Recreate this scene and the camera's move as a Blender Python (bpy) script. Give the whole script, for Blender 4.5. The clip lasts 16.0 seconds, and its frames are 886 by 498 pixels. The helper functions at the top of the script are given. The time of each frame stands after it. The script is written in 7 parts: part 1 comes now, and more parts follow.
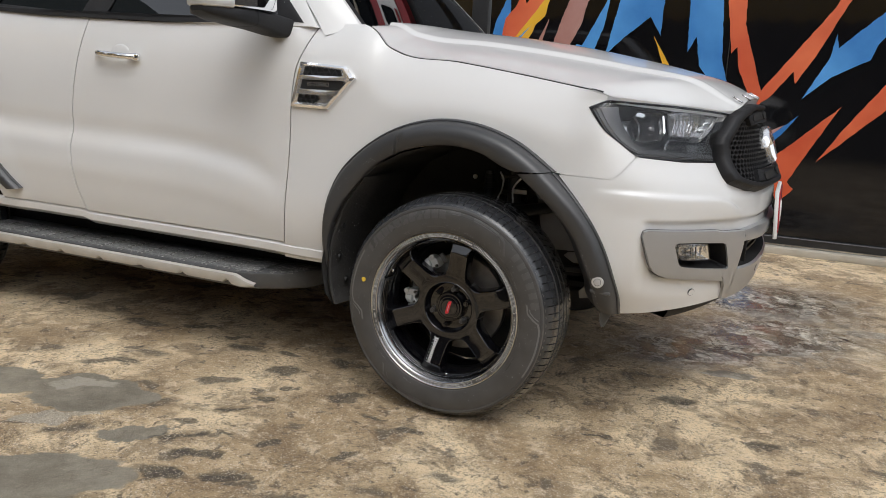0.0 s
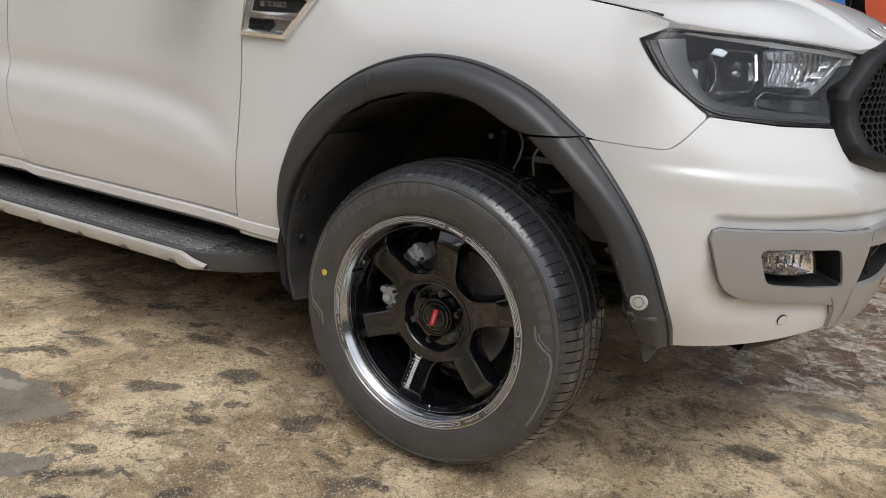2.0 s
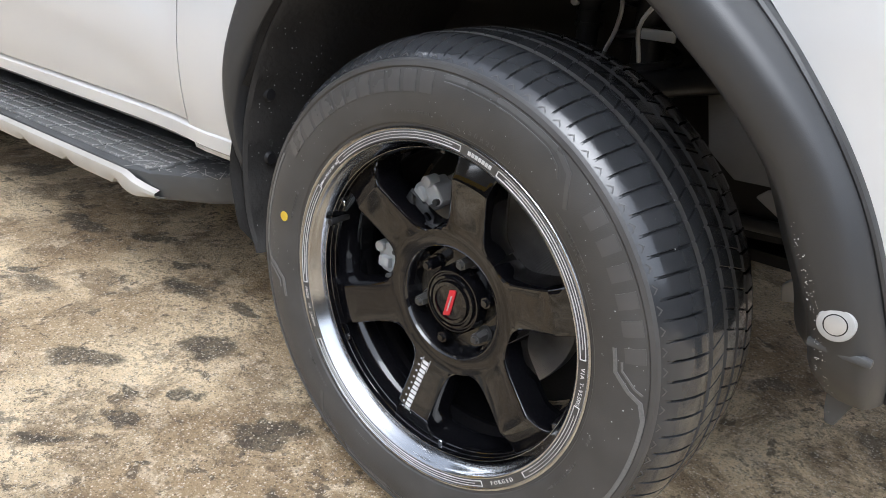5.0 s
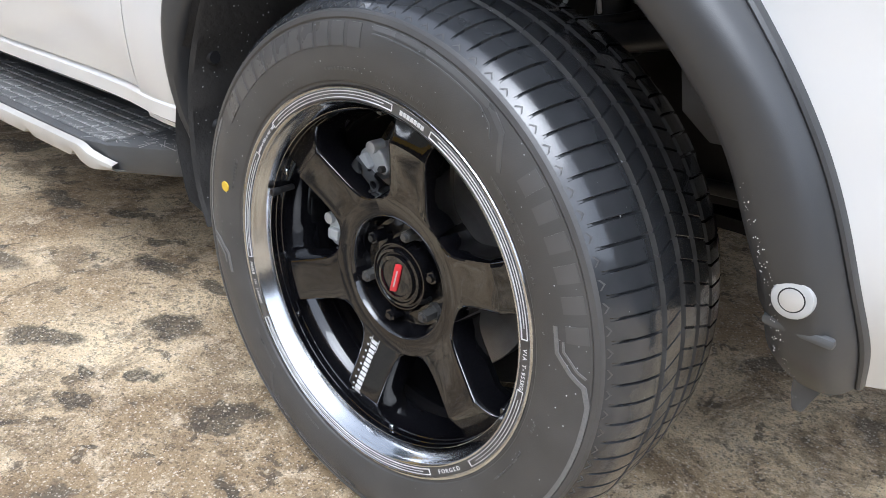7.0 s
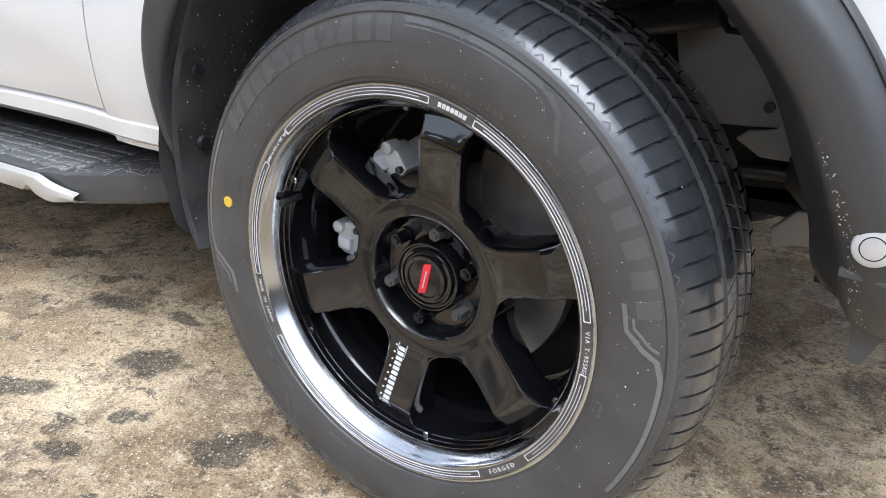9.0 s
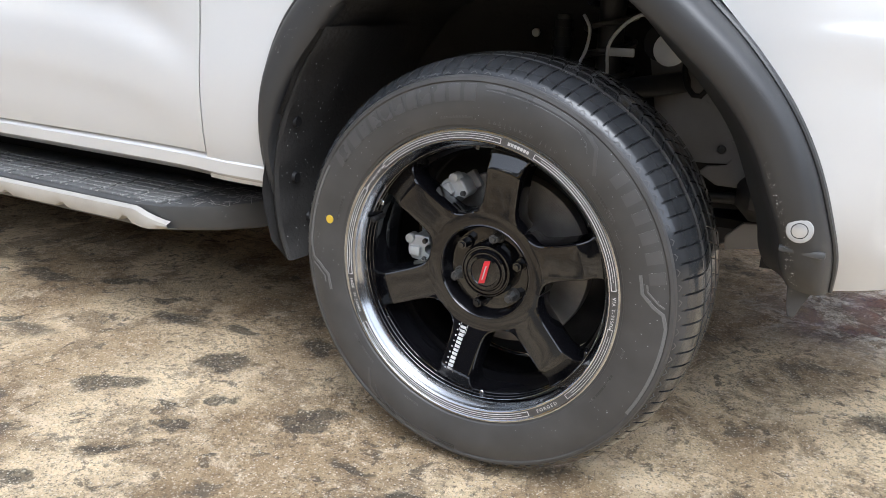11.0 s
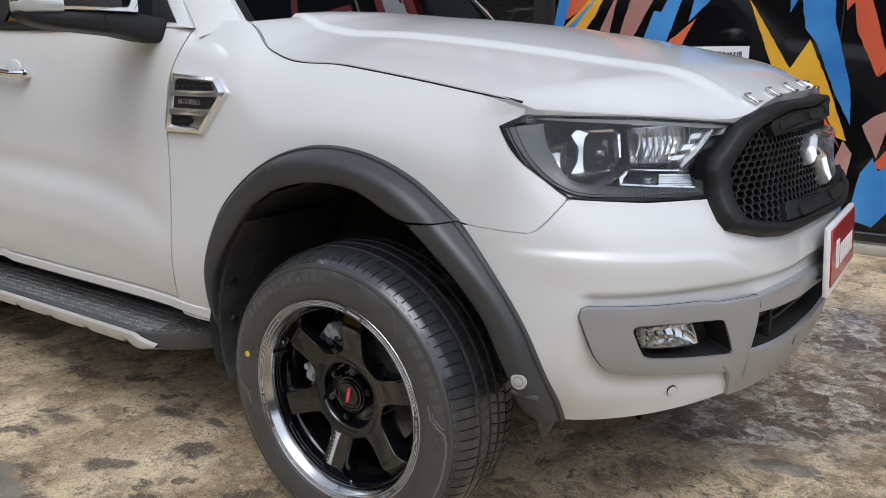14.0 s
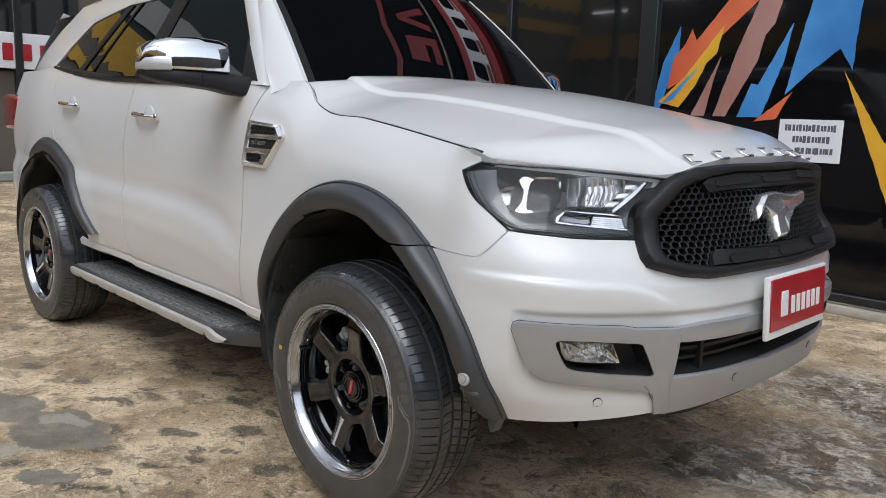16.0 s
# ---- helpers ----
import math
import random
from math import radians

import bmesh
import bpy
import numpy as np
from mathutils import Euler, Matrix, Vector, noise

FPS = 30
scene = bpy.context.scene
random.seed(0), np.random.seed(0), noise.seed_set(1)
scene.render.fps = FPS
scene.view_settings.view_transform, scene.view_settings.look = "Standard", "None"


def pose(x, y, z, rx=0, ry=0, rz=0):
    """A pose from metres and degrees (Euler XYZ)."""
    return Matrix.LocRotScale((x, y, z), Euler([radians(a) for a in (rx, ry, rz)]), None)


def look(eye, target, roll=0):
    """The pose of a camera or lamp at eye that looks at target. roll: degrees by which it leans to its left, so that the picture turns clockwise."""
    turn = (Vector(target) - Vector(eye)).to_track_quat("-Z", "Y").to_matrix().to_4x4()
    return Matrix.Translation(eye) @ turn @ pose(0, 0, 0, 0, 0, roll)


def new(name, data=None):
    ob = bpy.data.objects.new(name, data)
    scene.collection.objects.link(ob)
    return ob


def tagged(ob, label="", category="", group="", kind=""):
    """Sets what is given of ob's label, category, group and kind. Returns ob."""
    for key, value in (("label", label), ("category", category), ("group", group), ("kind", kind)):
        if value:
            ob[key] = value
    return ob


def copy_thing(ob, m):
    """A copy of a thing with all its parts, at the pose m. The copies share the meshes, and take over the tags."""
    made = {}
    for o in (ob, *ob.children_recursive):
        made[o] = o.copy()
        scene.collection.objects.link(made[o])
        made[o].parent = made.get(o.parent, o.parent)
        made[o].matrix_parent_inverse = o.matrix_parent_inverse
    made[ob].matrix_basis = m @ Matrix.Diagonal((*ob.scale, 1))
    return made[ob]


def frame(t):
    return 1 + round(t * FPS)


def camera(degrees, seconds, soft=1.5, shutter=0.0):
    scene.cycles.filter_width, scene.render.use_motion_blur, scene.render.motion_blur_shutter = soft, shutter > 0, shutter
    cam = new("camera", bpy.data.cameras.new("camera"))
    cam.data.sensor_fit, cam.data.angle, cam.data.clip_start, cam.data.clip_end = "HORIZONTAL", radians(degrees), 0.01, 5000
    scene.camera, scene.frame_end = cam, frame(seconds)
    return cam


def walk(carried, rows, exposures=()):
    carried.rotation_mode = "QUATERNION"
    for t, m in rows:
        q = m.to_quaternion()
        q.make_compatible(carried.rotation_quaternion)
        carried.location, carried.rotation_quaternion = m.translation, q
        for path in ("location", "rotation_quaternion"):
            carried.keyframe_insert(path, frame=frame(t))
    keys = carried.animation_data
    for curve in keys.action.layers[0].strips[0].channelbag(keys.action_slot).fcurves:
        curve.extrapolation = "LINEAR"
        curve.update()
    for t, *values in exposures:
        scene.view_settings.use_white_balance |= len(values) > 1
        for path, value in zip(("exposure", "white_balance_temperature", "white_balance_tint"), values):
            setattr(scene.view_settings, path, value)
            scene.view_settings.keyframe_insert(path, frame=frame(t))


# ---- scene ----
cam = camera(59.4, 16.0, soft=0.5)
PATH = [
    (0, (1.023, -3.25, 1.139), (0.233, -1.459, 0.729), 3.0),
    (0.5, (1.022, -3.114, 1.099), (0.193, -1.351, 0.646), 3.5),
    (1, (1.041, -2.902, 1.083), (0.167, -1.172, 0.59), 3.7),
    (1.5, (1.0, -2.67, 1.083), (0.081, -0.973, 0.56), 3.8),
    (2, (0.932, -2.447, 1.093), (-0.032, -0.782, 0.546), 3.9),
    (2.5, (0.881, -2.213, 1.079), (-0.128, -0.586, 0.501), 4.1),
    (3, (0.827, -2.013, 1.041), (-0.211, -0.42, 0.422), 4.1),
    (3.5, (0.741, -1.873, 0.97), (-0.316, -0.318, 0.29), 3.8),
    (4, (0.67, -1.797, 0.937), (-0.399, -0.272, 0.208), 3.5),
    (4.2, (0.642, -1.767, 0.928), (-0.438, -0.258, 0.184), 3.4),
    (6.3, (0.661, -1.594, 0.903), (-0.581, -0.25, 0.096), 3.7),
    (6.5, (0.669, -1.576, 0.898), (-0.556, -0.224, 0.078), 3.2),
    (7, (0.677, -1.552, 0.874), (-0.508, -0.169, 0.047), 2.5),
    (7.5, (0.672, -1.542, 0.855), (-0.491, -0.133, 0.042), 2.3),
    (8, (0.666, -1.545, 0.835), (-0.467, -0.102, 0.037), 1.9),
    (8.5, (0.632, -1.591, 0.832), (-0.472, -0.114, 0.056), 1.4),
    (9, (0.546, -1.648, 0.83), (-0.467, -0.103, 0.063), 0.5),
    (9.5, (0.46, -1.693, 0.828), (-0.464, -0.084, 0.079), 0.6),
    (9.7, (0.445, -1.718, 0.831), (-0.448, -0.088, 0.094), 0.9),
    (11.8, (0.753, -2.307, 0.946), (-0.144, -0.621, 0.354), 1.9),
    (12, (0.811, -2.337, 0.972), (-0.098, -0.657, 0.379), 1.7),
    (12.5, (0.972, -2.407, 1.088), (0.029, -0.747, 0.493), 1.1),
    (13, (1.1, -2.444, 1.178), (0.115, -0.803, 0.599), 0.4),
    (13.5, (1.184, -2.365, 1.216), (0.147, -0.741, 0.679), -0.2),
    (14, (1.264, -2.255, 1.244), (0.162, -0.658, 0.76), -0.3),
    (14.5, (1.384, -2.187, 1.24), (0.203, -0.633, 0.805), 0.0),
    (15, (1.568, -2.159, 1.244), (0.306, -0.657, 0.854), 0.8),
    (15.5, (1.711, -2.202, 1.226), (0.37, -0.761, 0.872), 1.4),
    (16, (1.864, -2.282, 1.237), (0.448, -0.911, 0.899), 1.9),
]
walk(cam, [(t, look(eye, target, roll)) for t, eye, target, roll in PATH],
     [(0, 0.09, 6450, 10), (2, 0.11, 6400, 10), (3.5, 0.43, 6350, 10), (5.5, 0.89, 5800, 10), (8.5, 1.07, 5700, 10), (9.7, 1.14, 5700, 10), (12, 0.46, 5950, 10), (13, 0.19, 5950, 10), (14, 0.05, 6000, 10), (16, 0.05, 6050, 10)])

# ---- light ----
world = bpy.data.worlds.new("overcast_sky")
scene.world = world
world.use_nodes = True
wn = world.node_tree
sky = wn.nodes.new("ShaderNodeTexSky")
sky.sky_type = "NISHITA"
sky.sun_disc = False
sky.sun_elevation = radians(58)
sky.sun_rotation = radians(144)
sky.air_density, sky.dust_density, sky.ozone_density = 1.0, 2.0, 1.0
hsv = wn.nodes.new("ShaderNodeHueSaturation")
hsv.inputs["Saturation"].default_value = 0.25
wn.links.new(sky.outputs[0], hsv.inputs["Color"])
wn.links.new(hsv.outputs[0], wn.nodes["Background"].inputs["Color"])
wn.nodes["Background"].inputs["Strength"].default_value = 0.205
sun = new("sun", bpy.data.lights.new("sun", "SUN"))
sun.data.energy, sun.data.angle, sun.data.color = 0.95, radians(40), (1.0, 0.99, 0.97)
sun.matrix_world = look((3.0, -4.2, 8.0), (0, 0, 0))


# ---- materials ----
def surf(name, c1, c2=None, scale=8.0, rough=0.5, rough2=None, metal=0.0, bump=0.0, bump_scale=200.0, coat=0.0,
         coat_rough=0.03, spec=0.5, detail=6.0, wear=None, wear_at=0.62):
    """A principled surface with two scales of colour change and fine relief. wear: a third colour in small patches."""
    m = bpy.data.materials.new(name)
    m.use_nodes = True
    nt = m.node_tree
    b = nt.nodes["Principled BSDF"]
    tc = nt.nodes.new("ShaderNodeTexCoord")
    n1 = nt.nodes.new("ShaderNodeTexNoise")
    n1.inputs["Scale"].default_value, n1.inputs["Detail"].default_value = scale, detail
    nt.links.new(tc.outputs["Object"], n1.inputs["Vector"])
    r1 = nt.nodes.new("ShaderNodeValToRGB")
    r1.color_ramp.elements[0].position, r1.color_ramp.elements[1].position = 0.32, 0.68
    r1.color_ramp.elements[0].color = (*c1, 1)
    r1.color_ramp.elements[1].color = (*(c2 or c1), 1)
    nt.links.new(n1.outputs["Fac"], r1.inputs["Fac"])
    colour = r1.outputs["Color"]
    if wear:
        n3 = nt.nodes.new("ShaderNodeTexNoise")
        n3.inputs["Scale"].default_value, n3.inputs["Detail"].default_value, n3.inputs["Roughness"].default_value = scale * 4, 10, 0.7
        nt.links.new(tc.outputs["Object"], n3.inputs["Vector"])
        r3 = nt.nodes.new("ShaderNodeValToRGB")
        r3.color_ramp.elements[0].position, r3.color_ramp.elements[1].position = wear_at, wear_at + 0.08
        nt.links.new(n3.outputs["Fac"], r3.inputs["Fac"])
        mix = nt.nodes.new("ShaderNodeMixRGB")
        mix.inputs["Color2"].default_value = (*wear, 1)
        nt.links.new(r3.outputs["Color"], mix.inputs["Fac"])
        nt.links.new(colour, mix.inputs["Color1"])
        colour = mix.outputs["Color"]
    nt.links.new(colour, b.inputs["Base Color"])
    mr = nt.nodes.new("ShaderNodeMapRange")
    mr.inputs["To Min"].default_value, mr.inputs["To Max"].default_value = rough, rough if rough2 is None else rough2
    nt.links.new(n1.outputs["Fac"], mr.inputs["Value"])
    nt.links.new(mr.outputs["Result"], b.inputs["Roughness"])
    b.inputs["Metallic"].default_value = metal
    b.inputs["Coat Weight"].default_value, b.inputs["Coat Roughness"].default_value = coat, coat_rough
    b.inputs["Specular IOR Level"].default_value = spec
    if bump:
        n2 = nt.nodes.new("ShaderNodeTexNoise")
        n2.inputs["Scale"].default_value, n2.inputs["Detail"].default_value = bump_scale, 4
        nt.links.new(tc.outputs["Object"], n2.inputs["Vector"])
        bp = nt.nodes.new("ShaderNodeBump")
        bp.inputs["Strength"].default_value, bp.inputs["Distance"].default_value = bump, 0.004
        nt.links.new(n2.outputs["Fac"], bp.inputs["Height"])
        nt.links.new(bp.outputs["Normal"], b.inputs["Normal"])
    return m


def clear(name, tint=(1, 1, 1), gloss=0.06):
    """Clear cover glass: see-through, with a gloss that grows at grazing angles."""
    m = bpy.data.materials.new(name)
    m.use_nodes = True
    nt = m.node_tree
    out = nt.nodes["Material Output"]
    nt.nodes.remove(nt.nodes["Principled BSDF"])
    tr, gl, mx, fr = (nt.nodes.new(k) for k in ("ShaderNodeBsdfTransparent", "ShaderNodeBsdfGlossy", "ShaderNodeMixShader", "ShaderNodeFresnel"))
    tr.inputs["Color"].default_value = (*tint, 1)
    gl.inputs["Roughness"].default_value = 0.03
    fr.inputs["IOR"].default_value = 1.48
    nt.links.new(fr.outputs[0], mx.inputs[0])
    nt.links.new(tr.outputs[0], mx.inputs[1])
    nt.links.new(gl.outputs[0], mx.inputs[2])
    nt.links.new(mx.outputs[0], out.inputs["Surface"])
    return m


PAINT = surf("white_pearl_paint", (0.655, 0.655, 0.645), (0.685, 0.685, 0.675), 1.5, 0.36, 0.42, coat=0.9, coat_rough=0.08, spec=0.4)
DUSTY = surf("white_paint_dusty", (0.650, 0.648, 0.636), (0.685, 0.683, 0.672), 1.5, 0.40, 0.48, coat=0.8, coat_rough=0.07, spec=0.4, wear=(0.50, 0.46, 0.40), wear_at=0.74)
SILVER = surf("silver_paint", (0.37, 0.38, 0.395), (0.42, 0.43, 0.445), 3, 0.30, 0.38, metal=0.5, coat=0.4, coat_rough=0.10)
FLARE = surf("grey_black_plastic", (0.034, 0.035, 0.037), (0.044, 0.045, 0.047), 5, 0.36, 0.44, bump=0.05, bump_scale=900, spec=0.6, wear=(0.20, 0.195, 0.185), wear_at=0.765)
PLASTIC = surf("matt_black_plastic", (0.012, 0.012, 0.013), (0.019, 0.019, 0.020), 9, 0.42, 0.55, bump=0.12, bump_scale=500, spec=0.3)
LINER = surf("wheel_well_felt", (0.016, 0.0155, 0.015), (0.034, 0.032, 0.030), 7, 0.6, 0.9, bump=0.5, bump_scale=90, wear=(0.12, 0.115, 0.11), wear_at=0.72)
RUBBER = surf("tyre_rubber", (0.052, 0.0505, 0.049), (0.070, 0.068, 0.066), 14, 0.34, 0.46, bump=0.10, bump_scale=600, spec=0.5, wear=(0.12, 0.116, 0.112), wear_at=0.77)
TREAD = surf("tyre_tread_rubber", (0.026, 0.028, 0.031), (0.040, 0.042, 0.046), 16, 0.15, 0.26, bump=0.05, bump_scale=260, coat=0.55, coat_rough=0.07, spec=0.5, wear=(0.18, 0.18, 0.18), wear_at=0.80)
# paler than the tread, for dust in the grooves and for lit walls
GROOVE = surf("dusty_lit_groove_rubber", (0.040, 0.039, 0.038), (0.066, 0.065, 0.063), 40, 0.55, 0.7, bump=0.2, bump_scale=300)
RAISED = surf("tyre_raised_lettering", (0.070, 0.0685, 0.067), (0.090, 0.088, 0.086), 14, 0.24, 0.32, spec=0.5)
PALEMARK = surf("tyre_hatched_mark", (0.125, 0.124, 0.122), (0.165, 0.163, 0.160), 300, 0.35, 0.45)
DROP = surf("water_drop", (0.30, 0.31, 0.32), (0.42, 0.43, 0.44), 60, 0.04, 0.06, coat=1.0, spec=0.8)
BANDGREY = surf("dark_anodised_band", (0.10, 0.102, 0.106), (0.15, 0.152, 0.156), 40, 0.26, 0.34, metal=0.7)
GLOSS = surf("gloss_black_enamel", (0.003, 0.003, 0.004), (0.005, 0.005, 0.006), 6, 0.04, 0.07, spec=0.6, coat=0.4, coat_rough=0.02)
LIP = surf("machined_aluminium", (0.44, 0.455, 0.475), (0.56, 0.57, 0.585), 5, 0.15, 0.20, metal=1.0)
ETCH = surf("bright_etched_line", (0.52, 0.52, 0.52), (0.66, 0.66, 0.66), 60, 0.35, 0.45)
CHROME = surf("chrome", (0.80, 0.81, 0.82), (0.86, 0.86, 0.87), 10, 0.03, 0.07, metal=1.0)
DISC = surf("brake_disc_steel", (0.30, 0.285, 0.27), (0.40, 0.385, 0.365), 30, 0.34, 0.46, metal=0.55)
CALIPER = surf("caliper_cast_metal", (0.58, 0.60, 0.61), (0.70, 0.715, 0.72), 25, 0.32, 0.45, metal=0.3, bump=0.12, bump_scale=250)
STEEL = surf("black_chassis_steel", (0.030, 0.030, 0.031), (0.060, 0.058, 0.055), 12, 0.22, 0.45, bump=0.2, bump_scale=120, wear=(0.17, 0.16, 0.15), wear_at=0.72)
SHIELD = surf("dusty_splash_shield", (0.26, 0.255, 0.25), (0.35, 0.342, 0.332), 9, 0.45, 0.7, bump=0.2, bump_scale=200, wear=(0.52, 0.51, 0.50), wear_at=0.71)
TINT = surf("tinted_window_glass", (0.002, 0.0025, 0.003), (0.003, 0.0035, 0.004), 2, 0.012, 0.02, spec=0.8, coat=0.6, coat_rough=0.01)
EMBLEM = surf("satin_chrome", (0.84, 0.85, 0.86), (0.90, 0.90, 0.91), 14, 0.16, 0.26, metal=0.9)
SENSOR = surf("grey_white_plastic", (0.40, 0.40, 0.39), (0.47, 0.47, 0.46), 40, 0.4, 0.5)
GUIDE = surf("grey_light_guide", (0.20, 0.20, 0.215), (0.27, 0.27, 0.285), 25, 0.15, 0.25, metal=0.3)
PANEL = surf("smoked_lamp_panel", (0.055, 0.057, 0.062), (0.080, 0.082, 0.088), 12, 0.12, 0.20, spec=0.6)
SMOKED = surf("smoked_chrome", (0.36, 0.365, 0.38), (0.46, 0.465, 0.48), 18, 0.06, 0.14, metal=1.0)
LENS = clear("clear_lamp_lens")
SMOKE = surf("lamp_housing_smoke", (0.022, 0.022, 0.025), (0.034, 0.034, 0.037), 6, 0.14, 0.22, spec=0.5)
REFLECT = surf("lamp_reflector", (0.70, 0.71, 0.72), (0.84, 0.85, 0.86), 30, 0.10, 0.25, metal=1.0)
BULB = surf("dark_projector_glass", (0.01, 0.01, 0.012), (0.015, 0.015, 0.018), 8, 0.02, 0.04, coat=1.0)
WHITE = surf("white_enamel", (0.74, 0.74, 0.73), (0.8, 0.8, 0.79), 10, 0.4, 0.5)
RED = surf("red_board", (0.36, 0.012, 0.02), (0.42, 0.016, 0.025), 10, 0.28, 0.36, coat=0.5)
REDCAP = surf("red_cap_emblem", (0.55, 0.02, 0.03), (0.62, 0.03, 0.04), 20, 0.3, 0.35)
YELLOWDOT = surf("yellow_paint_dot", (0.62, 0.42, 0.03), (0.68, 0.47, 0.05), 60, 0.5, 0.6)
# near-black, mostly in place of the shade inside openings and the body
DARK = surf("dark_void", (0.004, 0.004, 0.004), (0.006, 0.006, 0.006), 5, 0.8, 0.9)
BED = surf("pale_dust", (0.30, 0.295, 0.28), (0.46, 0.455, 0.44), 18, 0.8, 0.9, bump=0.3, bump_scale=300)
DECK = surf("running_board_rubber", (0.105, 0.107, 0.107), (0.175, 0.177, 0.175), 9, 0.32, 0.55, bump=0.2, bump_scale=300, wear=(0.46, 0.455, 0.44), wear_at=0.585)
PLATE = surf("dusty_lit_black_plastic", (0.066, 0.068, 0.070), (0.098, 0.100, 0.102), 6, 0.36, 0.50, bump=0.1, bump_scale=500, wear=(0.34, 0.335, 0.32), wear_at=0.635)
TRIM = surf("dirty_silver_trim", (0.46, 0.44, 0.40), (0.56, 0.54, 0.50), 9, 0.4, 0.55, metal=0.2, wear=(0.20, 0.17, 0.13), wear_at=0.66)
REDGLASS = surf("red_lamp_plastic", (0.20, 0.01, 0.012), (0.26, 0.015, 0.015), 12, 0.1, 0.2, coat=1.0)
AMBER = surf("clear_indicator_plastic", (0.55, 0.55, 0.54), (0.62, 0.62, 0.61), 30, 0.12, 0.25, metal=0.4)


# ---- building helpers ----
class Twin(list):
    """Points of the near side that are to be built again on the far side as an object of its own."""


def link(name, verts, faces, material, parent=None, label="", smooth=True, mats=None, ids=None):
    if isinstance(verts, Twin):
        first = link(name, list(verts), faces, material, parent, label, smooth, mats, ids)
        link(name, [(x, -y, z) for x, y, z in verts], flip(faces), material, parent, label, smooth, mats, ids)
        return first
    me = bpy.data.meshes.new(name)
    me.from_pydata([tuple(v) for v in verts], [], faces)
    for mt in (mats or [material]):
        me.materials.append(mt)
    if ids is not None:
        me.polygons.foreach_set("material_index", ids)
    if smooth:
        me.polygons.foreach_set("use_smooth", [True] * len(me.polygons))
        me.set_sharp_from_angle(angle=radians(38))
    me.update()
    ob = new(name, me)
    if parent is not None:
        ob.parent = parent
    if label:
        tagged(ob, label)
    return ob


def part(name, bm, material, parent, label="", smooth=True):
    me = bpy.data.meshes.new(name)
    bmesh.ops.recalc_face_normals(bm, faces=bm.faces)
    bm.to_mesh(me)
    bm.free()
    me.materials.append(material)
    if smooth:
        me.polygons.foreach_set("use_smooth", [True] * len(me.polygons))
        me.set_sharp_from_angle(angle=radians(38))
    ob = new(name, me)
    ob.parent = parent
    if label:
        tagged(ob, label)
    return ob


def herm(xs, ys, x):
    """Smooth curve through (xs, ys), held level past its ends."""
    if x <= xs[0]:
        return ys[0]
    if x >= xs[-1]:
        return ys[-1]
    i = 0
    while xs[i + 1] < x:
        i += 1

    def slope(k):
        if 0 < k < len(xs) - 1:
            a, b = (ys[k] - ys[k - 1]) / (xs[k] - xs[k - 1]), (ys[k + 1] - ys[k]) / (xs[k + 1] - xs[k])
            w = (xs[k + 1] - xs[k]) / (xs[k + 1] - xs[k - 1])
            return a * w + b * (1 - w)
        j = min(max(k, 1), len(xs) - 1)
        return (ys[j] - ys[j - 1]) / (xs[j] - xs[j - 1])

    h = xs[i + 1] - xs[i]
    t = (x - xs[i]) / h
    return ((1 + 2 * t) * (1 - t) ** 2 * ys[i] + t * (1 - t) ** 2 * h * slope(i) + t * t * (3 - 2 * t) * ys[i + 1] - t * t * (1 - t) * h * slope(i + 1))


def curve_of(pairs):
    xs, ys = [p[0] for p in pairs], [p[1] for p in pairs]
    return lambda x: herm(xs, ys, x)


def step(a, b, x):
    t = min(max((x - a) / (b - a), 0.0), 1.0)
    return t * t * (3 - 2 * t)


def smooth_line(points, n):
    """n points along a smooth curve through points (tuples of any size)."""
    d = [0.0]
    for p, q in zip(points, points[1:]):
        d.append(d[-1] + math.dist(p, q))
    return [tuple(herm(d, [p[k] for p in points], d[-1] * i / (n - 1)) for k in range(len(points[0]))) for i in range(n)]


def grid_faces(nu, nv, base=0, close_u=False):
    f = []
    for i in range(nu if close_u else nu - 1):
        for j in range(nv - 1):
            a, b = base + i * nv + j, base + ((i + 1) % nu) * nv + j
            f.append((a, b, b + 1, a + 1))
    return f


def border(nu, nv):
    return [i * nv for i in range(nu)] + [(nu - 1) * nv + j for j in range(1, nv)] + [i * nv + nv - 1 for i in range(nu - 2, -1, -1)] + [j for j in range(nv - 2, 0, -1)]


def both(verts, faces):
    """The same again on the car's other side, as a second object."""
    return Twin(verts), list(faces)


def whole(verts, faces):
    """A half and its mirror image, sewn along the middle into one piece."""
    verts, out, far = [Vector(v) for v in verts], [], []
    n = len(verts)
    for v in verts:
        far.append(Vector((v.x, -v.y, v.z)))
    where = {k: (k if abs(verts[k].y) < 0.004 else n + k) for k in range(n)}
    return verts + far, list(faces) + [tuple(where[k] for k in reversed(f)) for f in faces]


def flip(faces):
    return [tuple(reversed(f)) for f in faces]


def rounded_box(sx, sy, sz, r=0.01, seg=2, at=(0, 0, 0), turn=None):
    bm = bmesh.new()
    bmesh.ops.create_cube(bm, size=1.0, matrix=Matrix.Diagonal((sx, sy, sz, 1)))
    bmesh.ops.bevel(bm, geom=list(bm.edges), offset=r, segments=seg, profile=0.5, affect="EDGES")
    bmesh.ops.transform(bm, matrix=Matrix.Translation(at) @ (turn or Matrix.Identity(4)), verts=bm.verts)
    return bm


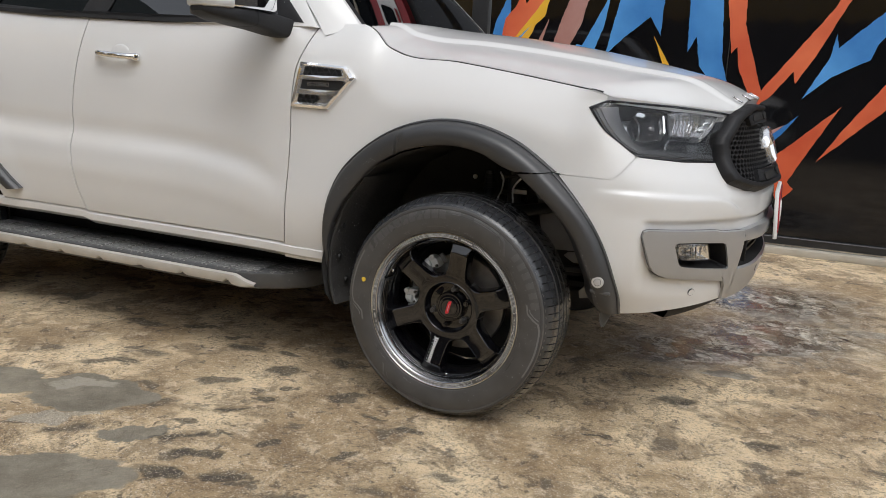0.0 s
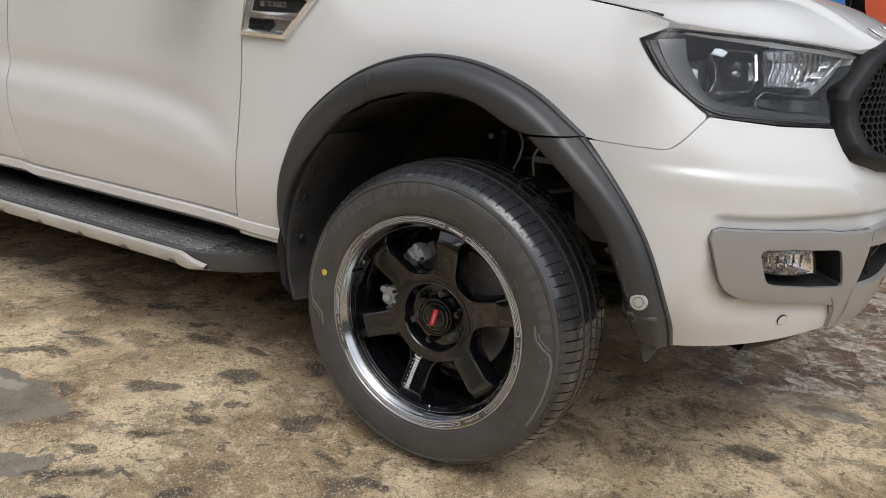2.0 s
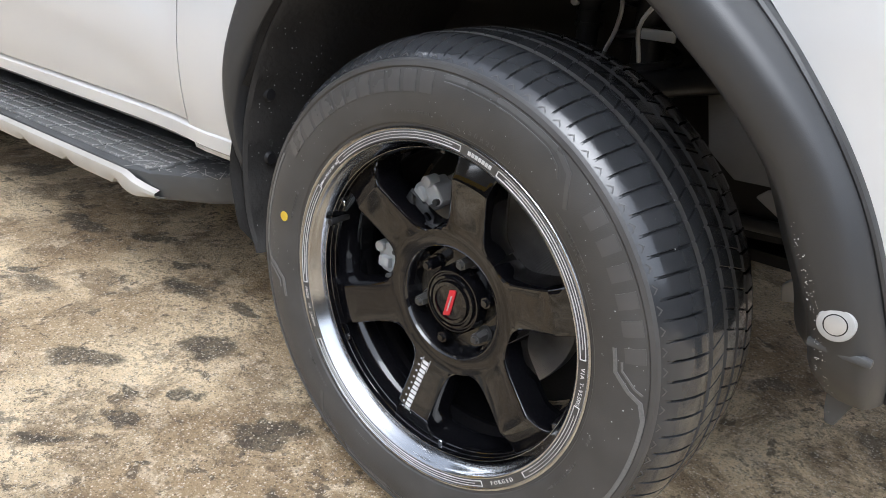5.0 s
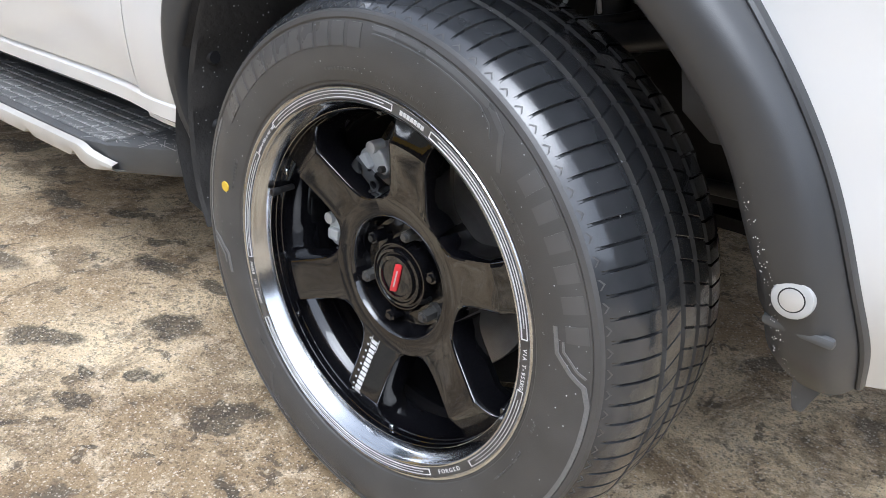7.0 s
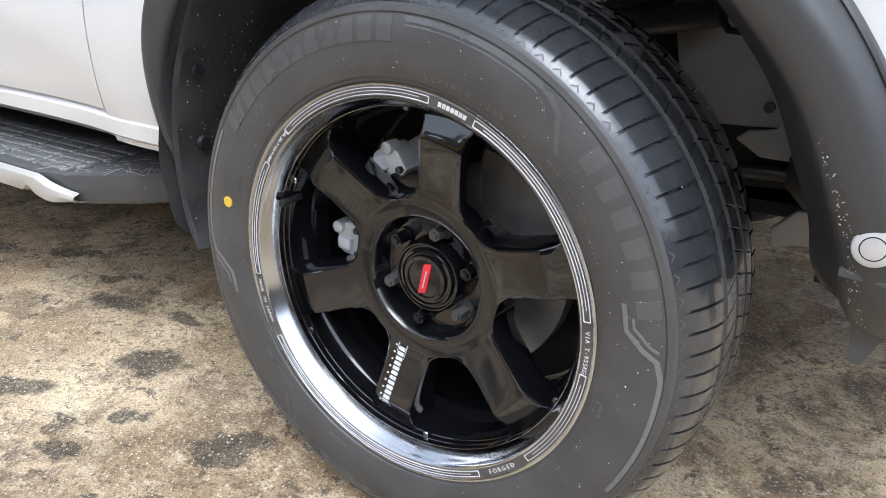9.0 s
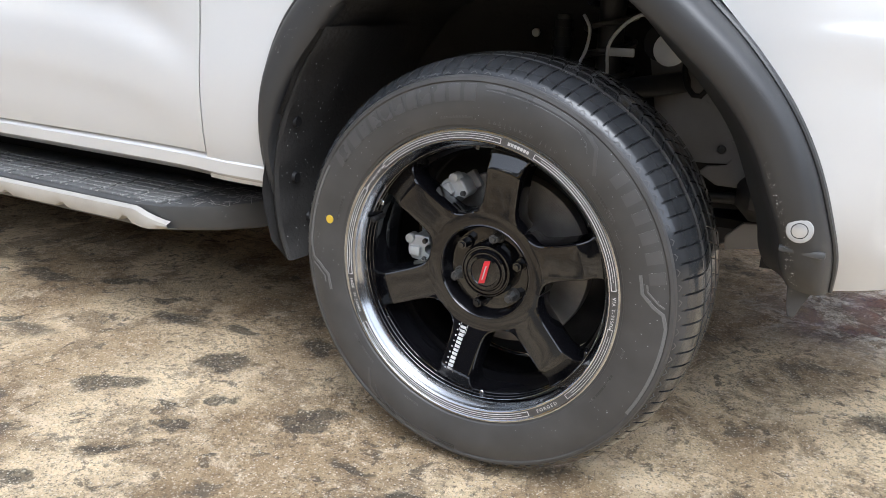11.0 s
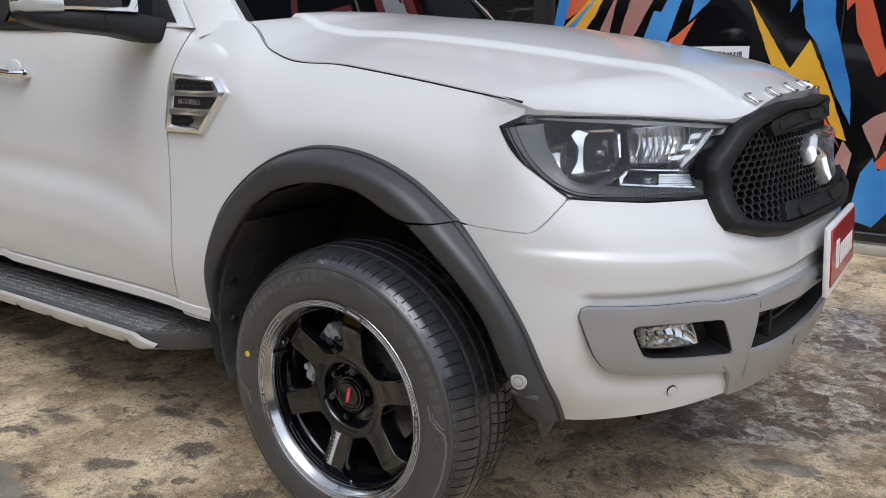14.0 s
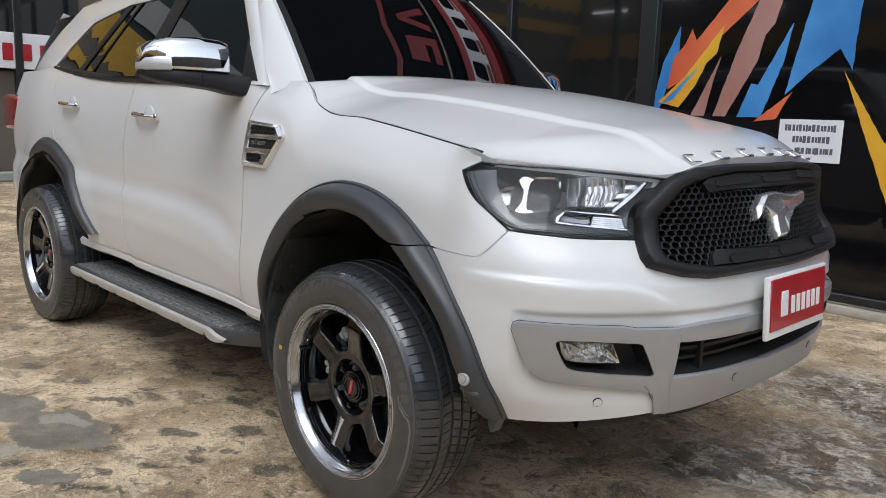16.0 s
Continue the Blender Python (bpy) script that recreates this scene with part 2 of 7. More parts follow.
def lathe(profile, n=64, axis_at=(0, 0, 0)):
    """Turns (radius, y) pairs round the y axis."""
    verts = [(r * math.cos(a), y, r * math.sin(a)) for a in (2 * math.pi * i / n for i in range(n)) for r, y in profile]
    verts = [(x + axis_at[0], y + axis_at[1], z + axis_at[2]) for x, y, z in verts]
    return verts, grid_faces(n, len(profile), close_u=True)


def tube(points, r, n=10, cap=True):
    """A round bar along points."""
    pts = [Vector(p) for p in points]
    verts, faces = [], []
    for i, p in enumerate(pts):
        d = (pts[min(i + 1, len(pts) - 1)] - pts[max(i - 1, 0)]).normalized()
        a = d.orthogonal().normalized() if i == 0 else (a - d * a.dot(d)).normalized()
        b = d.cross(a)
        verts += [p + r * (math.cos(2 * math.pi * k / n) * a + math.sin(2 * math.pi * k / n) * b) for k in range(n)]
    for i in range(len(pts) - 1):
        for k in range(n):
            faces.append((i * n + k, i * n + (k + 1) % n, (i + 1) * n + (k + 1) % n, (i + 1) * n + k))
    if cap:
        faces += [tuple(range(n - 1, -1, -1)), tuple((len(pts) - 1) * n + k for k in range(n))]
    return verts, faces


def prism(outline, depth, place):
    """Outline (a, b) swept by depth c; place(a, b, c) gives the point."""
    n = len(outline)
    verts = [place(a, b, 0.0) for a, b in outline] + [place(a, b, depth) for a, b in outline]
    faces = [tuple(range(n)), tuple(range(2 * n - 1, n - 1, -1))] + [(i, i + n, (i + 1) % n + n, (i + 1) % n) for i in range(n)]
    return verts, faces


def prism_bm(outline, depth, place, bevel=0.0):
    bm = bmesh.new()
    v, f = prism(outline, depth, place)
    vs = [bm.verts.new(p) for p in v]
    for q in f:
        bm.faces.new([vs[k] for k in q])
    if bevel:
        bmesh.ops.bevel(bm, geom=list(bm.edges), offset=bevel, segments=2, profile=0.5, affect="EDGES")
    return bm


def gather(items):
    """Joins (verts, faces) pairs into one pair."""
    verts, faces = [], []
    for v, f in items:
        n = len(verts)
        verts += list(v)
        faces += [tuple(n + k for k in q) for q in f]
    return verts, faces


def words(text, size, material, name, parent, m, thick=0.001, label=""):
    """Flat lettering in the built-in font."""
    cu = bpy.data.curves.new(name, "FONT")
    cu.body, cu.size, cu.extrude, cu.align_x, cu.align_y = text, size, thick, "CENTER", "CENTER"
    tmp = bpy.data.objects.new("tmp", cu)
    scene.collection.objects.link(tmp)
    bpy.context.view_layer.update()
    me = bpy.data.meshes.new_from_object(tmp)
    bpy.data.objects.remove(tmp)
    me.materials.clear()
    me.materials.append(material)
    ob = new(name, me)
    ob.parent = parent
    ob.matrix_local = m
    if label:
        tagged(ob, label)
    return ob

# ---- the car's outer skin ----
SILL = curve_of([(0.40, 0.775), (0.47, 0.797), (0.53, 0.818), (0.62, 0.836), (0.70, 0.842), (0.80, 0.838), (0.95, 0.832), (1.10, 0.828), (1.18, 0.820), (1.26, 0.806), (1.335, 0.785), (1.42, 0.75)])
CUT = curve_of([(-0.42, 1.345), (-0.374, 1.318), (-0.33, 1.275), (-0.28, 1.252), (-0.04, 1.224), (0.20, 1.190), (0.32, 1.171), (0.45, 1.150), (0.50, 1.140)])
CREASE = curve_of([(-2.6, 0.975), (-1.757, 0.946), (-1.413, 0.937), (-1.045, 0.913), (-0.813, 0.862), (-0.70, 0.80)])
HUB_Z, FRONT_X, REAR_X = 0.388, 0.0, -2.85


def side_y(x, z):
    """Half the body's width at x, z."""
    w = SILL(z)
    f, d = step(-0.95, -0.62, x), CREASE(x) - z
    w += (1 - f) * (0.020 * step(0.055, 0.150, d) - 0.009 * step(-0.01, 0.065, d) - 0.006 * step(0.22, 0.30, d)) + 0.016 * f
    for cx in (FRONT_X, REAR_X):
        r = math.hypot(x - cx, z - 0.40)
        w += 0.010 * step(0.80, 0.65, r)
    if x > -0.75:
        zh = CUT(x)
        t = max(0.0, (z - (zh - 0.20)) / 0.20)
        w -= 0.050 * t * t * step(-0.75, -0.55, x)
    w -= 0.05 * step(-3.0, -3.9, x) + 0.10 * max(0.0, (-3.6 - x) / 0.33) ** 2
    return w


COLS = [0.36, 0.50, 0.62, 0.74, 0.88, 1.02, 1.35, 1.55]
LEVELS = [
    (0.44, [(0.50, 0.79), (0.60, 0.755), (0.70, 0.69), (0.80, 0.58), (0.865, 0.45), (0.915, 0.15), (0.92, 0)]),
    (0.53, [(0.50, 0.842), (0.612, 0.80), (0.715, 0.72), (0.815, 0.60), (0.885, 0.47), (0.94, 0.17), (0.945, 0)]),
    (0.70, [(0.50, 0.868), (0.625, 0.832), (0.735, 0.755), (0.84, 0.61), (0.91, 0.48), (0.962, 0.18), (0.972, 0)]),
    (0.812, [(0.50, 0.872), (0.630, 0.8295), (0.739, 0.747), (0.838, 0.611), (0.901, 0.48), (0.957, 0.19), (0.970, 0)]),
    (0.83, [(0.50, 0.872), (0.63, 0.828), (0.738, 0.745), (0.835, 0.61), (0.898, 0.48), (0.955, 0.19), (0.968, 0)]),
    (0.846, [(0.50, 0.871), (0.6265, 0.8268), (0.733, 0.742), (0.829, 0.6085), (0.890, 0.48), (0.947, 0.19), (0.961, 0)]),
    (0.88, [(0.50, 0.868), (0.618, 0.824), (0.722, 0.735), (0.815, 0.605), (0.874, 0.48), (0.935, 0.19), (0.950, 0)]),
    (0.94, [(0.50, 0.856), (0.595, 0.812), (0.69, 0.716), (0.775, 0.595), (0.838, 0.48), (0.907, 0.20), (0.924, 0)]),
    (1.05, [(0.475, 0.836), (0.565, 0.768), (0.665, 0.670), (0.765, 0.562), (0.818, 0.47), (0.871, 0.22), (0.887, 0)]),
    (1.12, [(0.475, 0.812), (0.555, 0.742), (0.655, 0.645), (0.752, 0.553), (0.812, 0.462), (0.848, 0.22), (0.866, 0)]),
]
LZ = [lv[0] for lv in LEVELS]


def skin(s, z):
    """A point of the skin: s runs forward along the side and, past 0.36, round the corner to the middle of the nose."""
    if s <= 0.36:
        return Vector((s, -side_y(s, z), z))
    xs, ys = [0.20, 0.36], [side_y(0.20, z), side_y(0.36, z)]
    for k in range(7):
        xs.append(herm(LZ, [lv[1][k][0] for lv in LEVELS], z))
        ys.append(herm(LZ, [lv[1][k][1] for lv in LEVELS], z))
    ss = [0.20] + COLS
    # mirrored last column keeps the nose level across the middle
    ss2, xs2, ys2 = ss + [1.75], xs + [xs[-2]], ys + [-ys[-2]]
    return Vector((herm(ss2, xs2, s), -herm(ss2, ys2, s), z))


def skin_off(s, z, off=0.0):
    p = skin(s, z)
    if not off:
        return p
    n = (skin(s + 0.01, z) - skin(s - 0.01, z)).cross(skin(s, z + 0.01) - skin(s, z - 0.01)).normalized()
    return p + n * off


def coons(left, right, low, high, nu, nv, off=0.0, us=None):
    """Points of the skin inside four edges: s = left(z), right(z); z = low(s), high(s)."""
    verts = []
    for i in range(nu):
        u = us(i / (nu - 1)) if us else i / (nu - 1)
        for j in range(nv):
            v, z = j / (nv - 1), 0.8
            for _ in range(14):
                s = left(z) + (right(z) - left(z)) * u
                z = low(s) + (high(s) - low(s)) * v
            verts.append(skin_off(s, z, off))
    return verts


def panel(verts, nu, nv, lip=0.02):
    """A sheet whose rim turns inward, on both sides of the car."""
    faces = grid_faces(nu, nv)
    rim = border(nu, nv)
    n = len(verts)
    c = Vector((0, 0, 0))
    for p in verts:
        c += p
    c /= n
    out = list(verts)
    for k in rim:
        p = verts[k]
        out.append(p + Vector((0, lip, 0)) + (c - p).normalized() * 0.003 if p.x < 0.45 else p + Vector((-lip, lip * 0.5, 0)))
    m = len(rim)
    for i in range(m):
        a, b = rim[i], rim[(i + 1) % m]
        faces.append((b, a, n + i, n + (i + 1) % m))
    return both(out, faces)


def ring_sheet(polys, m, fn):
    """A sheet through nested outlines of equal corner count. polys: lists of (a, b, off); m: steps to a side. The last may be a point list that closes it."""
    rows = []
    for poly in polys:
        row = []
        for p, q in zip(poly, poly[1:] + poly[:1]):
            row += [tuple(p[k] + (q[k] - p[k]) * i / m for k in range(3)) for i in range(m)]
        rows.append(row)
    n = len(rows[0])
    verts = [fn(*p) for row in rows for p in row]
    faces = []
    for r in range(len(rows) - 1):
        for i in range(n):
            faces.append((r * n + i, r * n + (i + 1) % n, (r + 1) * n + (i + 1) % n, (r + 1) * n + i))
    area = sum(p[0] * q[1] - q[0] * p[1] for p, q in zip(polys[0], polys[0][1:] + polys[0][:1]))
    return verts, faces if area > 0 else flip(faces)


def inset(poly, d, off):
    """The outline moved inward by d metres."""
    n = len(poly)
    turn = 1 if sum(p[0] * q[1] - q[0] * p[1] for p, q in zip(poly, poly[1:] + poly[:1])) > 0 else -1
    out = []
    for i in range(n):
        a, b, c = (Vector(poly[(i + k) % n][:2]) for k in (-1, 0, 1))
        e, f = (b - a).normalized(), (c - b).normalized()
        m = (Vector((-e.y, e.x)) + Vector((-f.y, f.x))) * turn
        m /= max(m.length_squared / 2, 0.35)
        out.append((b.x + m.x * d, b.y + m.y * d, off))
    return out


def shrink(poly, f, off, c=None):
    cx = c[0] if c else sum(p[0] for p in poly) / len(poly)
    cz = c[1] if c else sum(p[1] for p in poly) / len(poly)
    return [(cx + (p[0] - cx) * f, cz + (p[1] - cz) * f, off) for p in poly]


def level(poly, off):
    return [(p[0], p[1], off) for p in poly]


car = new("suv_car")
tagged(car, "white pearl sport utility car with black wheel arch flares", "car")

# arch outlines of the flare, outer and inner edge, from the sill forward and down
ARCH_OUT = [(-0.517, 0.462), (-0.515, 0.54), (-0.499, 0.702), (-0.444, 0.826), (-0.351, 0.918), (-0.229, 0.991), (-0.067, 1.032), (0.071, 1.025), (0.213, 0.978), (0.346, 0.892), (0.420, 0.815), (0.484, 0.735), (0.526, 0.657), (0.555, 0.575), (0.572, 0.50), (0.572, 0.442)]
ARCH_IN = [(-0.486, 0.462), (-0.480, 0.549), (-0.441, 0.678), (-0.36, 0.793), (-0.272, 0.874), (-0.155, 0.926), (-0.029, 0.948), (0.092, 0.935), (0.215, 0.885), (0.300, 0.822), (0.376, 0.752), (0.430, 0.680), (0.462, 0.606), (0.484, 0.545), (0.492, 0.490), (0.505, 0.452)]


SEAM_F = curve_of([(0.46, -0.72), (0.50, -0.712), (0.535, -0.703), (0.60, -0.694), (0.75, -0.684), (0.92, -0.676), (1.05, -0.674), (1.20, -0.655), (1.25, -0.635), (1.34, -0.60)])
SEAM_M = curve_of([(0.50, -1.745), (0.55, -1.757), (0.63, -1.785), (0.74, -1.803), (0.95, -1.807), (1.15, -1.78), (1.36, -1.735)])
SEAM_R = curve_of([(0.50, -2.25), (0.70, -2.36), (0.90, -2.55), (1.05, -2.72), (1.20, -2.80), (1.42, -2.84)])
LAMP = [(0.435, 1.098), (0.505, 1.124), (0.74, 1.115), (1.02, 1.096), (0.985, 1.02), (0.925, 0.940), (0.76, 0.944), (0.61, 0.956), (0.51, 1.025)]
BELT = curve_of([(-3.1, 1.425), (-2.4, 1.378), (-1.63, 1.338), (-0.75, 1.325), (-0.60, 1.32)])


def fender_front(z):
    """The fender's front edge: bumper joint, then the lamp."""
    return float(np.interp(z, [0.70, 0.8845, 0.889, 0.9050, 0.926, 0.956, 1.025, 1.098, 1.124, 1.15], [0.478, 0.516, 0.530, 0.550, 0.573, 0.610, 0.512, 0.437, 0.503, 0.503]))


G = 0.0022
nu, nv = 110, 36


def along(points, t):
    """A point of a polyline at the share t of its length."""
    lens = [math.hypot(b[0] - a[0], b[1] - a[1]) for a, b in zip(points, points[1:])]
    d = t * sum(lens)
    for (a, b), n in zip(zip(points, points[1:]), lens):
        if d <= n:
            return a[0] + (b[0] - a[0]) * d / n, a[1] + (b[1] - a[1]) * d / n
        d -= n
    return points[-1]


TOP_Z = 1.325
arch_edge = [(p[0], p[1] - 0.012) for p in smooth_line(ARCH_OUT[1:10], 60) if p[1] - 0.012 > 0.474]
arch_edge = [p for p in arch_edge if not (p[0] > 0.2 and p[1] < 0.8852)]
low_edge = [(SEAM_F(0.464) + G, 0.464), (-0.514, 0.464)] + arch_edge + [(0.380, 0.8852), (0.5150, 0.8852)]
zs_front = [0.8852, 0.889, 0.905, 0.926, 0.956, 0.985, 1.025, 1.06, 1.098, 1.124, CUT(0.503) - 0.006]
front_edge = [(fender_front(z) - 0.001, z) for z in zs_front]
high_edge = [(SEAM_F(TOP_Z) + G, TOP_Z)] + [(-0.55 + 1.05 * k / 59, CUT(max(-0.55 + 1.05 * k / 59, -0.425)) - 0.005) for k in range(60)] + [front_edge[-1]]
rear_edge = [(SEAM_F(z) + G, z) for z in (0.464 + (TOP_Z - 0.464) * k / 40 for k in range(41))]
c00, c10, c01, c11 = low_edge[0], low_edge[-1], high_edge[0], high_edge[-1]
v = []
for i in range(nu):
    u = i / (nu - 1)
    for j in range(nv):
        w = j / (nv - 1)
        a, b, c, d = along(low_edge, u), along(high_edge, u), along(rear_edge, w), along(front_edge, w)
        q = [(1 - w) * a[k] + w * b[k] + (1 - u) * c[k] + u * d[k] - (1 - u) * (1 - w) * c00[k] - u * (1 - w) * c10[k] - (1 - u) * w * c01[k] - u * w * c11[k] for k in (0, 1)]
        v.append(skin(*q))
link("front_fender", *panel(v, nu, nv, 0.015), PAINT, car)

v = coons(lambda z: SEAM_M(z) + G, lambda z: SEAM_F(z) - G, lambda s: 0.535 - 0.004 * s - 0.012, lambda s: BELT(s), 60, 44)
link("front_door", *panel(v, 60, 44), DUSTY, car)
v = coons(lambda z: SEAM_R(z) + G, lambda z: SEAM_M(z) - G, lambda s: 0.55 - 0.004 * s - 0.02, lambda s: BELT(s), 50, 44)
link("rear_door", *panel(v, 50, 44), PAINT, car)

REAR_ARCH = [(-3.42, 0.50), (-3.36, 0.66), (-3.28, 0.78), (-3.195, 0.87), (-3.05, 0.99), (-2.875, 1.046), (-2.70, 1.028), (-2.517, 0.949), (-2.36, 0.82), (-2.235, 0.682), (-2.13, 0.590)]


def quarter_low(s):
    pts = REAR_ARCH
    for p, q in zip(pts, pts[1:]):
        if p[0] <= s <= q[0]:
            return p[1] + (q[1] - p[1]) * (s - p[0]) / (q[0] - p[0]) - 0.012
    return 0.50


v = coons(lambda z: -3.90 + 0.03 * (z - 0.5), lambda z: SEAM_R(z) - G, quarter_low, lambda s: BELT(s), 70, 40)
link("rear_quarter_panel", *panel(v, 70, 40), PAINT, car)

# sill under the doors
v = []
for i in range(40):
    x = -2.42 + i * (2.42 - 0.53) / 39
    zt = 0.552 - 0.004 * x - 0.021 if x < -1.75 else 0.535 - 0.004 * x - 0.014
    for k, (dy, dz) in enumerate(((0.012, 0.0), (0.0, -0.012), (0.004, -0.04), (0.03, -0.058), (0.10, -0.062))):
        v.append(Vector((x, -side_y(min(x, -0.60), 0.52) + dy - 0.002, zt + dz)))
link("sill", *both(v, flip(grid_faces(40, 5))), PAINT, car)


# bumper: white shell, silver band set proud, dark pockets behind
def bumper_left(z):
    pts = [(q[1], q[0]) for q in ARCH_OUT[9:]][::-1]
    return herm([p[0] for p in pts], [p[1] for p in pts], z) if z < 0.886 else 0.353


def lip_low(s):
    return herm([0.50, 0.62, 0.75, 0.90, 1.10, 1.55], [0.440, 0.443, 0.456, 0.474, 0.490, 0.498], s)


def dent(s, z):
    """How far the white shell steps back behind the pockets."""
    a = step(0.66, 0.72, s) * step(0.57, 0.61, z) * step(0.72, 0.68, z)
    b = step(0.97, 1.03, s) * step(0.54, 0.585, z) * step(0.70, 0.67, z)
    return -0.11 * max(a, b)


def lamp_low(s):
    return float(np.interp(s, [0.36, 0.514, 0.532, 0.552, 0.575, 0.612, 0.76, 0.920, 0.945, 0.985, 1.10, 1.30, 1.55], [0.8840, 0.8840, 0.8887, 0.9046, 0.9256, 0.9550, 0.9415, 0.9385, 0.915, 0.878, 0.866, 0.86, 0.86]))


nu, nv = 150, 96
verts = []
for i in range(nu):
    u = i / (nu - 1)
    u = 0.55 * u + 0.45 * u * u
    for j in range(nv):
        w, z = j / (nv - 1), 0.7
        for _ in range(14):
            s = bumper_left(z) + (1.55 - bumper_left(z)) * u
            z = lip_low(s) + (lamp_low(s) - lip_low(s)) * w
        # ledge over the silver band
        ledge = 0.013 * step(0.605, 0.65, s) * step(0.768, 0.750, z) * step(0.5, 0.6, z)
        zc = herm([0.46, 0.65, 0.75, 0.91, 0.96], [0.839, 0.834, 0.828, 0.808, 0.785], s)
        crease = 0.008 * step(zc - 0.075, zc, z) * step(zc + 0.018, zc + 0.002, z) * step(0.46, 0.60, s) * step(1.00, 0.92, s)
        verts.append(skin_off(s, z, dent(s, z) - ledge + crease))
faces = grid_faces(nu, nv)
lo = [i * nv for i in range(nu)]
n = len(verts)
for k in lo:
    verts.append(verts[k] + Vector((-0.05, 0.05, 0.012)))
for i in range(nu - 1):
    faces.append((lo[i + 1], lo[i], n + i, n + i + 1))
lf = list(range(nv))
n = len(verts)
for k in lf:
    verts.append(verts[k] + Vector((0.0, 0.05, 0.0)))
for j in range(nv - 1):
    faces.append((lf[j], lf[j + 1], n + j + 1, n + j))
link("front_bumper", *whole(verts, faces), PAINT, car)
seam = [(0.36, 0.8845), (0.45, 0.8845), (0.516, 0.8845), (0.530, 0.889), (0.551, 0.905), (0.574, 0.926), (0.620, 0.964)]
fv = []
for a, b in seam:
    fv += [skin_off(a - 0.014, b + 0.014, -0.012), skin_off(a, b, -0.006), skin_off(a + 0.014, b - 0.014, -0.012)]
link("joint_filler", *both(fv, flip(grid_faces(len(seam), 3))), PAINT, car)

FOG = [(0.720, 0.685), (0.722, 0.693), (0.730, 0.697), (0.784, 0.696), (0.840, 0.691), (0.890, 0.687), (0.901, 0.682), (0.906, 0.673), (0.944, 0.602), (0.940, 0.595), (0.925, 0.596), (0.892, 0.599), (0.839, 0.604), (0.767, 0.614), (0.757, 0.617), (0.749, 0.621), (0.743, 0.628), (0.733, 0.650)]


BAND_O = [(0.617, 0.715), (0.621, 0.733), (0.634, 0.739), (0.735, 0.738), (0.848, 0.734), (0.886, 0.727), (0.985, 0.7245), (1.00, 0.724), (1.00, 0.478), (0.962, 0.477), (0.960, 0.515), (0.945, 0.545), (0.844, 0.560), (0.718, 0.576), (0.687, 0.586), (0.666, 0.600), (0.650, 0.625), (0.636, 0.662)]


def band_zones():
    """The silver band in three strips round the fog pocket and the centre intake."""
    # corner piece round the fog pocket
    o = BAND_O
    rows = [[(p[0], p[1], 0.010 if p[0] > 0.99 else -0.006) for p in o], [(p[0], p[1] - 0.0027 if p[1] > 0.6 else p[1] + 0.0055, 0.010) if p[0] > 0.99 else q for p, q in zip(o, inset(o, 0.004, 0.010))], level(FOG, 0.010), level(FOG, -0.004)]
    mid = [tuple((a[k] + b[k]) / 2 for k in range(2)) + (0.012,) for a, b in zip(rows[1], rows[2])]
    a = ring_sheet([rows[0], rows[1], mid, rows[2], rows[3]], 8, skin_off)
    # top strip and lower strip over the middle
    out = [a]
    for low, high in (((lambda s: 0.684 - 0.008 * step(1.0, 1.5, s)), (lambda s: 0.724 + 0.006 * step(1.0, 1.1, s) - 0.010 * step(1.1, 1.5, s))), ((lambda s: lip_low(s) - 0.006), (lambda s: 0.590 - 0.008 * step(1.0, 1.4, s)))):
        vs = []
        for i in range(28):
            s = 1.0 + 0.55 * i / 27
            for j, off in ((0, -0.03), (0, 0.004), (0.03, 0.0094), (0.12, 0.010), (0.5, 0.011), (0.88, 0.010), (0.97, 0.0094), (1, 0.004), (1, -0.03)):
                vs.append(skin_off(s, low(s) + (high(s) - low(s)) * j, off))
        out.append((vs, grid_faces(28, 9)))
    return gather(out)


bv, bf = band_zones()
band = link("bumper_band", *whole(bv, bf), SILVER, car, "silver painted band across the bumper")
# thin dark line drawn for the shading along the band's edge
for sgn in (1, -1):
    q = inset(BAND_O, 0.0008, 0.0)
    rim_line = q[6::-1] + q[17:9:-1]
    pts = []
    for a, b in zip(rim_line, rim_line[1:]):
        for i in range(10):
            s, z = a[0] + (b[0] - a[0]) * i / 10, a[1] + (b[1] - a[1]) * i / 10
            pts.append(skin_off(s, z, 0.0030 - 0.004 * step(0.60, 0.66, s)))
    link("band_shade_line", *tube([(p.x, sgn * p.y, p.z) for p in pts], 0.0007, 5), FLARE, car)

# pockets
pv, pf = ring_sheet([level(FOG, 0.004), shrink(FOG, 0.94, -0.02), shrink(FOG, 0.86, -0.055), shrink(FOG, 0.01, -0.055)], 4, skin_off)
link("fog_lamp_pocket", *both(pv, pf), PLASTIC, car)
# near-black recess: the intake's inner shade is put into its colour
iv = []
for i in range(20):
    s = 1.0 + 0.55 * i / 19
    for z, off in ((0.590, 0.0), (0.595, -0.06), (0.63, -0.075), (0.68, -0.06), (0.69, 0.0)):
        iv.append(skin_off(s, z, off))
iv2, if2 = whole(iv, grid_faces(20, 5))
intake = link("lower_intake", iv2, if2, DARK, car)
for zz in (0.622, 0.650):
    sv = []
    for i in range(16):
        s = 1.02 + 0.53 * i / 15
        sv += [skin_off(s, zz - 0.005, -0.045), skin_off(s, zz - 0.005, -0.03), skin_off(s, zz + 0.005, -0.03), skin_off(s, zz + 0.005, -0.045)]
    link("slat", *whole(sv, grid_faces(16, 4)), PLASTIC, intake)
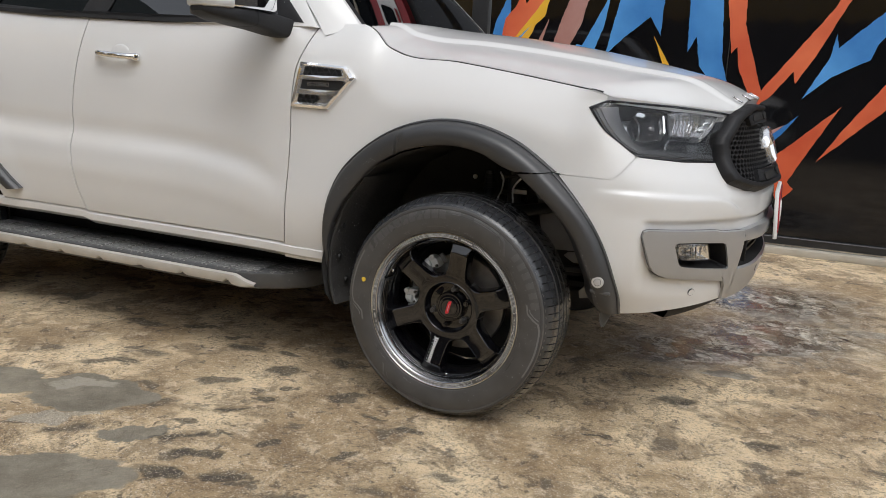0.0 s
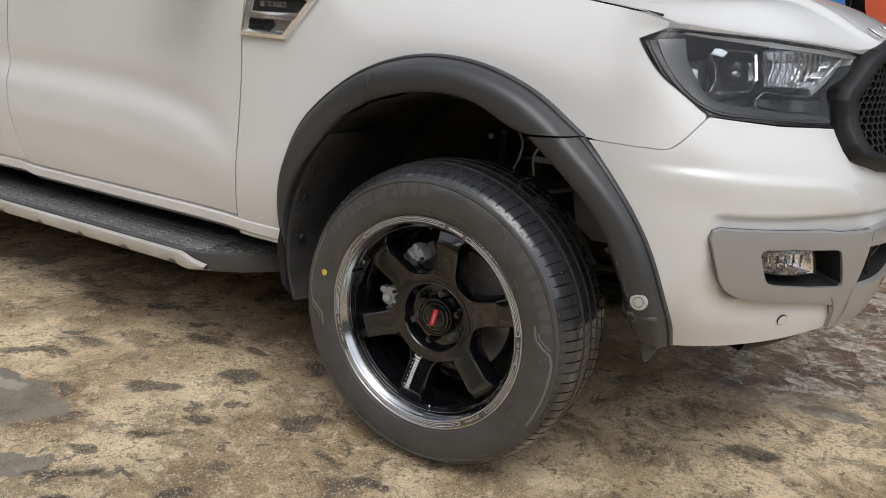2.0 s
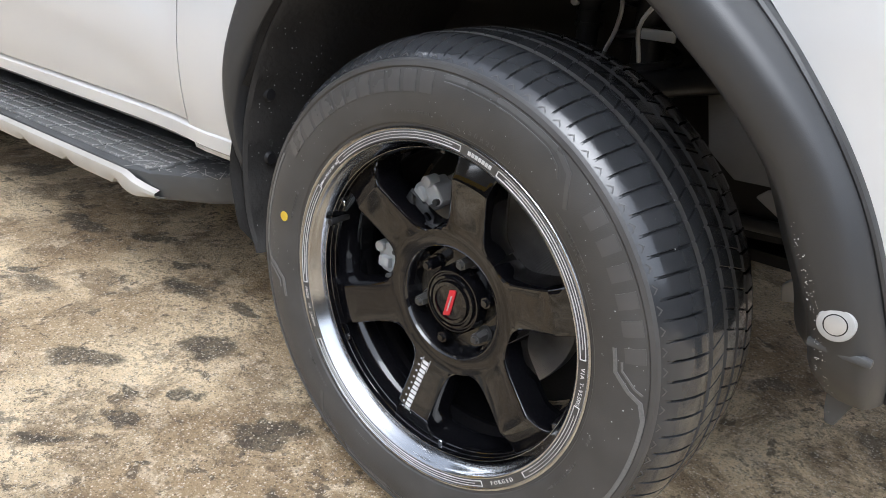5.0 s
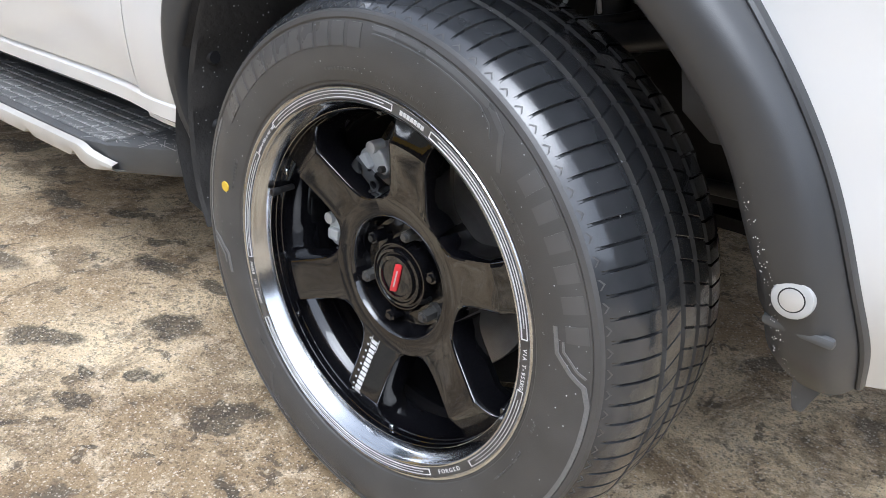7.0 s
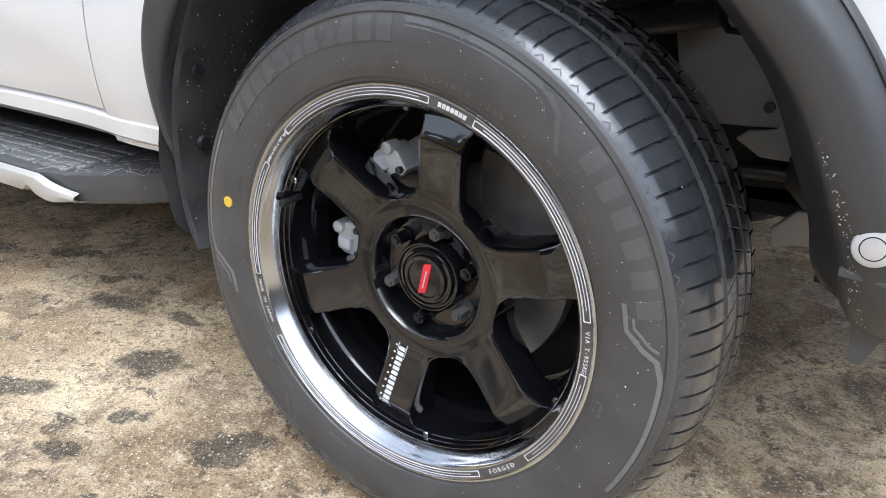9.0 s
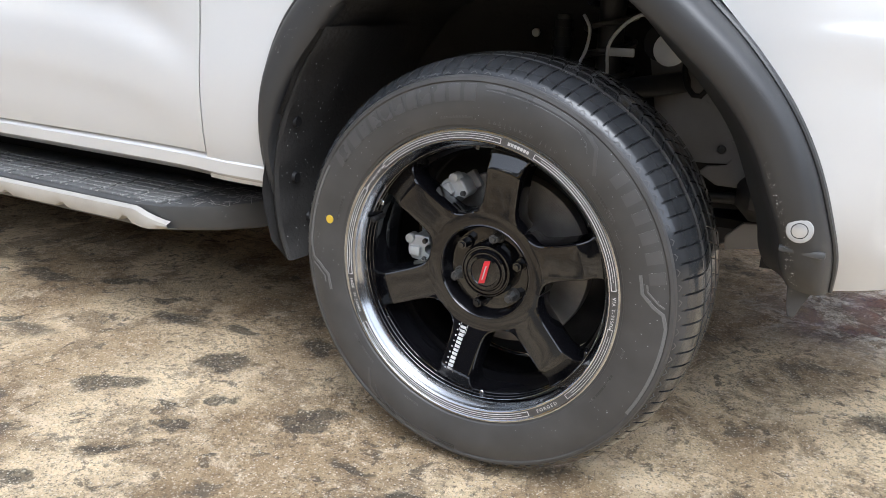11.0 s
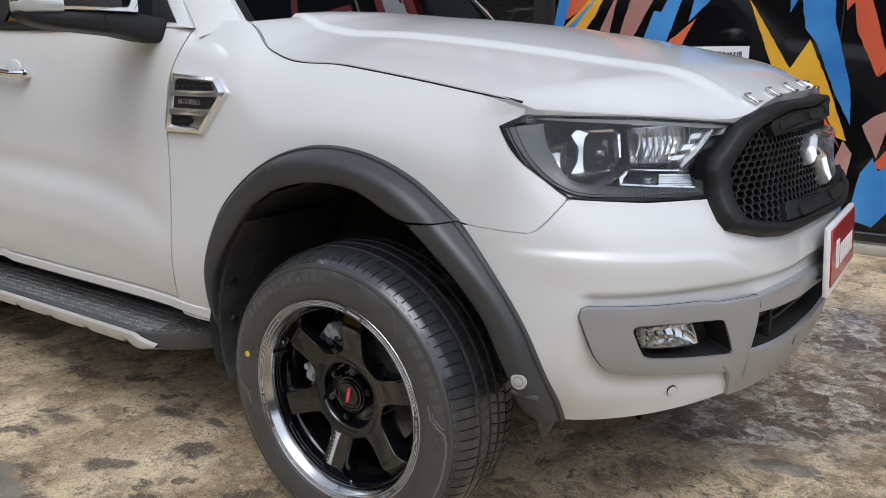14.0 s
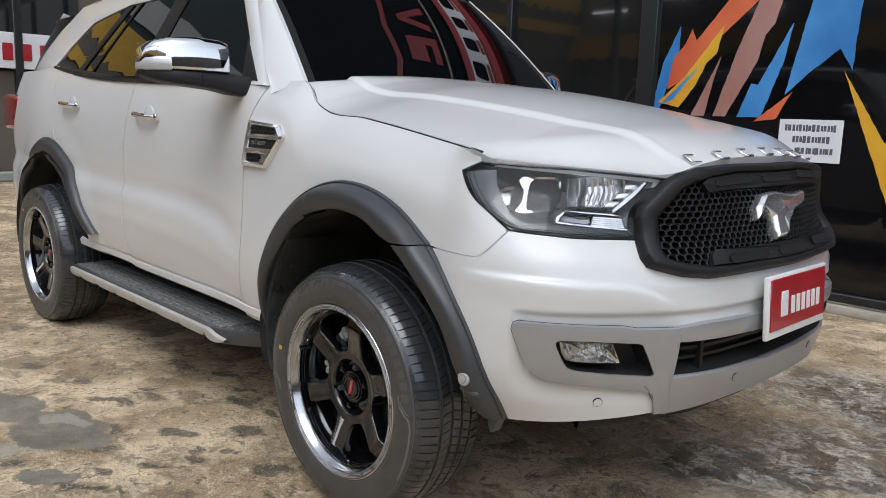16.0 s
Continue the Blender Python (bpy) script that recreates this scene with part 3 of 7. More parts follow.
for sgn in (1, -1):
    p = skin(1.12, 0.635)
    part("brace", rounded_box(0.02, 0.015, 0.09, 0.003, 1, (p.x - 0.03, sgn * p.y, 0.635)), PLASTIC, intake)


def fog_lamp(sgn):
    """Rectangular fog lamp in its pocket."""
    f = [(0.728, 0.690), (0.786, 0.689), (0.836, 0.685), (0.849, 0.655), (0.858, 0.632), (0.813, 0.632), (0.767, 0.635), (0.744, 0.640), (0.735, 0.660)]
    rows = [level(f, -0.004), shrink(f, 0.90, -0.006), shrink(f, 0.6, -0.03), shrink(f, 0.02, -0.04)]
    v, fc = ring_sheet(rows, 5, lambda a, b, c: Vector((skin_off(a, b, c).x, sgn * skin_off(a, b, c).y, b)))
    lamp = link("fog_lamp", v, fc if sgn > 0 else flip(fc), REFLECT, car, "clear rectangular fog lamp")
    v, fc = ring_sheet([level(f, 0.003), shrink(f, 0.5, 0.005), shrink(f, 0.02, 0.006)], 4, lambda a, b, c: Vector((skin_off(a, b, c).x, sgn * skin_off(a, b, c).y, b)))
    link("lens", v, fc if sgn > 0 else flip(fc), LENS, lamp)
    for k in range(5):
        s = 0.752 + k * 0.018
        p, q = skin_off(s, 0.676, -0.014), skin_off(s + 0.012, 0.642, -0.02)
        v, fc = tube([(p.x, sgn * p.y, p.z), (q.x, sgn * q.y, q.z)], 0.003, 6)
        link("reflector_rib", v, fc, CHROME, lamp)


for sgn in (1, -1):
    fog_lamp(sgn)

# dark lower spoiler under the bumper
sv = []
for i in range(30):
    s = 0.80 + 0.75 * i / 29
    z = lip_low(s)
    p = skin(s, z)
    for dz, k in ((0.03, 0.955), (-0.03, 0.955), (-0.052, 0.94), (-0.056, 0.84)):
        sv.append(Vector((p.x * k - 0.012, p.y * (k + 0.01), z + dz)))
link("lower_spoiler", *whole(sv, flip(grid_faces(30, 4))), PLASTIC, car)


# ---- wheel arch flares ----
def flare_strip(outer, inner, shift=0.0, lift=0.0):
    o, i_ = smooth_line(outer, 44), smooth_line(inner, 44)
    verts = []
    for a, b in zip(o, i_):
        def at(f, y):
            x, z = a[0] + (b[0] - a[0]) * f, a[1] + (b[1] - a[1]) * f
            return Vector((x + shift, y, z))
        yo = skin(min(a[0] + shift, 0.60), a[1]).y
        zm = (a[1] + b[1]) / 2
        if a[0] > -0.2:
            face = herm([0.44, 0.47, 0.56, 0.70, 0.80, 0.95], [-0.815, -0.845, -0.884, -0.905, -0.915, -0.915], zm)
        else:
            face = yo - 0.034
        low = step(0.30, 0.46, a[0])
        lift_ = lambda f: (yo - 0.010) + (face - yo + 0.010) * f
        verts += [at(-0.02, yo + 0.012), at(-0.008, yo - 0.004), at(0.015, yo - 0.0095), at(0.055, yo - 0.0112), at(0.080, yo - 0.0102), at(0.115, lift_(0.25)), at(0.19, lift_(0.62)), at(0.30, lift_(0.90)), at(0.42, face),
                  at(0.66, face - 0.002), at(0.90, face + 0.003), at(0.985, face + 0.010), at(1.0, face + 0.022), at(1.0, face + 0.03 + 0.03 * low) - Vector((0.016 * low, 0, 0)), at(0.97, face + 0.036 + 0.06 * low) - Vector((0.042 * low, 0, 0))]
    return both(verts, grid_faces(44, 15))


link("arch_flare", *flare_strip(ARCH_OUT[:10], ARCH_IN[:9] + [(0.2205, 0.8845)]), FLARE, car, "dark grey plastic wheel arch flare with scuffs")
fl = link("arch_flare", *flare_strip([(0.343, 0.889)] + ARCH_OUT[10:], [(0.228, 0.879)] + ARCH_IN[9:]), FLARE, car, "dark grey plastic flare end on the bumper")
R_IN = [(-3.34, 0.50), (-3.29, 0.66), (-3.21, 0.77), (-3.13, 0.84), (-3.0, 0.92), (-2.86, 0.960), (-2.72, 0.945), (-2.57, 0.885), (-2.43, 0.785), (-2.31, 0.665), (-2.21, 0.580)]
link("arch_flare", *flare_strip(REAR_ARCH, R_IN), FLARE, car, "dark grey plastic wheel arch flare")


def disc_bm(r, t, at, ydir=-1, n=28, bevel=0.0012):
    bm = bmesh.new()
    bmesh.ops.create_cone(bm, cap_ends=True, segments=n, radius1=r, radius2=r, depth=t, matrix=Matrix.Rotation(radians(90), 4, "X"))
    if bevel:
        bmesh.ops.bevel(bm, geom=[e for e in bm.edges if abs(e.verts[0].co.y - e.verts[1].co.y) < 1e-6], offset=bevel, segments=2, affect="EDGES", profile=0.5)
    bmesh.ops.transform(bm, matrix=Matrix.Translation(at), verts=bm.verts)
    return bm


for sgn in (1, -1):
    s = part("parking_sensor", disc_bm(0.019, 0.010, (0.515, sgn * -0.885, 0.563), bevel=0.003), SENSOR, car, "round pale parking sensor on the flare")
    part("sensor_face", disc_bm(0.011, 0.003, (0.515, sgn * -0.8895, 0.563)), AMBER, s)
    part("sensor_ring", disc_bm(0.0125, 0.002, (0.515, sgn * -0.8893, 0.563)), PLASTIC, s)


def skin_disc(name, s, z, r, t, material, off, parent, sgn=1, label=""):
    """A small round fitting lying on the skin."""
    p, q = skin_off(s, z, off), skin_off(s, z, off + 0.1)
    d = (q - p).normalized()
    p, d = Vector((p.x, sgn * p.y, p.z)), Vector((d.x, sgn * d.y, d.z))
    bm = bmesh.new()
    bmesh.ops.create_cone(bm, cap_ends=True, segments=24, radius1=r, radius2=r, depth=t)
    bmesh.ops.transform(bm, matrix=Matrix.Translation(p) @ d.to_track_quat("Z", "Y").to_matrix().to_4x4(), verts=bm.verts)
    return part(name, bm, material, parent, label)


for sgn in (1, -1):
    a = skin_disc("parking_sensor", 0.820, 0.519, 0.0125, 0.004, PLASTIC, 0.000, car, sgn)
    skin_disc("sensor_face", 0.820, 0.519, 0.0115, 0.005, PAINT, 0.000, a, sgn)
    a = skin_disc("parking_sensor", 1.26, 0.552, 0.0125, 0.004, PLASTIC, 0.010, car, sgn)
    skin_disc("sensor_face", 1.26, 0.552, 0.0115, 0.005, SILVER, 0.010, a, sgn)

for sgn in (1, -1):
    # moulded step, coloured paler than the flare for the light it catches
    part("flare_step", rounded_box(0.066, 0.010, 0.011, 0.004, 2, (0.522, sgn * -0.870, 0.527), Matrix.Rotation(radians(3), 4, "Y")), PLATE, car)

# fin below the flare
for sgn in (1, -1):
    part("air_deflector", prism_bm([(0.503, 0.47), (0.509, 0.405), (0.513, 0.386), (0.524, 0.386), (0.532, 0.408), (0.546, 0.436), (0.549, 0.47)], 0.035, lambda a, b, c: (a, sgn * (-0.775 + c), b), 0.003), PLATE, car, smooth=False)

# wheel wells
def well(cx, r, zc, name):
    items = []
    n = 64
    v, k = [], []
    for i in range(n):
        d = 4 + 190 * i / (n - 1)
        a = radians(d)
        rr = r * (1 + 0.010 * math.sin(9 * a) + 0.006 * math.sin(23 * a))
        edge = -0.885 + 0.045 * step(184, 194, d) ** 2 + 0.10 * step(20, 4, d)
        for y, f in ((edge, 0.0), (edge + 0.03, 0.004), (-0.70, 0.0), (-0.62, 0.012), (-0.42, 0.012)):
            v.append(Vector((cx + (rr - f) * math.cos(a), y, zc + (rr - f) * math.sin(a))))
        for f in (1.0, 0.6, 0.2):
            k.append(Vector((cx + r * f * math.cos(a), -0.42, zc + r * f * math.sin(a))))
    items.append((v, grid_faces(n, 5)))
    items.append((k, grid_faces(n, 3)))
    link(name, *both(*gather(items)), LINER, car)


well(0.015, 0.515, 0.44, "wheel_well")
well(-2.84, 0.515, 0.44, "wheel_well")


# liner flap behind the wheel, hanging below the flare
for sgn in (1, -1):
    path = smooth_line([(-0.340, 0.812), (-0.424, 0.690), (-0.470, 0.570), (-0.479, 0.460), (-0.470, 0.385), (-0.450, 0.330)], 30)
    fv = []
    for k, (x, z) in enumerate(path):
        for y, dx in ((-0.868, -0.010), (-0.874, 0.0), (-0.868, 0.006), (-0.820, 0.010 + 0.004 * math.sin(k * 0.9)), (-0.770, 0.020), (-0.720, 0.014), (-0.640, 0.016), (-0.560, 0.010)):
            low = 0.03 * step(0.40, 0.33, z) * step(-0.70, -0.60, y)
            fv.append(Vector((x + dx, sgn * y, z + low)))
    flap = link("liner_flap", fv, flip(grid_faces(30, 8)) if sgn > 0 else grid_faces(30, 8), LINER, car, "black ribbed wheel well liner, wet and speckled")
    for x, z, y in ((-0.446, 0.62, -0.835), (-0.462, 0.50, -0.825), (-0.447, 0.41, -0.80)):
        bm = bmesh.new()
        bmesh.ops.create_cone(bm, cap_ends=True, segments=18, radius1=0.013, radius2=0.010, depth=0.006, matrix=Matrix.Translation((x, sgn * y, z)) @ Matrix.Rotation(radians(90), 4, "Y"))
        part("liner_clip", bm, PLASTIC, flap)



def speck(c, s, n):
    """A small drop sitting on a surface at c with normal n."""
    n = n.normalized()
    e1 = n.orthogonal().normalized()
    e2 = n.cross(e1)
    v = [c + s * (math.cos(q * 1.2566) * e1 + math.sin(q * 1.2566) * e2) - n * s * 0.4 for q in range(5)] + [c + n * s * 0.6]
    return v, [(q, (q + 1) % 5, 5) for q in range(5)]


for sgn in (1, -1):
    random.seed(31)
    items = []
    for k in range(120):
        x, z = path[random.randrange(4, 29)]
        y = random.uniform(-0.868, -0.72)
        items.append(speck(Vector((x + float(np.interp(y, [-0.868, -0.82, -0.77, -0.72], [0.007, 0.011, 0.021, 0.015])), sgn * y, z + random.uniform(-0.01, 0.01))), random.uniform(0.0006, 0.0014), Vector((1, 0, 0))))
    tagged(link("liner_splashes", *gather(items), SENSOR, car, "small pale splashes on the liner"), kind="stuff")
    items = []
    for k in range(150):
        if k < 100:
            z = random.uniform(0.46, 0.66)
            x = float(np.interp(z, [0.452, 0.490, 0.545, 0.606, 0.680], [0.505, 0.492, 0.484, 0.462, 0.430])) + 0.012 + abs(random.gauss(0, 0.008))
            y = herm([0.44, 0.47, 0.56, 0.70, 0.80, 0.95], [-0.815, -0.845, -0.884, -0.905, -0.915, -0.915], z)
        else:
            a = radians(random.uniform(95, 140))
            x, z = 0.005 + 0.575 * math.cos(a), 0.395 + 0.575 * math.sin(a)
            z -= abs(random.gauss(0, 0.010))
            y = -0.912
        items.append(speck(Vector((x, sgn * y, z)), random.uniform(0.0004, 0.0008), Vector((0, -sgn, 0))))
    tagged(link("flare_splashes", *gather(items), SENSOR, car, "small pale splashes on the flare"), kind="stuff")

# ---- nose: grille and lamps ----
def nose(y, z, off=0.0):
    """A point of the nose by its distance from the middle."""
    a, b, t = 0.50, 1.55, abs(y)
    for _ in range(26):
        m = (a + b) / 2
        if -skin(m, z).y > t:
            a = m
        else:
            b = m
    p = skin_off(a, z, off)
    return Vector((p.x, p.y if y < 0 else -p.y, p.z))


GR_OUT = [(-0.20, 1.131), (-0.37, 1.123), (-0.440, 1.109), (-0.477, 1.090), (-0.547, 1.022), (-0.557, 0.998), (-0.560, 0.955), (-0.576, 0.895), (-0.570, 0.876), (-0.548, 0.868), (-0.480, 0.850), (-0.40, 0.841), (-0.20, 0.842)]
GR_IN = [(-0.20, 1.098), (-0.335, 1.088), (-0.396, 1.081), (-0.434, 1.064), (-0.484, 1.016), (-0.503, 0.993), (-0.503, 0.970), (-0.516, 0.912), (-0.513, 0.892), (-0.495, 0.885), (-0.459, 0.879), (-0.40, 0.869), (-0.20, 0.872)]


def around(half):
    return half + [(-y, z) for y, z in reversed(half)]


def mid_poly(f, off):
    o, i_ = around(GR_OUT), around(GR_IN)
    return [(a[0] + (b[0] - a[0]) * f, a[1] + (b[1] - a[1]) * f, off) for a, b in zip(o, i_)]


grille = link("grille", *ring_sheet([mid_poly(-0.03, -0.03), mid_poly(-0.02, 0.006), mid_poly(0.03, 0.018), mid_poly(0.12, 0.029), mid_poly(0.20, 0.032), mid_poly(0.45, 0.034), mid_poly(0.66, 0.033), mid_poly(0.74, 0.030), mid_poly(0.97, 0.016), mid_poly(1.0, 0.008), mid_poly(1.02, -0.03)], 10, nose), PLASTIC, car, "matt black honeycomb grille with bold frame")
inner = around(GR_IN)
# dark sheet in place of the unlit space behind the cells
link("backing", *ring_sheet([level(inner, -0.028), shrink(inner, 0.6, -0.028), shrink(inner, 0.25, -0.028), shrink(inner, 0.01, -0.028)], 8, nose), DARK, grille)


def inside(y, z, poly):
    c = False
    for (a, b), (p, q) in zip(poly, poly[1:] + poly[:1]):
        if (b > z) != (q > z) and y < (p - a) * (z - b) / (q - b) + a:
            c = not c
    return c


# honeycomb: one open six-sided cell after another
comb = []
R = 0.0128
for row in range(-11, 12):
    for col in range(-26, 27):
        cy = (col + 0.5 * (row % 2)) * R * 1.95
        cz = 0.985 + row * R * 1.22
        if not inside(cy, cz, [(a * 1.01, b) for a, b in inner]):
            continue
        ring_o, ring_i = [], []
        for k in range(6):
            a = radians(60 * k + 30)
            ring_o.append((cy + R * 1.13 * math.cos(a), cz + R * 0.84 * math.sin(a)))
            ring_i.append((cy + R * 0.86 * math.cos(a), cz + R * 0.62 * math.sin(a)))
        v = [nose(y, z, 0.010) for y, z in ring_o] + [nose(y, z, 0.012) for y, z in ring_i] + [nose(y, z, -0.018) for y, z in ring_i]
        f = [(k, (k + 1) % 6, 6 + (k + 1) % 6, 6 + k) for k in range(6)] + [(6 + k, 6 + (k + 1) % 6, 12 + (k + 1) % 6, 12 + k) for k in range(6)]
        comb.append((v, f))
hc = link("honeycomb_mesh", *gather(comb), PLASTIC, grille, smooth=False)
tagged(hc, "black plastic honeycomb cells", kind="stuff")


def bar_on_nose(poly, off0, off1, name, material, parent, label=""):
    rows = [level(poly, off0), level(poly, off1 - 0.004), shrink(poly, 0.96, off1), shrink(poly, 0.02, off1)]
    return link(name, *ring_sheet(rows, 6, nose), material, parent, label)


# slotted bars across top and bottom of the grille
for half, slots in (([(-0.352, 1.092), (-0.372, 1.080), (-0.352, 1.056), (-0.23, 1.059), (0, 1.062)], 1.084), ([(-0.392, 0.868), (-0.384, 0.892), (-0.366, 0.904), (-0.22, 0.905), (0, 0.906)], 0.884)):
    edge = [(-0.20, 1.100)] if slots > 1 else [(-0.20, 0.868)]
    outline = half + [(-a, b) for a, b in reversed(half[:-1])] + [(-a, b) for a, b in edge] + edge
    bar = bar_on_nose(outline, -0.01, 0.029, "slot_bar", PLASTIC, grille)
    for y0, y1, tilt in ((-0.325, -0.155, 0.005), (-0.090, 0.090, 0.0), (0.155, 0.325, -0.005)):
        h = 0.009
        z0, z1 = slots - tilt, slots
        poly = [(y0, z0 - h * 0.5), (y0, z0 + h * 0.5), (y0 + 0.008, z0 + h), (y1 - 0.008, z1 + h), (y1, z1 + h * 0.5), (y1, z1 - h * 0.5), (y1 - 0.008, z1 - h), (y0 + 0.008, z0 - h)]
        # flush near-black face, painted for the shaded depth of a slot
        link("slot_shade", *ring_sheet([inset(poly, -0.003, 0.027), inset(poly, -0.002, 0.0312), level(poly, 0.0305), shrink(poly, 0.02, 0.0303)], 4, nose), DARK, bar)

# emblem: plain chrome shape
EM = [(-0.167, 0.97), (-0.160, 1.006), (-0.116, 1.041), (-0.053, 1.047), (0.018, 1.037), (0.083, 1.034), (0.160, 1.040), (0.136, 1.002), (0.039, 0.984), (-0.013, 0.946), (-0.030, 0.918), (-0.095, 0.912), (-0.095, 0.932), (-0.090, 0.974), (-0.131, 0.996)]
em = link("emblem", *ring_sheet([level(EM, 0.008), level(EM, 0.030), inset(EM, 0.004, 0.038), inset(EM, 0.010, 0.043), shrink(EM, 0.45, 0.037, (-0.03, 1.0)), shrink(EM, 0.02, 0.044, (-0.03, 1.0))], 4, nose), EMBLEM, grille, "plain chrome emblem on the grille")

# number board: red face in a light frame, its writing as plain bars
board = part("number_board", rounded_box(0.014, 0.405, 0.178, 0.004, 2, (0.992, 0, 0.742), Matrix.Rotation(radians(-4), 4, "Y")), WHITE, car, "red board with white frame and plain white bars")
part("board_face", rounded_box(0.004, 0.378, 0.146, 0.0015, 1, (1.0005, 0, 0.750), Matrix.Rotation(radians(-4), 4, "Y")), RED, board)
yb = -0.125
for w, h in ((0.044, 0.072), (0.0, 0.0), (0.024, 0.052), (0.024, 0.052), (0.024, 0.052), (0.024, 0.052), (0.024, 0.052), (0.024, 0.052)):
    if w:
        part("bar", rounded_box(0.003, w, h, 0.001, 1, (1.0032 - 0.07 * (0.0), yb + w / 2, 0.745 + (h - 0.072) / 2 + 0.003), Matrix.Rotation(radians(-4), 4, "Y")), WHITE, board)
    yb += w + 0.012
part("small_print_bar", rounded_box(0.002, 0.19, 0.007, 0.0005, 1, (0.9965, 0.0, 0.668), Matrix.Rotation(radians(-4), 4, "Y")), PLASTIC, board)


def headlamp(sgn):
    """Swept lamp: dark housing, grey guide band, projector, chrome reflectors, light bar, clear cover."""
    def fn(a, b, c):
        p = skin_off(a, b, c)
        return Vector((p.x, sgn * p.y, p.z))

    def put(name, polys, mat, m=5, label=""):
        v, f = ring_sheet(polys, m, fn)
        return link(name, v, f if sgn > 0 else flip(f), mat, root, label)

    def block(name, poly, deep, face, mat, hollow=0.0, label=""):
        rows = [level(poly, deep), inset(poly, 0.001, face - 0.002), inset(poly, 0.003, face), shrink(poly, 0.5, face - hollow), shrink(poly, 0.02, face - hollow)]
        return put(name, rows, mat, 4, label)

    L = LAMP
    v, f = ring_sheet([level(L, 0.002), inset(L, 0.003, 0.003), inset(L, 0.006, -0.004), inset(L, 0.012, -0.05), shrink(L, 0.5, -0.085), shrink(L, 0.02, -0.085)], 8, fn)
    root = link("headlamp", v, f if sgn > 0 else flip(f), SMOKE, car, "clear swept headlamp with dark housing and projector")
    # grey guide band along the outer and lower edge
    guide = [(0.448, 1.097), (0.487, 1.060), (0.522, 1.022), (0.566, 0.988), (0.617, 0.964), (0.70, 0.955), (0.80, 0.951), (0.916, 0.948)]
    wide = [(0.555, 1.106), (0.566, 1.071), (0.588, 1.035), (0.611, 1.002), (0.642, 0.987), (0.70, 0.979), (0.80, 0.971), (0.909, 0.964)]
    gv = []
    for (a, b), (c, d) in zip(smooth_line(guide, 40), smooth_line(wide, 40)):
        gv += [fn(a, b, -0.030), fn(a, b, -0.006), fn(a + (c - a) * 0.5, b + (d - b) * 0.5, -0.003), fn(c, d, -0.008), fn(c, d, -0.045)]
    link("light_guide", gv, grid_faces(40, 5) if sgn > 0 else flip(grid_faces(40, 5)), PANEL, root, "smoked clear side panel with light guide")
    for k in range(10, 26):
        a, b = smooth_line(guide, 40)[4 + k], smooth_line(wide, 40)[4 + k]
        v, f = tube([fn(a[0] + (b[0] - a[0]) * 0.12, a[1] + (b[1] - a[1]) * 0.12, -0.0052), fn((a[0] + b[0]) / 2, (a[1] + b[1]) / 2, -0.0026), fn(a[0] + (b[0] - a[0]) * 0.88, a[1] + (b[1] - a[1]) * 0.88, -0.0068)], 0.0006, 4)
        link("guide_rib", v, f, SMOKE, root)
    for f0, rad in ((0.10, 0.0011), (0.30, 0.0008)):
        pts = [fn(a + (c - a) * f0, b + (d - b) * f0, -0.0042) for (a, b), (c, d) in zip(smooth_line(guide, 40), smooth_line(wide, 40))]
        v, f = tube(pts, rad, 5)
        link("guide_line", v, f, SMOKED, root)
    # projector
    PR = [(0.618, 1.006), (0.632, 1.030), (0.634, 1.056), (0.617, 1.082), (0.627, 1.095), (0.700, 1.096), (0.716, 1.086), (0.720, 1.036), (0.705, 1.008), (0.640, 1.000)]
    PI = [(0.648, 1.012), (0.646, 1.030), (0.646, 1.058), (0.648, 1.078), (0.656, 1.087), (0.697, 1.089), (0.709, 1.081), (0.714, 1.038), (0.700, 1.015), (0.668, 1.007)]
    put("projector_frame", [level(PR, -0.055), inset(PR, 0.001, -0.013), inset(PR, 0.003, -0.010), level(PI, -0.012), inset(PI, 0.002, -0.05)], CHROME, 4, "chrome projector surround")
    put("projector", [inset(PI, 0.001, -0.030), inset(PI, 0.006, -0.026), inset(PI, 0.008, -0.045), shrink(PI, 0.02, -0.055)], BULB, 4)
    p, q = fn(0.684, 1.048, -0.05), fn(0.684, 1.048, 0.05)
    d = (q - p).normalized()
    bm = bmesh.new()
    bmesh.ops.create_uvsphere(bm, u_segments=24, v_segments=14, radius=0.027)
    bmesh.ops.transform(bm, matrix=Matrix.Translation(p + d * 0.006), verts=bm.verts)
    part("projector_lens", bm, BULB, root)
    block("side_block", [(0.565, 1.045), (0.582, 1.070), (0.618, 1.075), (0.616, 1.010), (0.600, 1.005), (0.572, 1.030)], -0.06, -0.022, SMOKED, 0.008)
    # reflector bowl, brow and ribs beside the projector
    block("reflector", [(0.726, 1.096), (0.800, 1.099), (0.868, 1.097), (0.935, 1.090), (0.890, 1.052), (0.850, 1.020), (0.735, 1.022)], -0.075, -0.014, REFLECT, 0.045)
    for k in range(9):
        a0 = 0.755 + 0.0145 * k
        v, f = tube([fn(a0, 1.093, -0.018), fn(a0 + 0.008, 1.066, -0.030), fn(a0 + 0.002, 1.030, -0.040)], 0.0028, 6)
        link("reflector_rib", v, f, GUIDE if k % 3 == 1 else REFLECT, root)
    block("brow", [(0.735, 1.106), (0.96, 1.100), (0.955, 1.093), (0.735, 1.098)], -0.06, -0.010, CHROME)
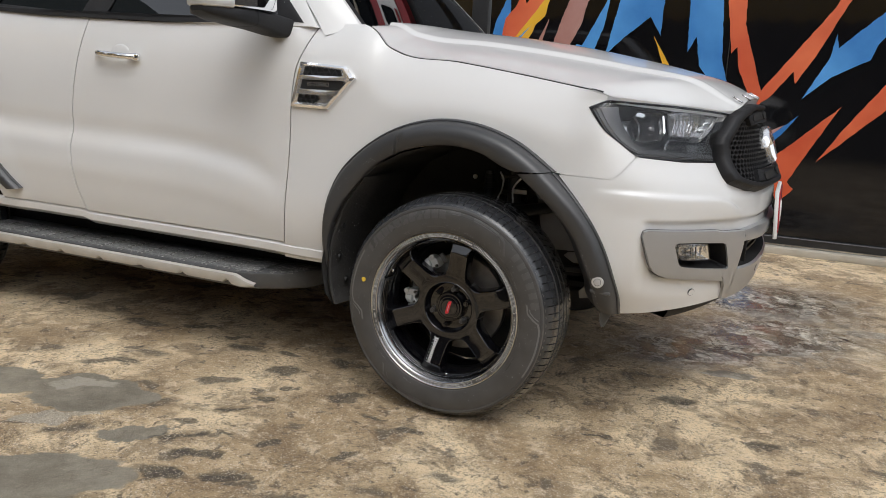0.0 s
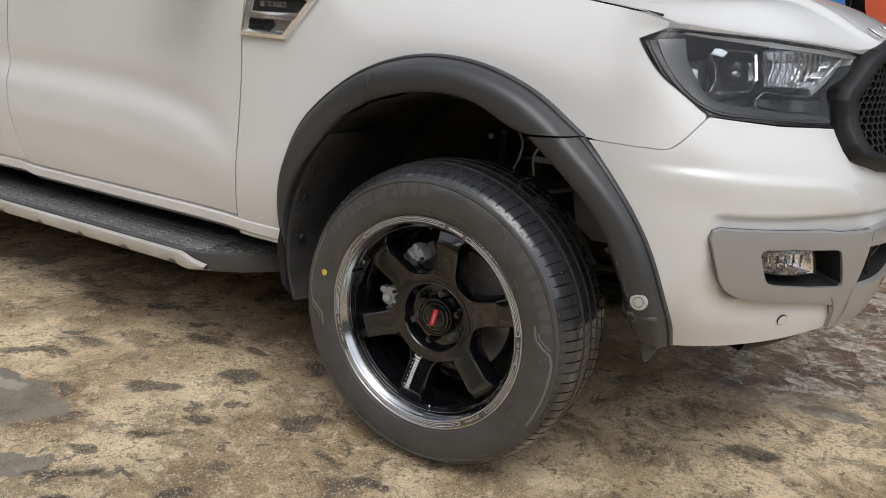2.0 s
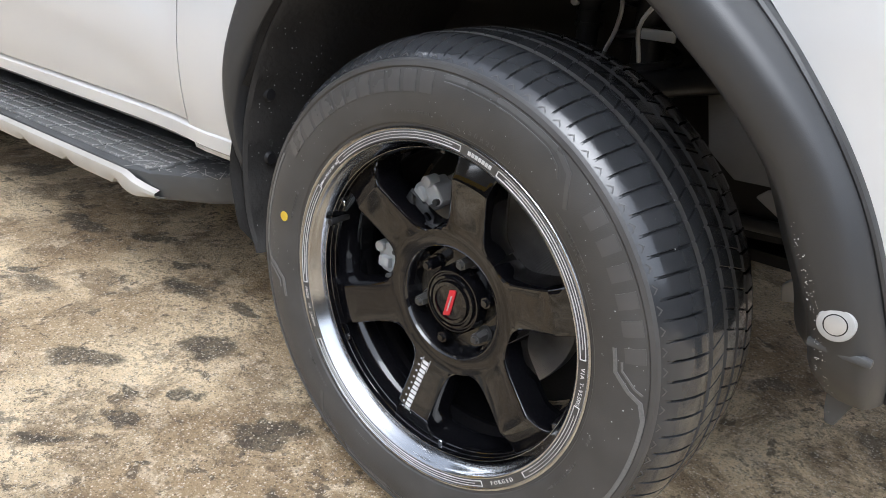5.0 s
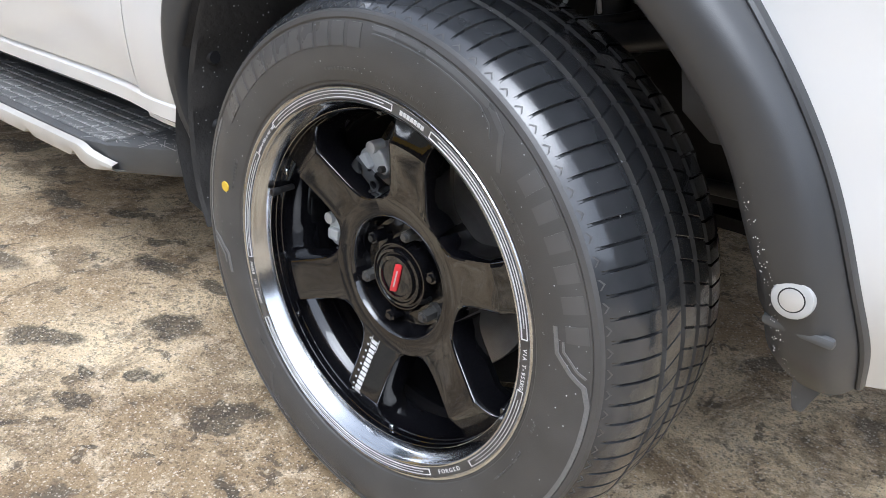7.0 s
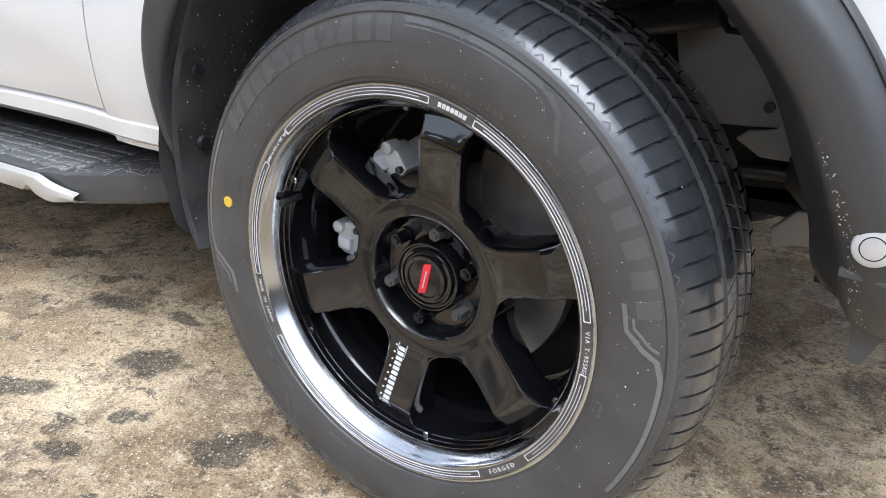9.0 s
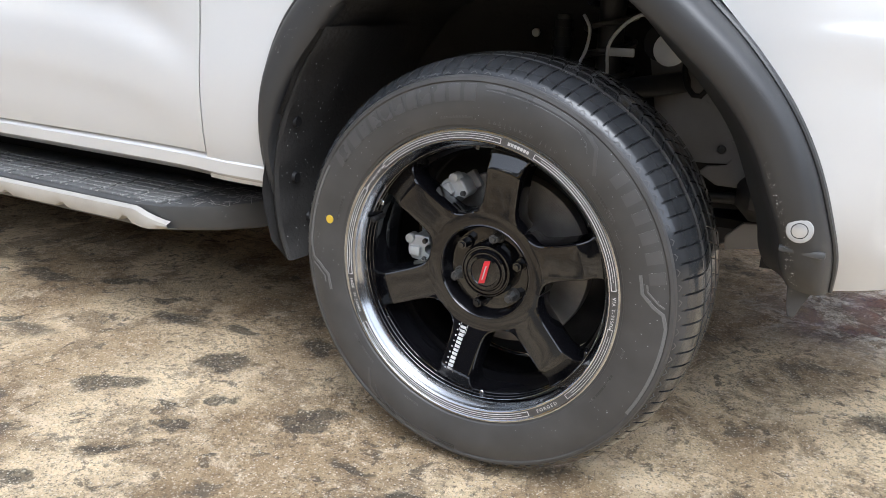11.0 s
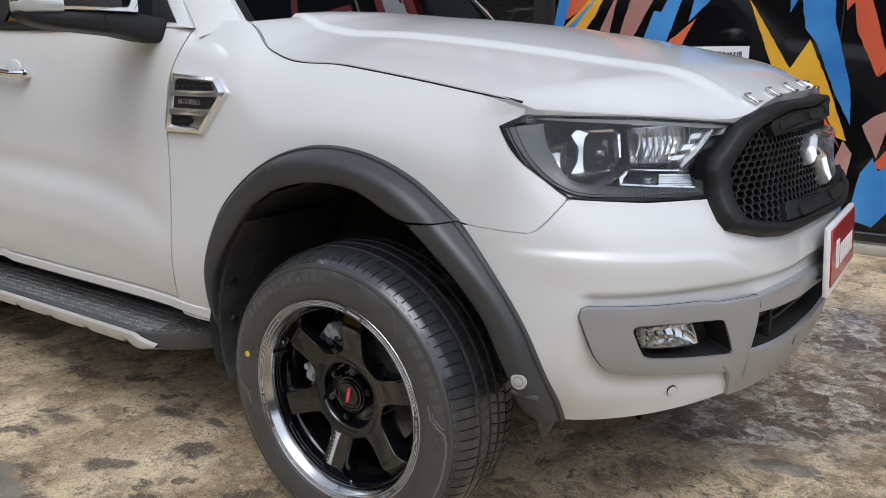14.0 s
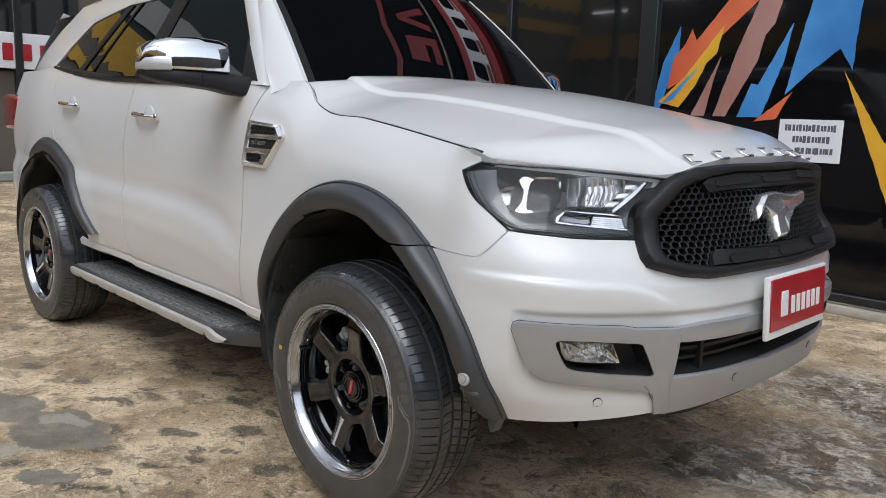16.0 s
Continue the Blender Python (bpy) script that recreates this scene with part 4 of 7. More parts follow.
    block("light_bar", [(0.842, 1.014), (0.849, 1.004), (0.885, 1.036), (0.950, 1.085), (0.936, 1.090), (0.872, 1.046)], -0.06, -0.009, EMBLEM, 0.0, "bright diagonal bar")
    for k in range(3):
        a0, b0 = 0.818 + 0.024 * k, 1.022 + 0.022 * k
        block("step_block", [(a0, b0), (a0 + 0.034, b0 + 0.002), (a0 + 0.050, b0 + 0.017), (a0 + 0.012, b0 + 0.016)], -0.06, -0.020, REFLECT)
    for k in range(5):
        b0 = 0.977 + 0.0048 * k
        block("fin", [(0.800, b0), (0.896 - 0.003 * k, b0 - 0.0065), (0.896 - 0.003 * k, b0 - 0.0045), (0.800, b0 + 0.002)], -0.06, -0.014, REFLECT)
    block("shelf", [(0.728, 1.014), (0.842, 1.006), (0.888, 1.000), (0.888, 0.996), (0.842, 1.001), (0.728, 1.009)], -0.06, -0.009, CHROME)
    block("shelf_end", [(0.712, 0.996), (0.730, 1.012), (0.736, 1.008), (0.722, 0.992), (0.722, 0.980), (0.714, 0.981)], -0.06, -0.009, CHROME)
    block("shelf_edge", [(0.716, 0.984), (0.806, 0.975), (0.902, 0.967), (0.902, 0.964), (0.806, 0.972), (0.716, 0.981)], -0.06, -0.008, CHROME)
    block("lower_reflector", [(0.726, 1.003), (0.842, 0.997), (0.885, 0.993), (0.898, 0.970), (0.806, 0.977), (0.726, 0.986)], -0.06, -0.018, SMOKED, 0.012)
    block("corner_reflector", [(0.962, 1.072), (0.992, 1.072), (1.000, 1.088), (0.978, 1.090)], -0.04, -0.007, SENSOR)
    cover = put("lens", [inset(L, 0.003, -0.001), inset(L, 0.005, 0.006)] + [shrink(L, q, 0.008) for q in (0.93, 0.82, 0.7, 0.58, 0.46, 0.34, 0.22, 0.1, 0.02)], LENS, 12)
    cover.visible_shadow = False


for sgn in (1, -1):
    headlamp(sgn)

# ---- bonnet ----
MIDZ = curve_of([(-0.46, 1.375), (-0.2, 1.352), (0.0, 1.335), (0.4, 1.278), (0.65, 1.226), (0.80, 1.186), (0.88, 1.150)])
RIDGE = curve_of([(-0.45, 0.56), (0.0, 0.52), (0.5, 0.46), (0.85, 0.40)])
FRONTZ = curve_of([(0.0, 1.152), (0.24, 1.146), (0.36, 1.131), (0.475, 1.106), (0.60, 1.114), (0.72, 1.124), (0.80, 1.132)])


def bonnet_z(x, y, ye, ze):
    q = min(abs(y) / ye, 1.0)
    z = ze + (MIDZ(x) - ze) * (1 - q ** 2.2)
    z += 0.012 * step(RIDGE(x) + 0.016, RIDGE(x) - 0.016, abs(y)) * step(1.0, 0.7, x)
    return z


nu, nv = 120, 261
hv = []
for i in range(nu):
    u = i / (nu - 1)
    xe = -0.40 + (0.492 + 0.40) * u
    ye, ze = side_y(xe, CUT(xe)) - 0.001, CUT(xe) + 0.001
    for j in range(nv):
        w = 2 * j / (nv - 1) - 1
        w = math.copysign(abs(w) ** 0.85, w)
        y = w * ye
        xf = nose(max(-abs(y), -0.80), 1.12).x + 0.006
        xr = -0.40 - 0.07 * (1 - w * w)
        x = xr + (xf - xr) * u
        z = bonnet_z(x, y, ye, CUT(min(max(x, -0.40), 0.49)) + 0.001)
        over = bonnet_z(xf, y, ye, CUT(0.49)) - FRONTZ(abs(y))
        z -= over * step(0.84, 1.0, u) ** 1.3
        hv.append(Vector((x, y, z)))
faces = grid_faces(nu, nv)
rim = border(nu, nv)
n = len(hv)
hv += [hv[k] + Vector((-0.006 if hv[k].x > 0.3 else 0, -0.004 * np.sign(hv[k].y), -0.02)) for k in rim]
faces += [(rim[(i + 1) % len(rim)], rim[i], n + i, n + (i + 1) % len(rim)) for i in range(len(rim))]
bonnet = link("bonnet", hv, faces, PAINT, car)
for sgn in (1, -1):
    seal = []
    for i in range(60):
        x = -0.395 + 0.850 * i / 59
        seal.append((x, sgn * -(side_y(x, CUT(x)) - 0.0055), CUT(x) - 0.0030))
    link("bonnet_seal", *tube(seal, 0.0042, 6), PLASTIC, car)


def bonnet_at(x, y):
    best = min(range(nu * nv), key=lambda k: (hv[k].x - x) ** 2 + (hv[k].y - y) ** 2)
    return hv[best]


# chrome badge letters as plain bars
for k in range(7):
    y = -0.362 + 0.1215 * k
    x = 0.822 + 0.034 * (1 - (y / 0.37) ** 2)
    q, q2 = bonnet_at(x, y), bonnet_at(x - 0.06, y)
    slope = math.atan2(q2.z - q.z, q.x - q2.x)
    m = Matrix.Translation((x, y, q.z + (q.x - x) * -math.tan(slope) * -1 + 0.004)) @ Matrix.Rotation(slope, 4, "Y")
    strokes = ((-0.016, 0.0, 0.0065, 0.050), (0.016, 0.0, 0.0065, 0.050), (0.0, -0.022, 0.036, 0.0065))
    bm = bmesh.new()
    for dx, dy, sx, sy in strokes:
        b2 = rounded_box(sx, sy, 0.007, 0.0018, 1, (dx, dy, 0))
        tmp = bpy.data.meshes.new("t")
        b2.to_mesh(tmp)
        b2.free()
        bm.from_mesh(tmp)
        bpy.data.meshes.remove(tmp)
    bmesh.ops.transform(bm, matrix=m, verts=bm.verts)
    part("badge_bar", bm, EMBLEM, bonnet, "chrome badge bar")

# ---- cabin ----
def cabin_y(x, z):
    w = 0.787 - (z - 1.335) * 0.40
    return w - 0.06 * step(-2.2, -3.6, x) - 0.5 * max(0.0, -3.35 - x) ** 2


def cab(x, z, off=0.0):
    return Vector((x, -cabin_y(x, z) - off, z))


GLASS = [(-0.775, 1.352), (-0.835, 1.50), (-1.02, 1.695), (-1.6, 1.742), (-2.15, 1.732), (-2.62, 1.672), (-2.88, 1.560), (-3.07, 1.452), (-2.6, 1.402), (-2.0, 1.366), (-1.3, 1.348)]
FRAME = [(-0.60, 1.322), (-0.745, 1.50), (-1.00, 1.780), (-1.6, 1.825), (-2.2, 1.825), (-2.95, 1.785), (-3.25, 1.66), (-3.60, 1.435), (-2.6, 1.386), (-2.0, 1.353), (-1.3, 1.333)]
link("cabin_frame", *both(*ring_sheet([[(x, z, -0.05) for x, z in FRAME], [(x, z, 0.0) for x, z in FRAME], [(x + (a - x) * 0.15, z + (b - z) * 0.15, 0.006) for (x, z), (a, b) in zip(FRAME, GLASS)], [(x + (a - x) * 0.85, z + (b - z) * 0.85, 0.006) for (x, z), (a, b) in zip(FRAME, GLASS)], level(GLASS, 0.0), level(GLASS, -0.012)], 8, cab)), PAINT, car)
gl = link("side_glass", *both(*ring_sheet([level(GLASS, -0.006), shrink(GLASS, 0.7, -0.004), shrink(GLASS, 0.35, -0.003), shrink(GLASS, 0.01, -0.003)], 8, cab)), TINT, car, "dark tinted side window glass")


def strip(name, poly, off, material):
    return link(name, *both(*ring_sheet([level(poly, -0.01), level(poly, off), shrink(poly, 0.9, off + 0.001), shrink(poly, 0.02, off + 0.001)], 6, cab)), material, gl)


strip("window_pillar", [(-1.80, 1.35), (-1.655, 1.347), (-1.49, 1.735), (-1.62, 1.738)], 0.001, PLASTIC)
strip("window_pillar", [(-2.60, 1.398), (-2.52, 1.392), (-2.10, 1.728), (-2.17, 1.728)], 0.001, PLASTIC)
strip("window_divider", [(-2.375, 1.384), (-2.355, 1.383), (-2.00, 1.732), (-2.02, 1.733)], 0.001, PLASTIC)
strip("belt_moulding", [(-3.07, 1.450), (-2.6, 1.400), (-2.0, 1.364), (-1.3, 1.346), (-0.78, 1.350), (-0.78, 1.336), (-1.3, 1.332), (-2.0, 1.350), (-2.6, 1.385), (-3.07, 1.438)], 0.010, PLASTIC)
strip("mirror_triangle", [(-0.775, 1.345), (-0.66, 1.338), (-0.80, 1.47), (-0.835, 1.50)], 0.008, PLASTIC)

nu, nv = 26, 25
wv = []
for i in range(nu):
    u = i / (nu - 1)
    for j in range(nv):
        w = 2 * j / (nv - 1) - 1
        c = 1 - w * w
        x0, z0, y0 = -0.465 + 0.055 * c, 1.335 + 0.012 * c, 0.715
        x1, z1, y1 = -0.985 + 0.04 * c, 1.800 + 0.030 * c, 0.600
        wv.append(Vector((x0 + (x1 - x0) * u, w * (y0 + (y1 - y0) * u), z0 + (z1 - z0) * u + 0.02 * math.sin(math.pi * u))))
screen = link("windscreen", wv, grid_faces(nu, nv), TINT, car, "dark tinted windscreen")
# black edging of the screen, pillar skins
for sgn in (1, -1):
    pv = []
    for i in range(24):
        u = -0.05 + 1.05 * i / 23
        out = 0.5 + 0.5 * step(0.0, 0.2, u)
        x0, z0, y0 = -0.465, 1.335, 0.715
        x1, z1, y1 = -0.985, 1.800, 0.600
        x, z, y = x0 + (x1 - x0) * u, z0 + (z1 - z0) * u + 0.02 * math.sin(math.pi * max(u, 0)), y0 + (y1 - y0) * u
        xo, zo = -0.59 + (-1.00 + 0.59) * u, 1.318 + (1.785 - 1.318) * u + 0.01 * math.sin(math.pi * max(u, 0))
        yo = cabin_y(xo, zo)
        pv += [Vector((x + 0.012, sgn * -(y - 0.035), z - 0.004)), Vector((x + 0.004, sgn * -(y - 0.004), z + 0.004)), Vector((x - 0.006, sgn * -(y + 0.010), z + 0.012)),
               Vector(((x + xo) / 2, sgn * -((y + yo) / 2 - 0.006 + 0.022 * out), (z + zo) / 2 + 0.014)), Vector((xo, sgn * -(yo - 0.026 + 0.030 * out), zo))]
    ids = [1 if k % 4 == 0 else 0 for k in range(23 * 4)]
    link("windscreen_pillar", pv, grid_faces(24, 5) if sgn > 0 else flip(grid_faces(24, 5)), PAINT, car, mats=[PAINT, DARK], ids=ids)

rv = []
for i in range(30):
    u = i / 29
    x = -0.98 - u * 2.62
    for j in range(21):
        w = 2 * j / 20 - 1
        zs = 1.790 + 0.045 * math.sin(math.pi * min(u * 1.3, 1)) - 0.05 * u * u
        rv.append(Vector((x + 0.05 * (1 - w * w), w * (cabin_y(x, 1.80) + 0.012), zs + 0.055 * (1 - abs(w) ** 3))))
link("roof", rv, flip(grid_faces(30, 21)), PAINT, car)
# tailgate and rear corner
tv = []
TG = [(-3.78, 0.50), (-3.86, 0.62), (-3.90, 0.80), (-3.90, 1.05), (-3.87, 1.25), (-3.80, 1.40), (-3.70, 1.60), (-3.58, 1.785)]
for x, z in TG:
    ymax = side_y(-3.72, min(z, 1.40)) - 0.02 if z < 1.42 else cabin_y(-3.45, z)
    for j in range(21):
        w = 2 * j / 20 - 1
        tv.append(Vector((x + 0.20 * abs(w) ** 5, w * ymax, z)))
link("tailgate", tv, flip(grid_faces(len(TG), 21)), PAINT, car)
for sgn in (1, -1):
    part("tail_lamp", rounded_box(0.30, 0.10, 0.22, 0.03, 3, (-3.74, sgn * -0.735, 1.17)), REDGLASS, car, "red tail lamp on the rear corner")

# scuttle under the screen
sv = []
for i in range(30):
    w = 2 * i / 29 - 1
    c = 1 - w * w
    sv += [Vector((-0.36 - 0.02 + 0.0 * c, w * 0.74, 1.30)), Vector((-0.455 + 0.11 * c, w * 0.73, 1.318 + 0.008 * c)), Vector((-0.52 + 0.11 * c, w * 0.73, 1.33))]
link("scuttle", sv, grid_faces(30, 3), PLASTIC, car)

# ---- mirrors, handles, side vents ----
def mirror(sgn):
    def shell(rows, name, material, parent, label=""):
        """A rounded body lofted outward from the car through (y, x, z, half depth, low, high) sections."""
        v, n = [], 20
        for y, x, z, dx, lo, hi in rows:
            for k in range(n):
                a = 2 * math.pi * k / n
                c, q = math.cos(a), math.sin(a)
                c, q = math.copysign(abs(c) ** 0.48, c), math.copysign(abs(q) ** 0.42, q)
                v.append((x + dx * c, sgn * -y, z + (hi if q > 0 else lo) * q))
        f = grid_faces(len(rows), n)
        f += [(i * n + n - 1, (i + 1) * n + n - 1, (i + 1) * n, i * n) for i in range(len(rows) - 1)]
        f = [tuple(q) for q in f] + [tuple(range(n)), tuple(reversed(range((len(rows) - 1) * n, len(rows) * n)))]
        return link(name, v, f, material, parent, label)

    root = shell([(0.858, -0.800, 1.372, 0.050, 0.012, 0.078), (0.868, -0.792, 1.374, 0.068, 0.014, 0.096), (0.900, -0.792, 1.375, 0.074, 0.015, 0.102), (0.980, -0.802, 1.376, 0.076, 0.016, 0.104), (1.060, -0.820, 1.377, 0.072, 0.017, 0.097), (1.110, -0.836, 1.377, 0.062, 0.017, 0.082), (1.136, -0.846, 1.376, 0.044, 0.014, 0.060), (1.146, -0.850, 1.375, 0.018, 0.008, 0.024)], "door_mirror", CHROME, car, "door mirror with chrome cap over black housing")
    shell([(0.780, -0.740, 1.318, 0.040, 0.040, 0.032), (0.850, -0.770, 1.322, 0.052, 0.036, 0.040), (0.900, -0.795, 1.330, 0.070, 0.030, 0.036), (0.980, -0.803, 1.336, 0.076, 0.028, 0.030), (1.070, -0.822, 1.342, 0.072, 0.025, 0.024), (1.125, -0.842, 1.348, 0.050, 0.016, 0.018), (1.142, -0.848, 1.352, 0.024, 0.008, 0.010)], "housing", PLASTIC, root)
    shell([(0.968, -0.803, 1.336, 0.0775, 0.0290, 0.0310), (0.973, -0.8035, 1.336, 0.0775, 0.0290, 0.0310)], "housing_joint", DARK, root)
    shell([(1.072, -0.818, 1.372, 0.073, 0.015, 0.042), (1.112, -0.834, 1.372, 0.066, 0.015, 0.040), (1.138, -0.844, 1.371, 0.048, 0.013, 0.032), (1.149, -0.849, 1.370, 0.018, 0.006, 0.010)], "indicator", AMBER, root, "clear indicator lens")
    part("mirror_glass", rounded_box(0.006, 0.21, 0.085, 0.002, 1, (-0.880, sgn * -0.99, 1.405), Matrix.Rotation(radians(sgn * -10), 4, "Z")), CHROME, root)


for sgn in (1, -1):
    mirror(sgn)


def handle(x, z, sgn):
    y = side_y(x, z)
    bar = smooth_line([(x - 0.115, -y + 0.004, z + 0.006), (x - 0.085, -y - 0.026, z + 0.005), (x, -y - 0.036, z), (x + 0.085, -y - 0.030, z - 0.004), (x + 0.118, -y - 0.004, z - 0.005)], 20)
    v, f = tube([(a, sgn * b, c) for a, b, c in bar], 0.0125, 12)
    root = link("door_handle", v, f, CHROME, car, "chrome pull handle")
    bm = bmesh.new()
    bmesh.ops.create_uvsphere(bm, u_segments=24, v_segments=12, radius=1.0)
    bmesh.ops.transform(bm, matrix=Matrix.Translation((x + 0.01, sgn * -(y - 0.004), z)) @ Matrix.Diagonal((0.055, 0.007, 0.045, 1)), verts=bm.verts)
    part("handle_cup", bm, PAINT, root)
    part("end_cap", rounded_box(0.05, 0.024, 0.03, 0.008, 3, (x + 0.10, sgn * -(y + 0.012), z - 0.005)), CHROME, root)


for sgn in (1, -1):
    handle(-1.548, 1.195, sgn)
    handle(-2.515, 1.232, sgn)


def side_vent(sgn):
    O = [(-0.640, 1.199), (-0.440, 1.187), (-0.404, 1.149), (-0.512, 1.034), (-0.672, 1.037)]

    def fn(a, b, c):
        p = skin_off(a, b, c)
        return Vector((p.x, sgn * p.y, p.z))

    v, f = ring_sheet([level(O, -0.01), level(O, 0.004), shrink(O, 0.97, 0.012), shrink(O, 0.86, 0.016), shrink(O, 0.78, 0.010), shrink(O, 0.76, 0.003), shrink(O, 0.4, 0.003), shrink(O, 0.02, 0.003)], 6, fn)
    root = link("side_vent", v, f, EMBLEM, car, "chrome framed fender vent with black mesh")
    # no holes here: near-black faces give the vent its inner shade
    for poly, mat, name in (([(-0.632, 1.184), (-0.480, 1.176), (-0.462, 1.158), (-0.480, 1.148), (-0.640, 1.150)], DARK, "opening_shade"),
                            ([(-0.643, 1.140), (-0.455, 1.138), (-0.450, 1.118), (-0.480, 1.104), (-0.652, 1.104)], PLASTIC, "badge_plate"),
                            ([(-0.655, 1.080), (-0.560, 1.082), (-0.550, 1.070), (-0.575, 1.052), (-0.660, 1.052)], DARK, "opening_shade")):
        v, f = ring_sheet([level(poly, 0.002), level(poly, 0.007), shrink(poly, 0.02, 0.007)], 4, fn)
        o = link(name, v, f, mat, root)
        if name == "opening_shade":
            cells = []
            zc = sum(p[1] for p in poly) / 5
            for r_ in range(2):
                for k in range(6):
                    a, b = min(p[0] for p in poly) + 0.02 + 0.026 * k + 0.013 * r_, zc - 0.008 + 0.016 * r_
                    if not inside(a, b, poly):
                        continue
                    pts = [(a + 0.012 * math.cos(radians(60 * q)), b + 0.009 * math.sin(radians(60 * q))) for q in range(7)]
                    cells.append(tube([fn(x, z, 0.009) for x, z in pts], 0.0016, 5))
            link("mesh", *gather(cells), PLASTIC, o)
    for zc, x0, x1 in ((1.144, -0.632, -0.448), (1.094, -0.640, -0.475)):
        poly = [(x0, zc - 0.008), (x1, zc - 0.008), (x1 + 0.012, zc + 0.007), (x0 + 0.002, zc + 0.007)]
        v, f = ring_sheet([level(poly, 0.002), level(poly, 0.016), shrink(poly, 0.02, 0.017)], 4, fn)
        link("bar", v, f, EMBLEM, root)
    p = fn(-0.553, 1.121, 0.0125)
    turn = Matrix.Rotation(radians(90), 4, "X") if sgn > 0 else Matrix.Rotation(radians(180), 4, "Z") @ Matrix.Rotation(radians(90), 4, "X")
    words("BI-TURBO", 0.021, EMBLEM, "lettering", root, Matrix.Translation(p) @ turn)


for sgn in (1, -1):
    side_vent(sgn)


# ---- running boards ----
def running_board(sgn):
    out = [(-2.62, -0.70), (-2.56, -0.80), (-2.47, -0.862), (-0.92, -0.866), (-0.85, -0.850), (-0.75, -0.785), (-0.70, -0.71), (-0.675, -0.63), (-0.67, -0.56), (-2.62, -0.56)]
    root = part("running_board", prism_bm(out, -0.072, lambda a, b, c: (a, sgn * (b + (0.03 if c < 0 and b < -0.7 else 0)), 0.384 + c), 0.012), PLATE, car, "black running board with dusty tread and silver edge")
    part("dust_bed", rounded_box(1.60, 0.170, 0.003, 0.001, 1, (-1.665, sgn * -0.756, 0.3848)), BED, root, "pale dust between the pads")
    me = None
    for i in range(14):
        x0 = -2.46 + i * 0.115
        for k in range(6):
            y0 = -0.842 + k * 0.029
            w = 0.108 - (0.03 * (5 - k) / 5 if i == 13 else 0)
            bm = rounded_box(0.106, 0.0255, 0.007, 0.002, 1) if me is None else None
            if bm:
                me = bpy.data.meshes.new("tread_pad")
                bm.to_mesh(me)
                bm.free()
                me.materials.append(DECK)
            ob = new("tread_pad", me)
            ob.parent = root
            ob.matrix_local = pose(x0 + 0.054 + (0.012 if k % 2 else 0), sgn * (y0 + 0.013), 0.3855, random.uniform(-2, 2), random.uniform(-0.4, 0.4), 0)
    # pale scuffs and dried splashes, thickest at the front end
    random.seed(23)
    marks = []
    for k in range(240):
        x = -0.70 - abs(random.gauss(0, 0.13)) if k < 130 else random.uniform(-2.4, -0.75)
        edge = float(np.interp(x, [-0.85, -0.75, -0.70], [-0.845, -0.78, -0.71]))
        y = random.uniform(edge, -0.60 if k < 130 else -0.67)
        a, n, w = random.uniform(0, math.pi) if k % 3 else random.gauss(0.1, 0.2), random.uniform(0.002, 0.010) if k % 5 else random.uniform(0.01, 0.035), random.uniform(0.0005, 0.0012)
        z = 0.3893 if x < -0.86 and y < -0.668 else 0.3842
        u, q = Vector((math.cos(a), math.sin(a), 0)) * n, Vector((-math.sin(a), math.cos(a), 0)) * w
        c = Vector((x, sgn * y, z))
        v = [c - u - q, c + u - q, c + u + q, c - u + q]
        marks.append((v + [p + Vector((0, 0, 0.0005)) for p in v], [(4, 5, 6, 7), (0, 1, 5, 4), (1, 2, 6, 5), (2, 3, 7, 6), (3, 0, 4, 7)]))
    tagged(link("scuff_layer", *gather(marks), BED, root, "pale scuffs and dried splashes", smooth=False), kind="stuff")
    # silver side trim with a wavy lower edge
    tv = []
    n = 110
    for i in range(n):
        t = i / (n - 1)
        x = -2.54 + 1.70 * t
        yo = -0.872 + 0.030 * step(0.965, 1.0, t) + 0.04 * step(0.05, 0.0, t)
        wave = (t * 7.4) % 1.0
        low = 0.334 + 0.012 * step(0.80, 0.86, wave) * step(1.0, 0.92, wave) - 0.010 * step(0.93, 0.98, t) + 0.03 * step(0.04, 0.0, t)
        top = 0.374 - 0.035 * step(0.955, 1.0, t)
        for y, z in ((yo + 0.010, top + 0.003), (yo - 0.004, top - 0.002), (yo - 0.005, (top + low) / 2), (yo + 0.004, low), (yo + 0.03, low - 0.004)):
            tv.append(Vector((x, sgn * y, z)))
    link("edge_trim", tv, grid_faces(n, 5), TRIM, root, "dirty silver edge trim")


for sgn in (1, -1):
    running_board(sgn)


# ---- wheels ----
WALL_R = [0.281, 0.300, 0.3192, 0.3380, 0.3521, 0.3545, 0.3605, 0.3635]
WALL_D = [-0.0585, -0.0625, -0.0640, -0.0625, -0.0575, -0.0590, -0.0570, -0.0520]


def sidewall_y(r):
    return float(np.interp(r, WALL_R, WALL_D))


PITCHES = 92


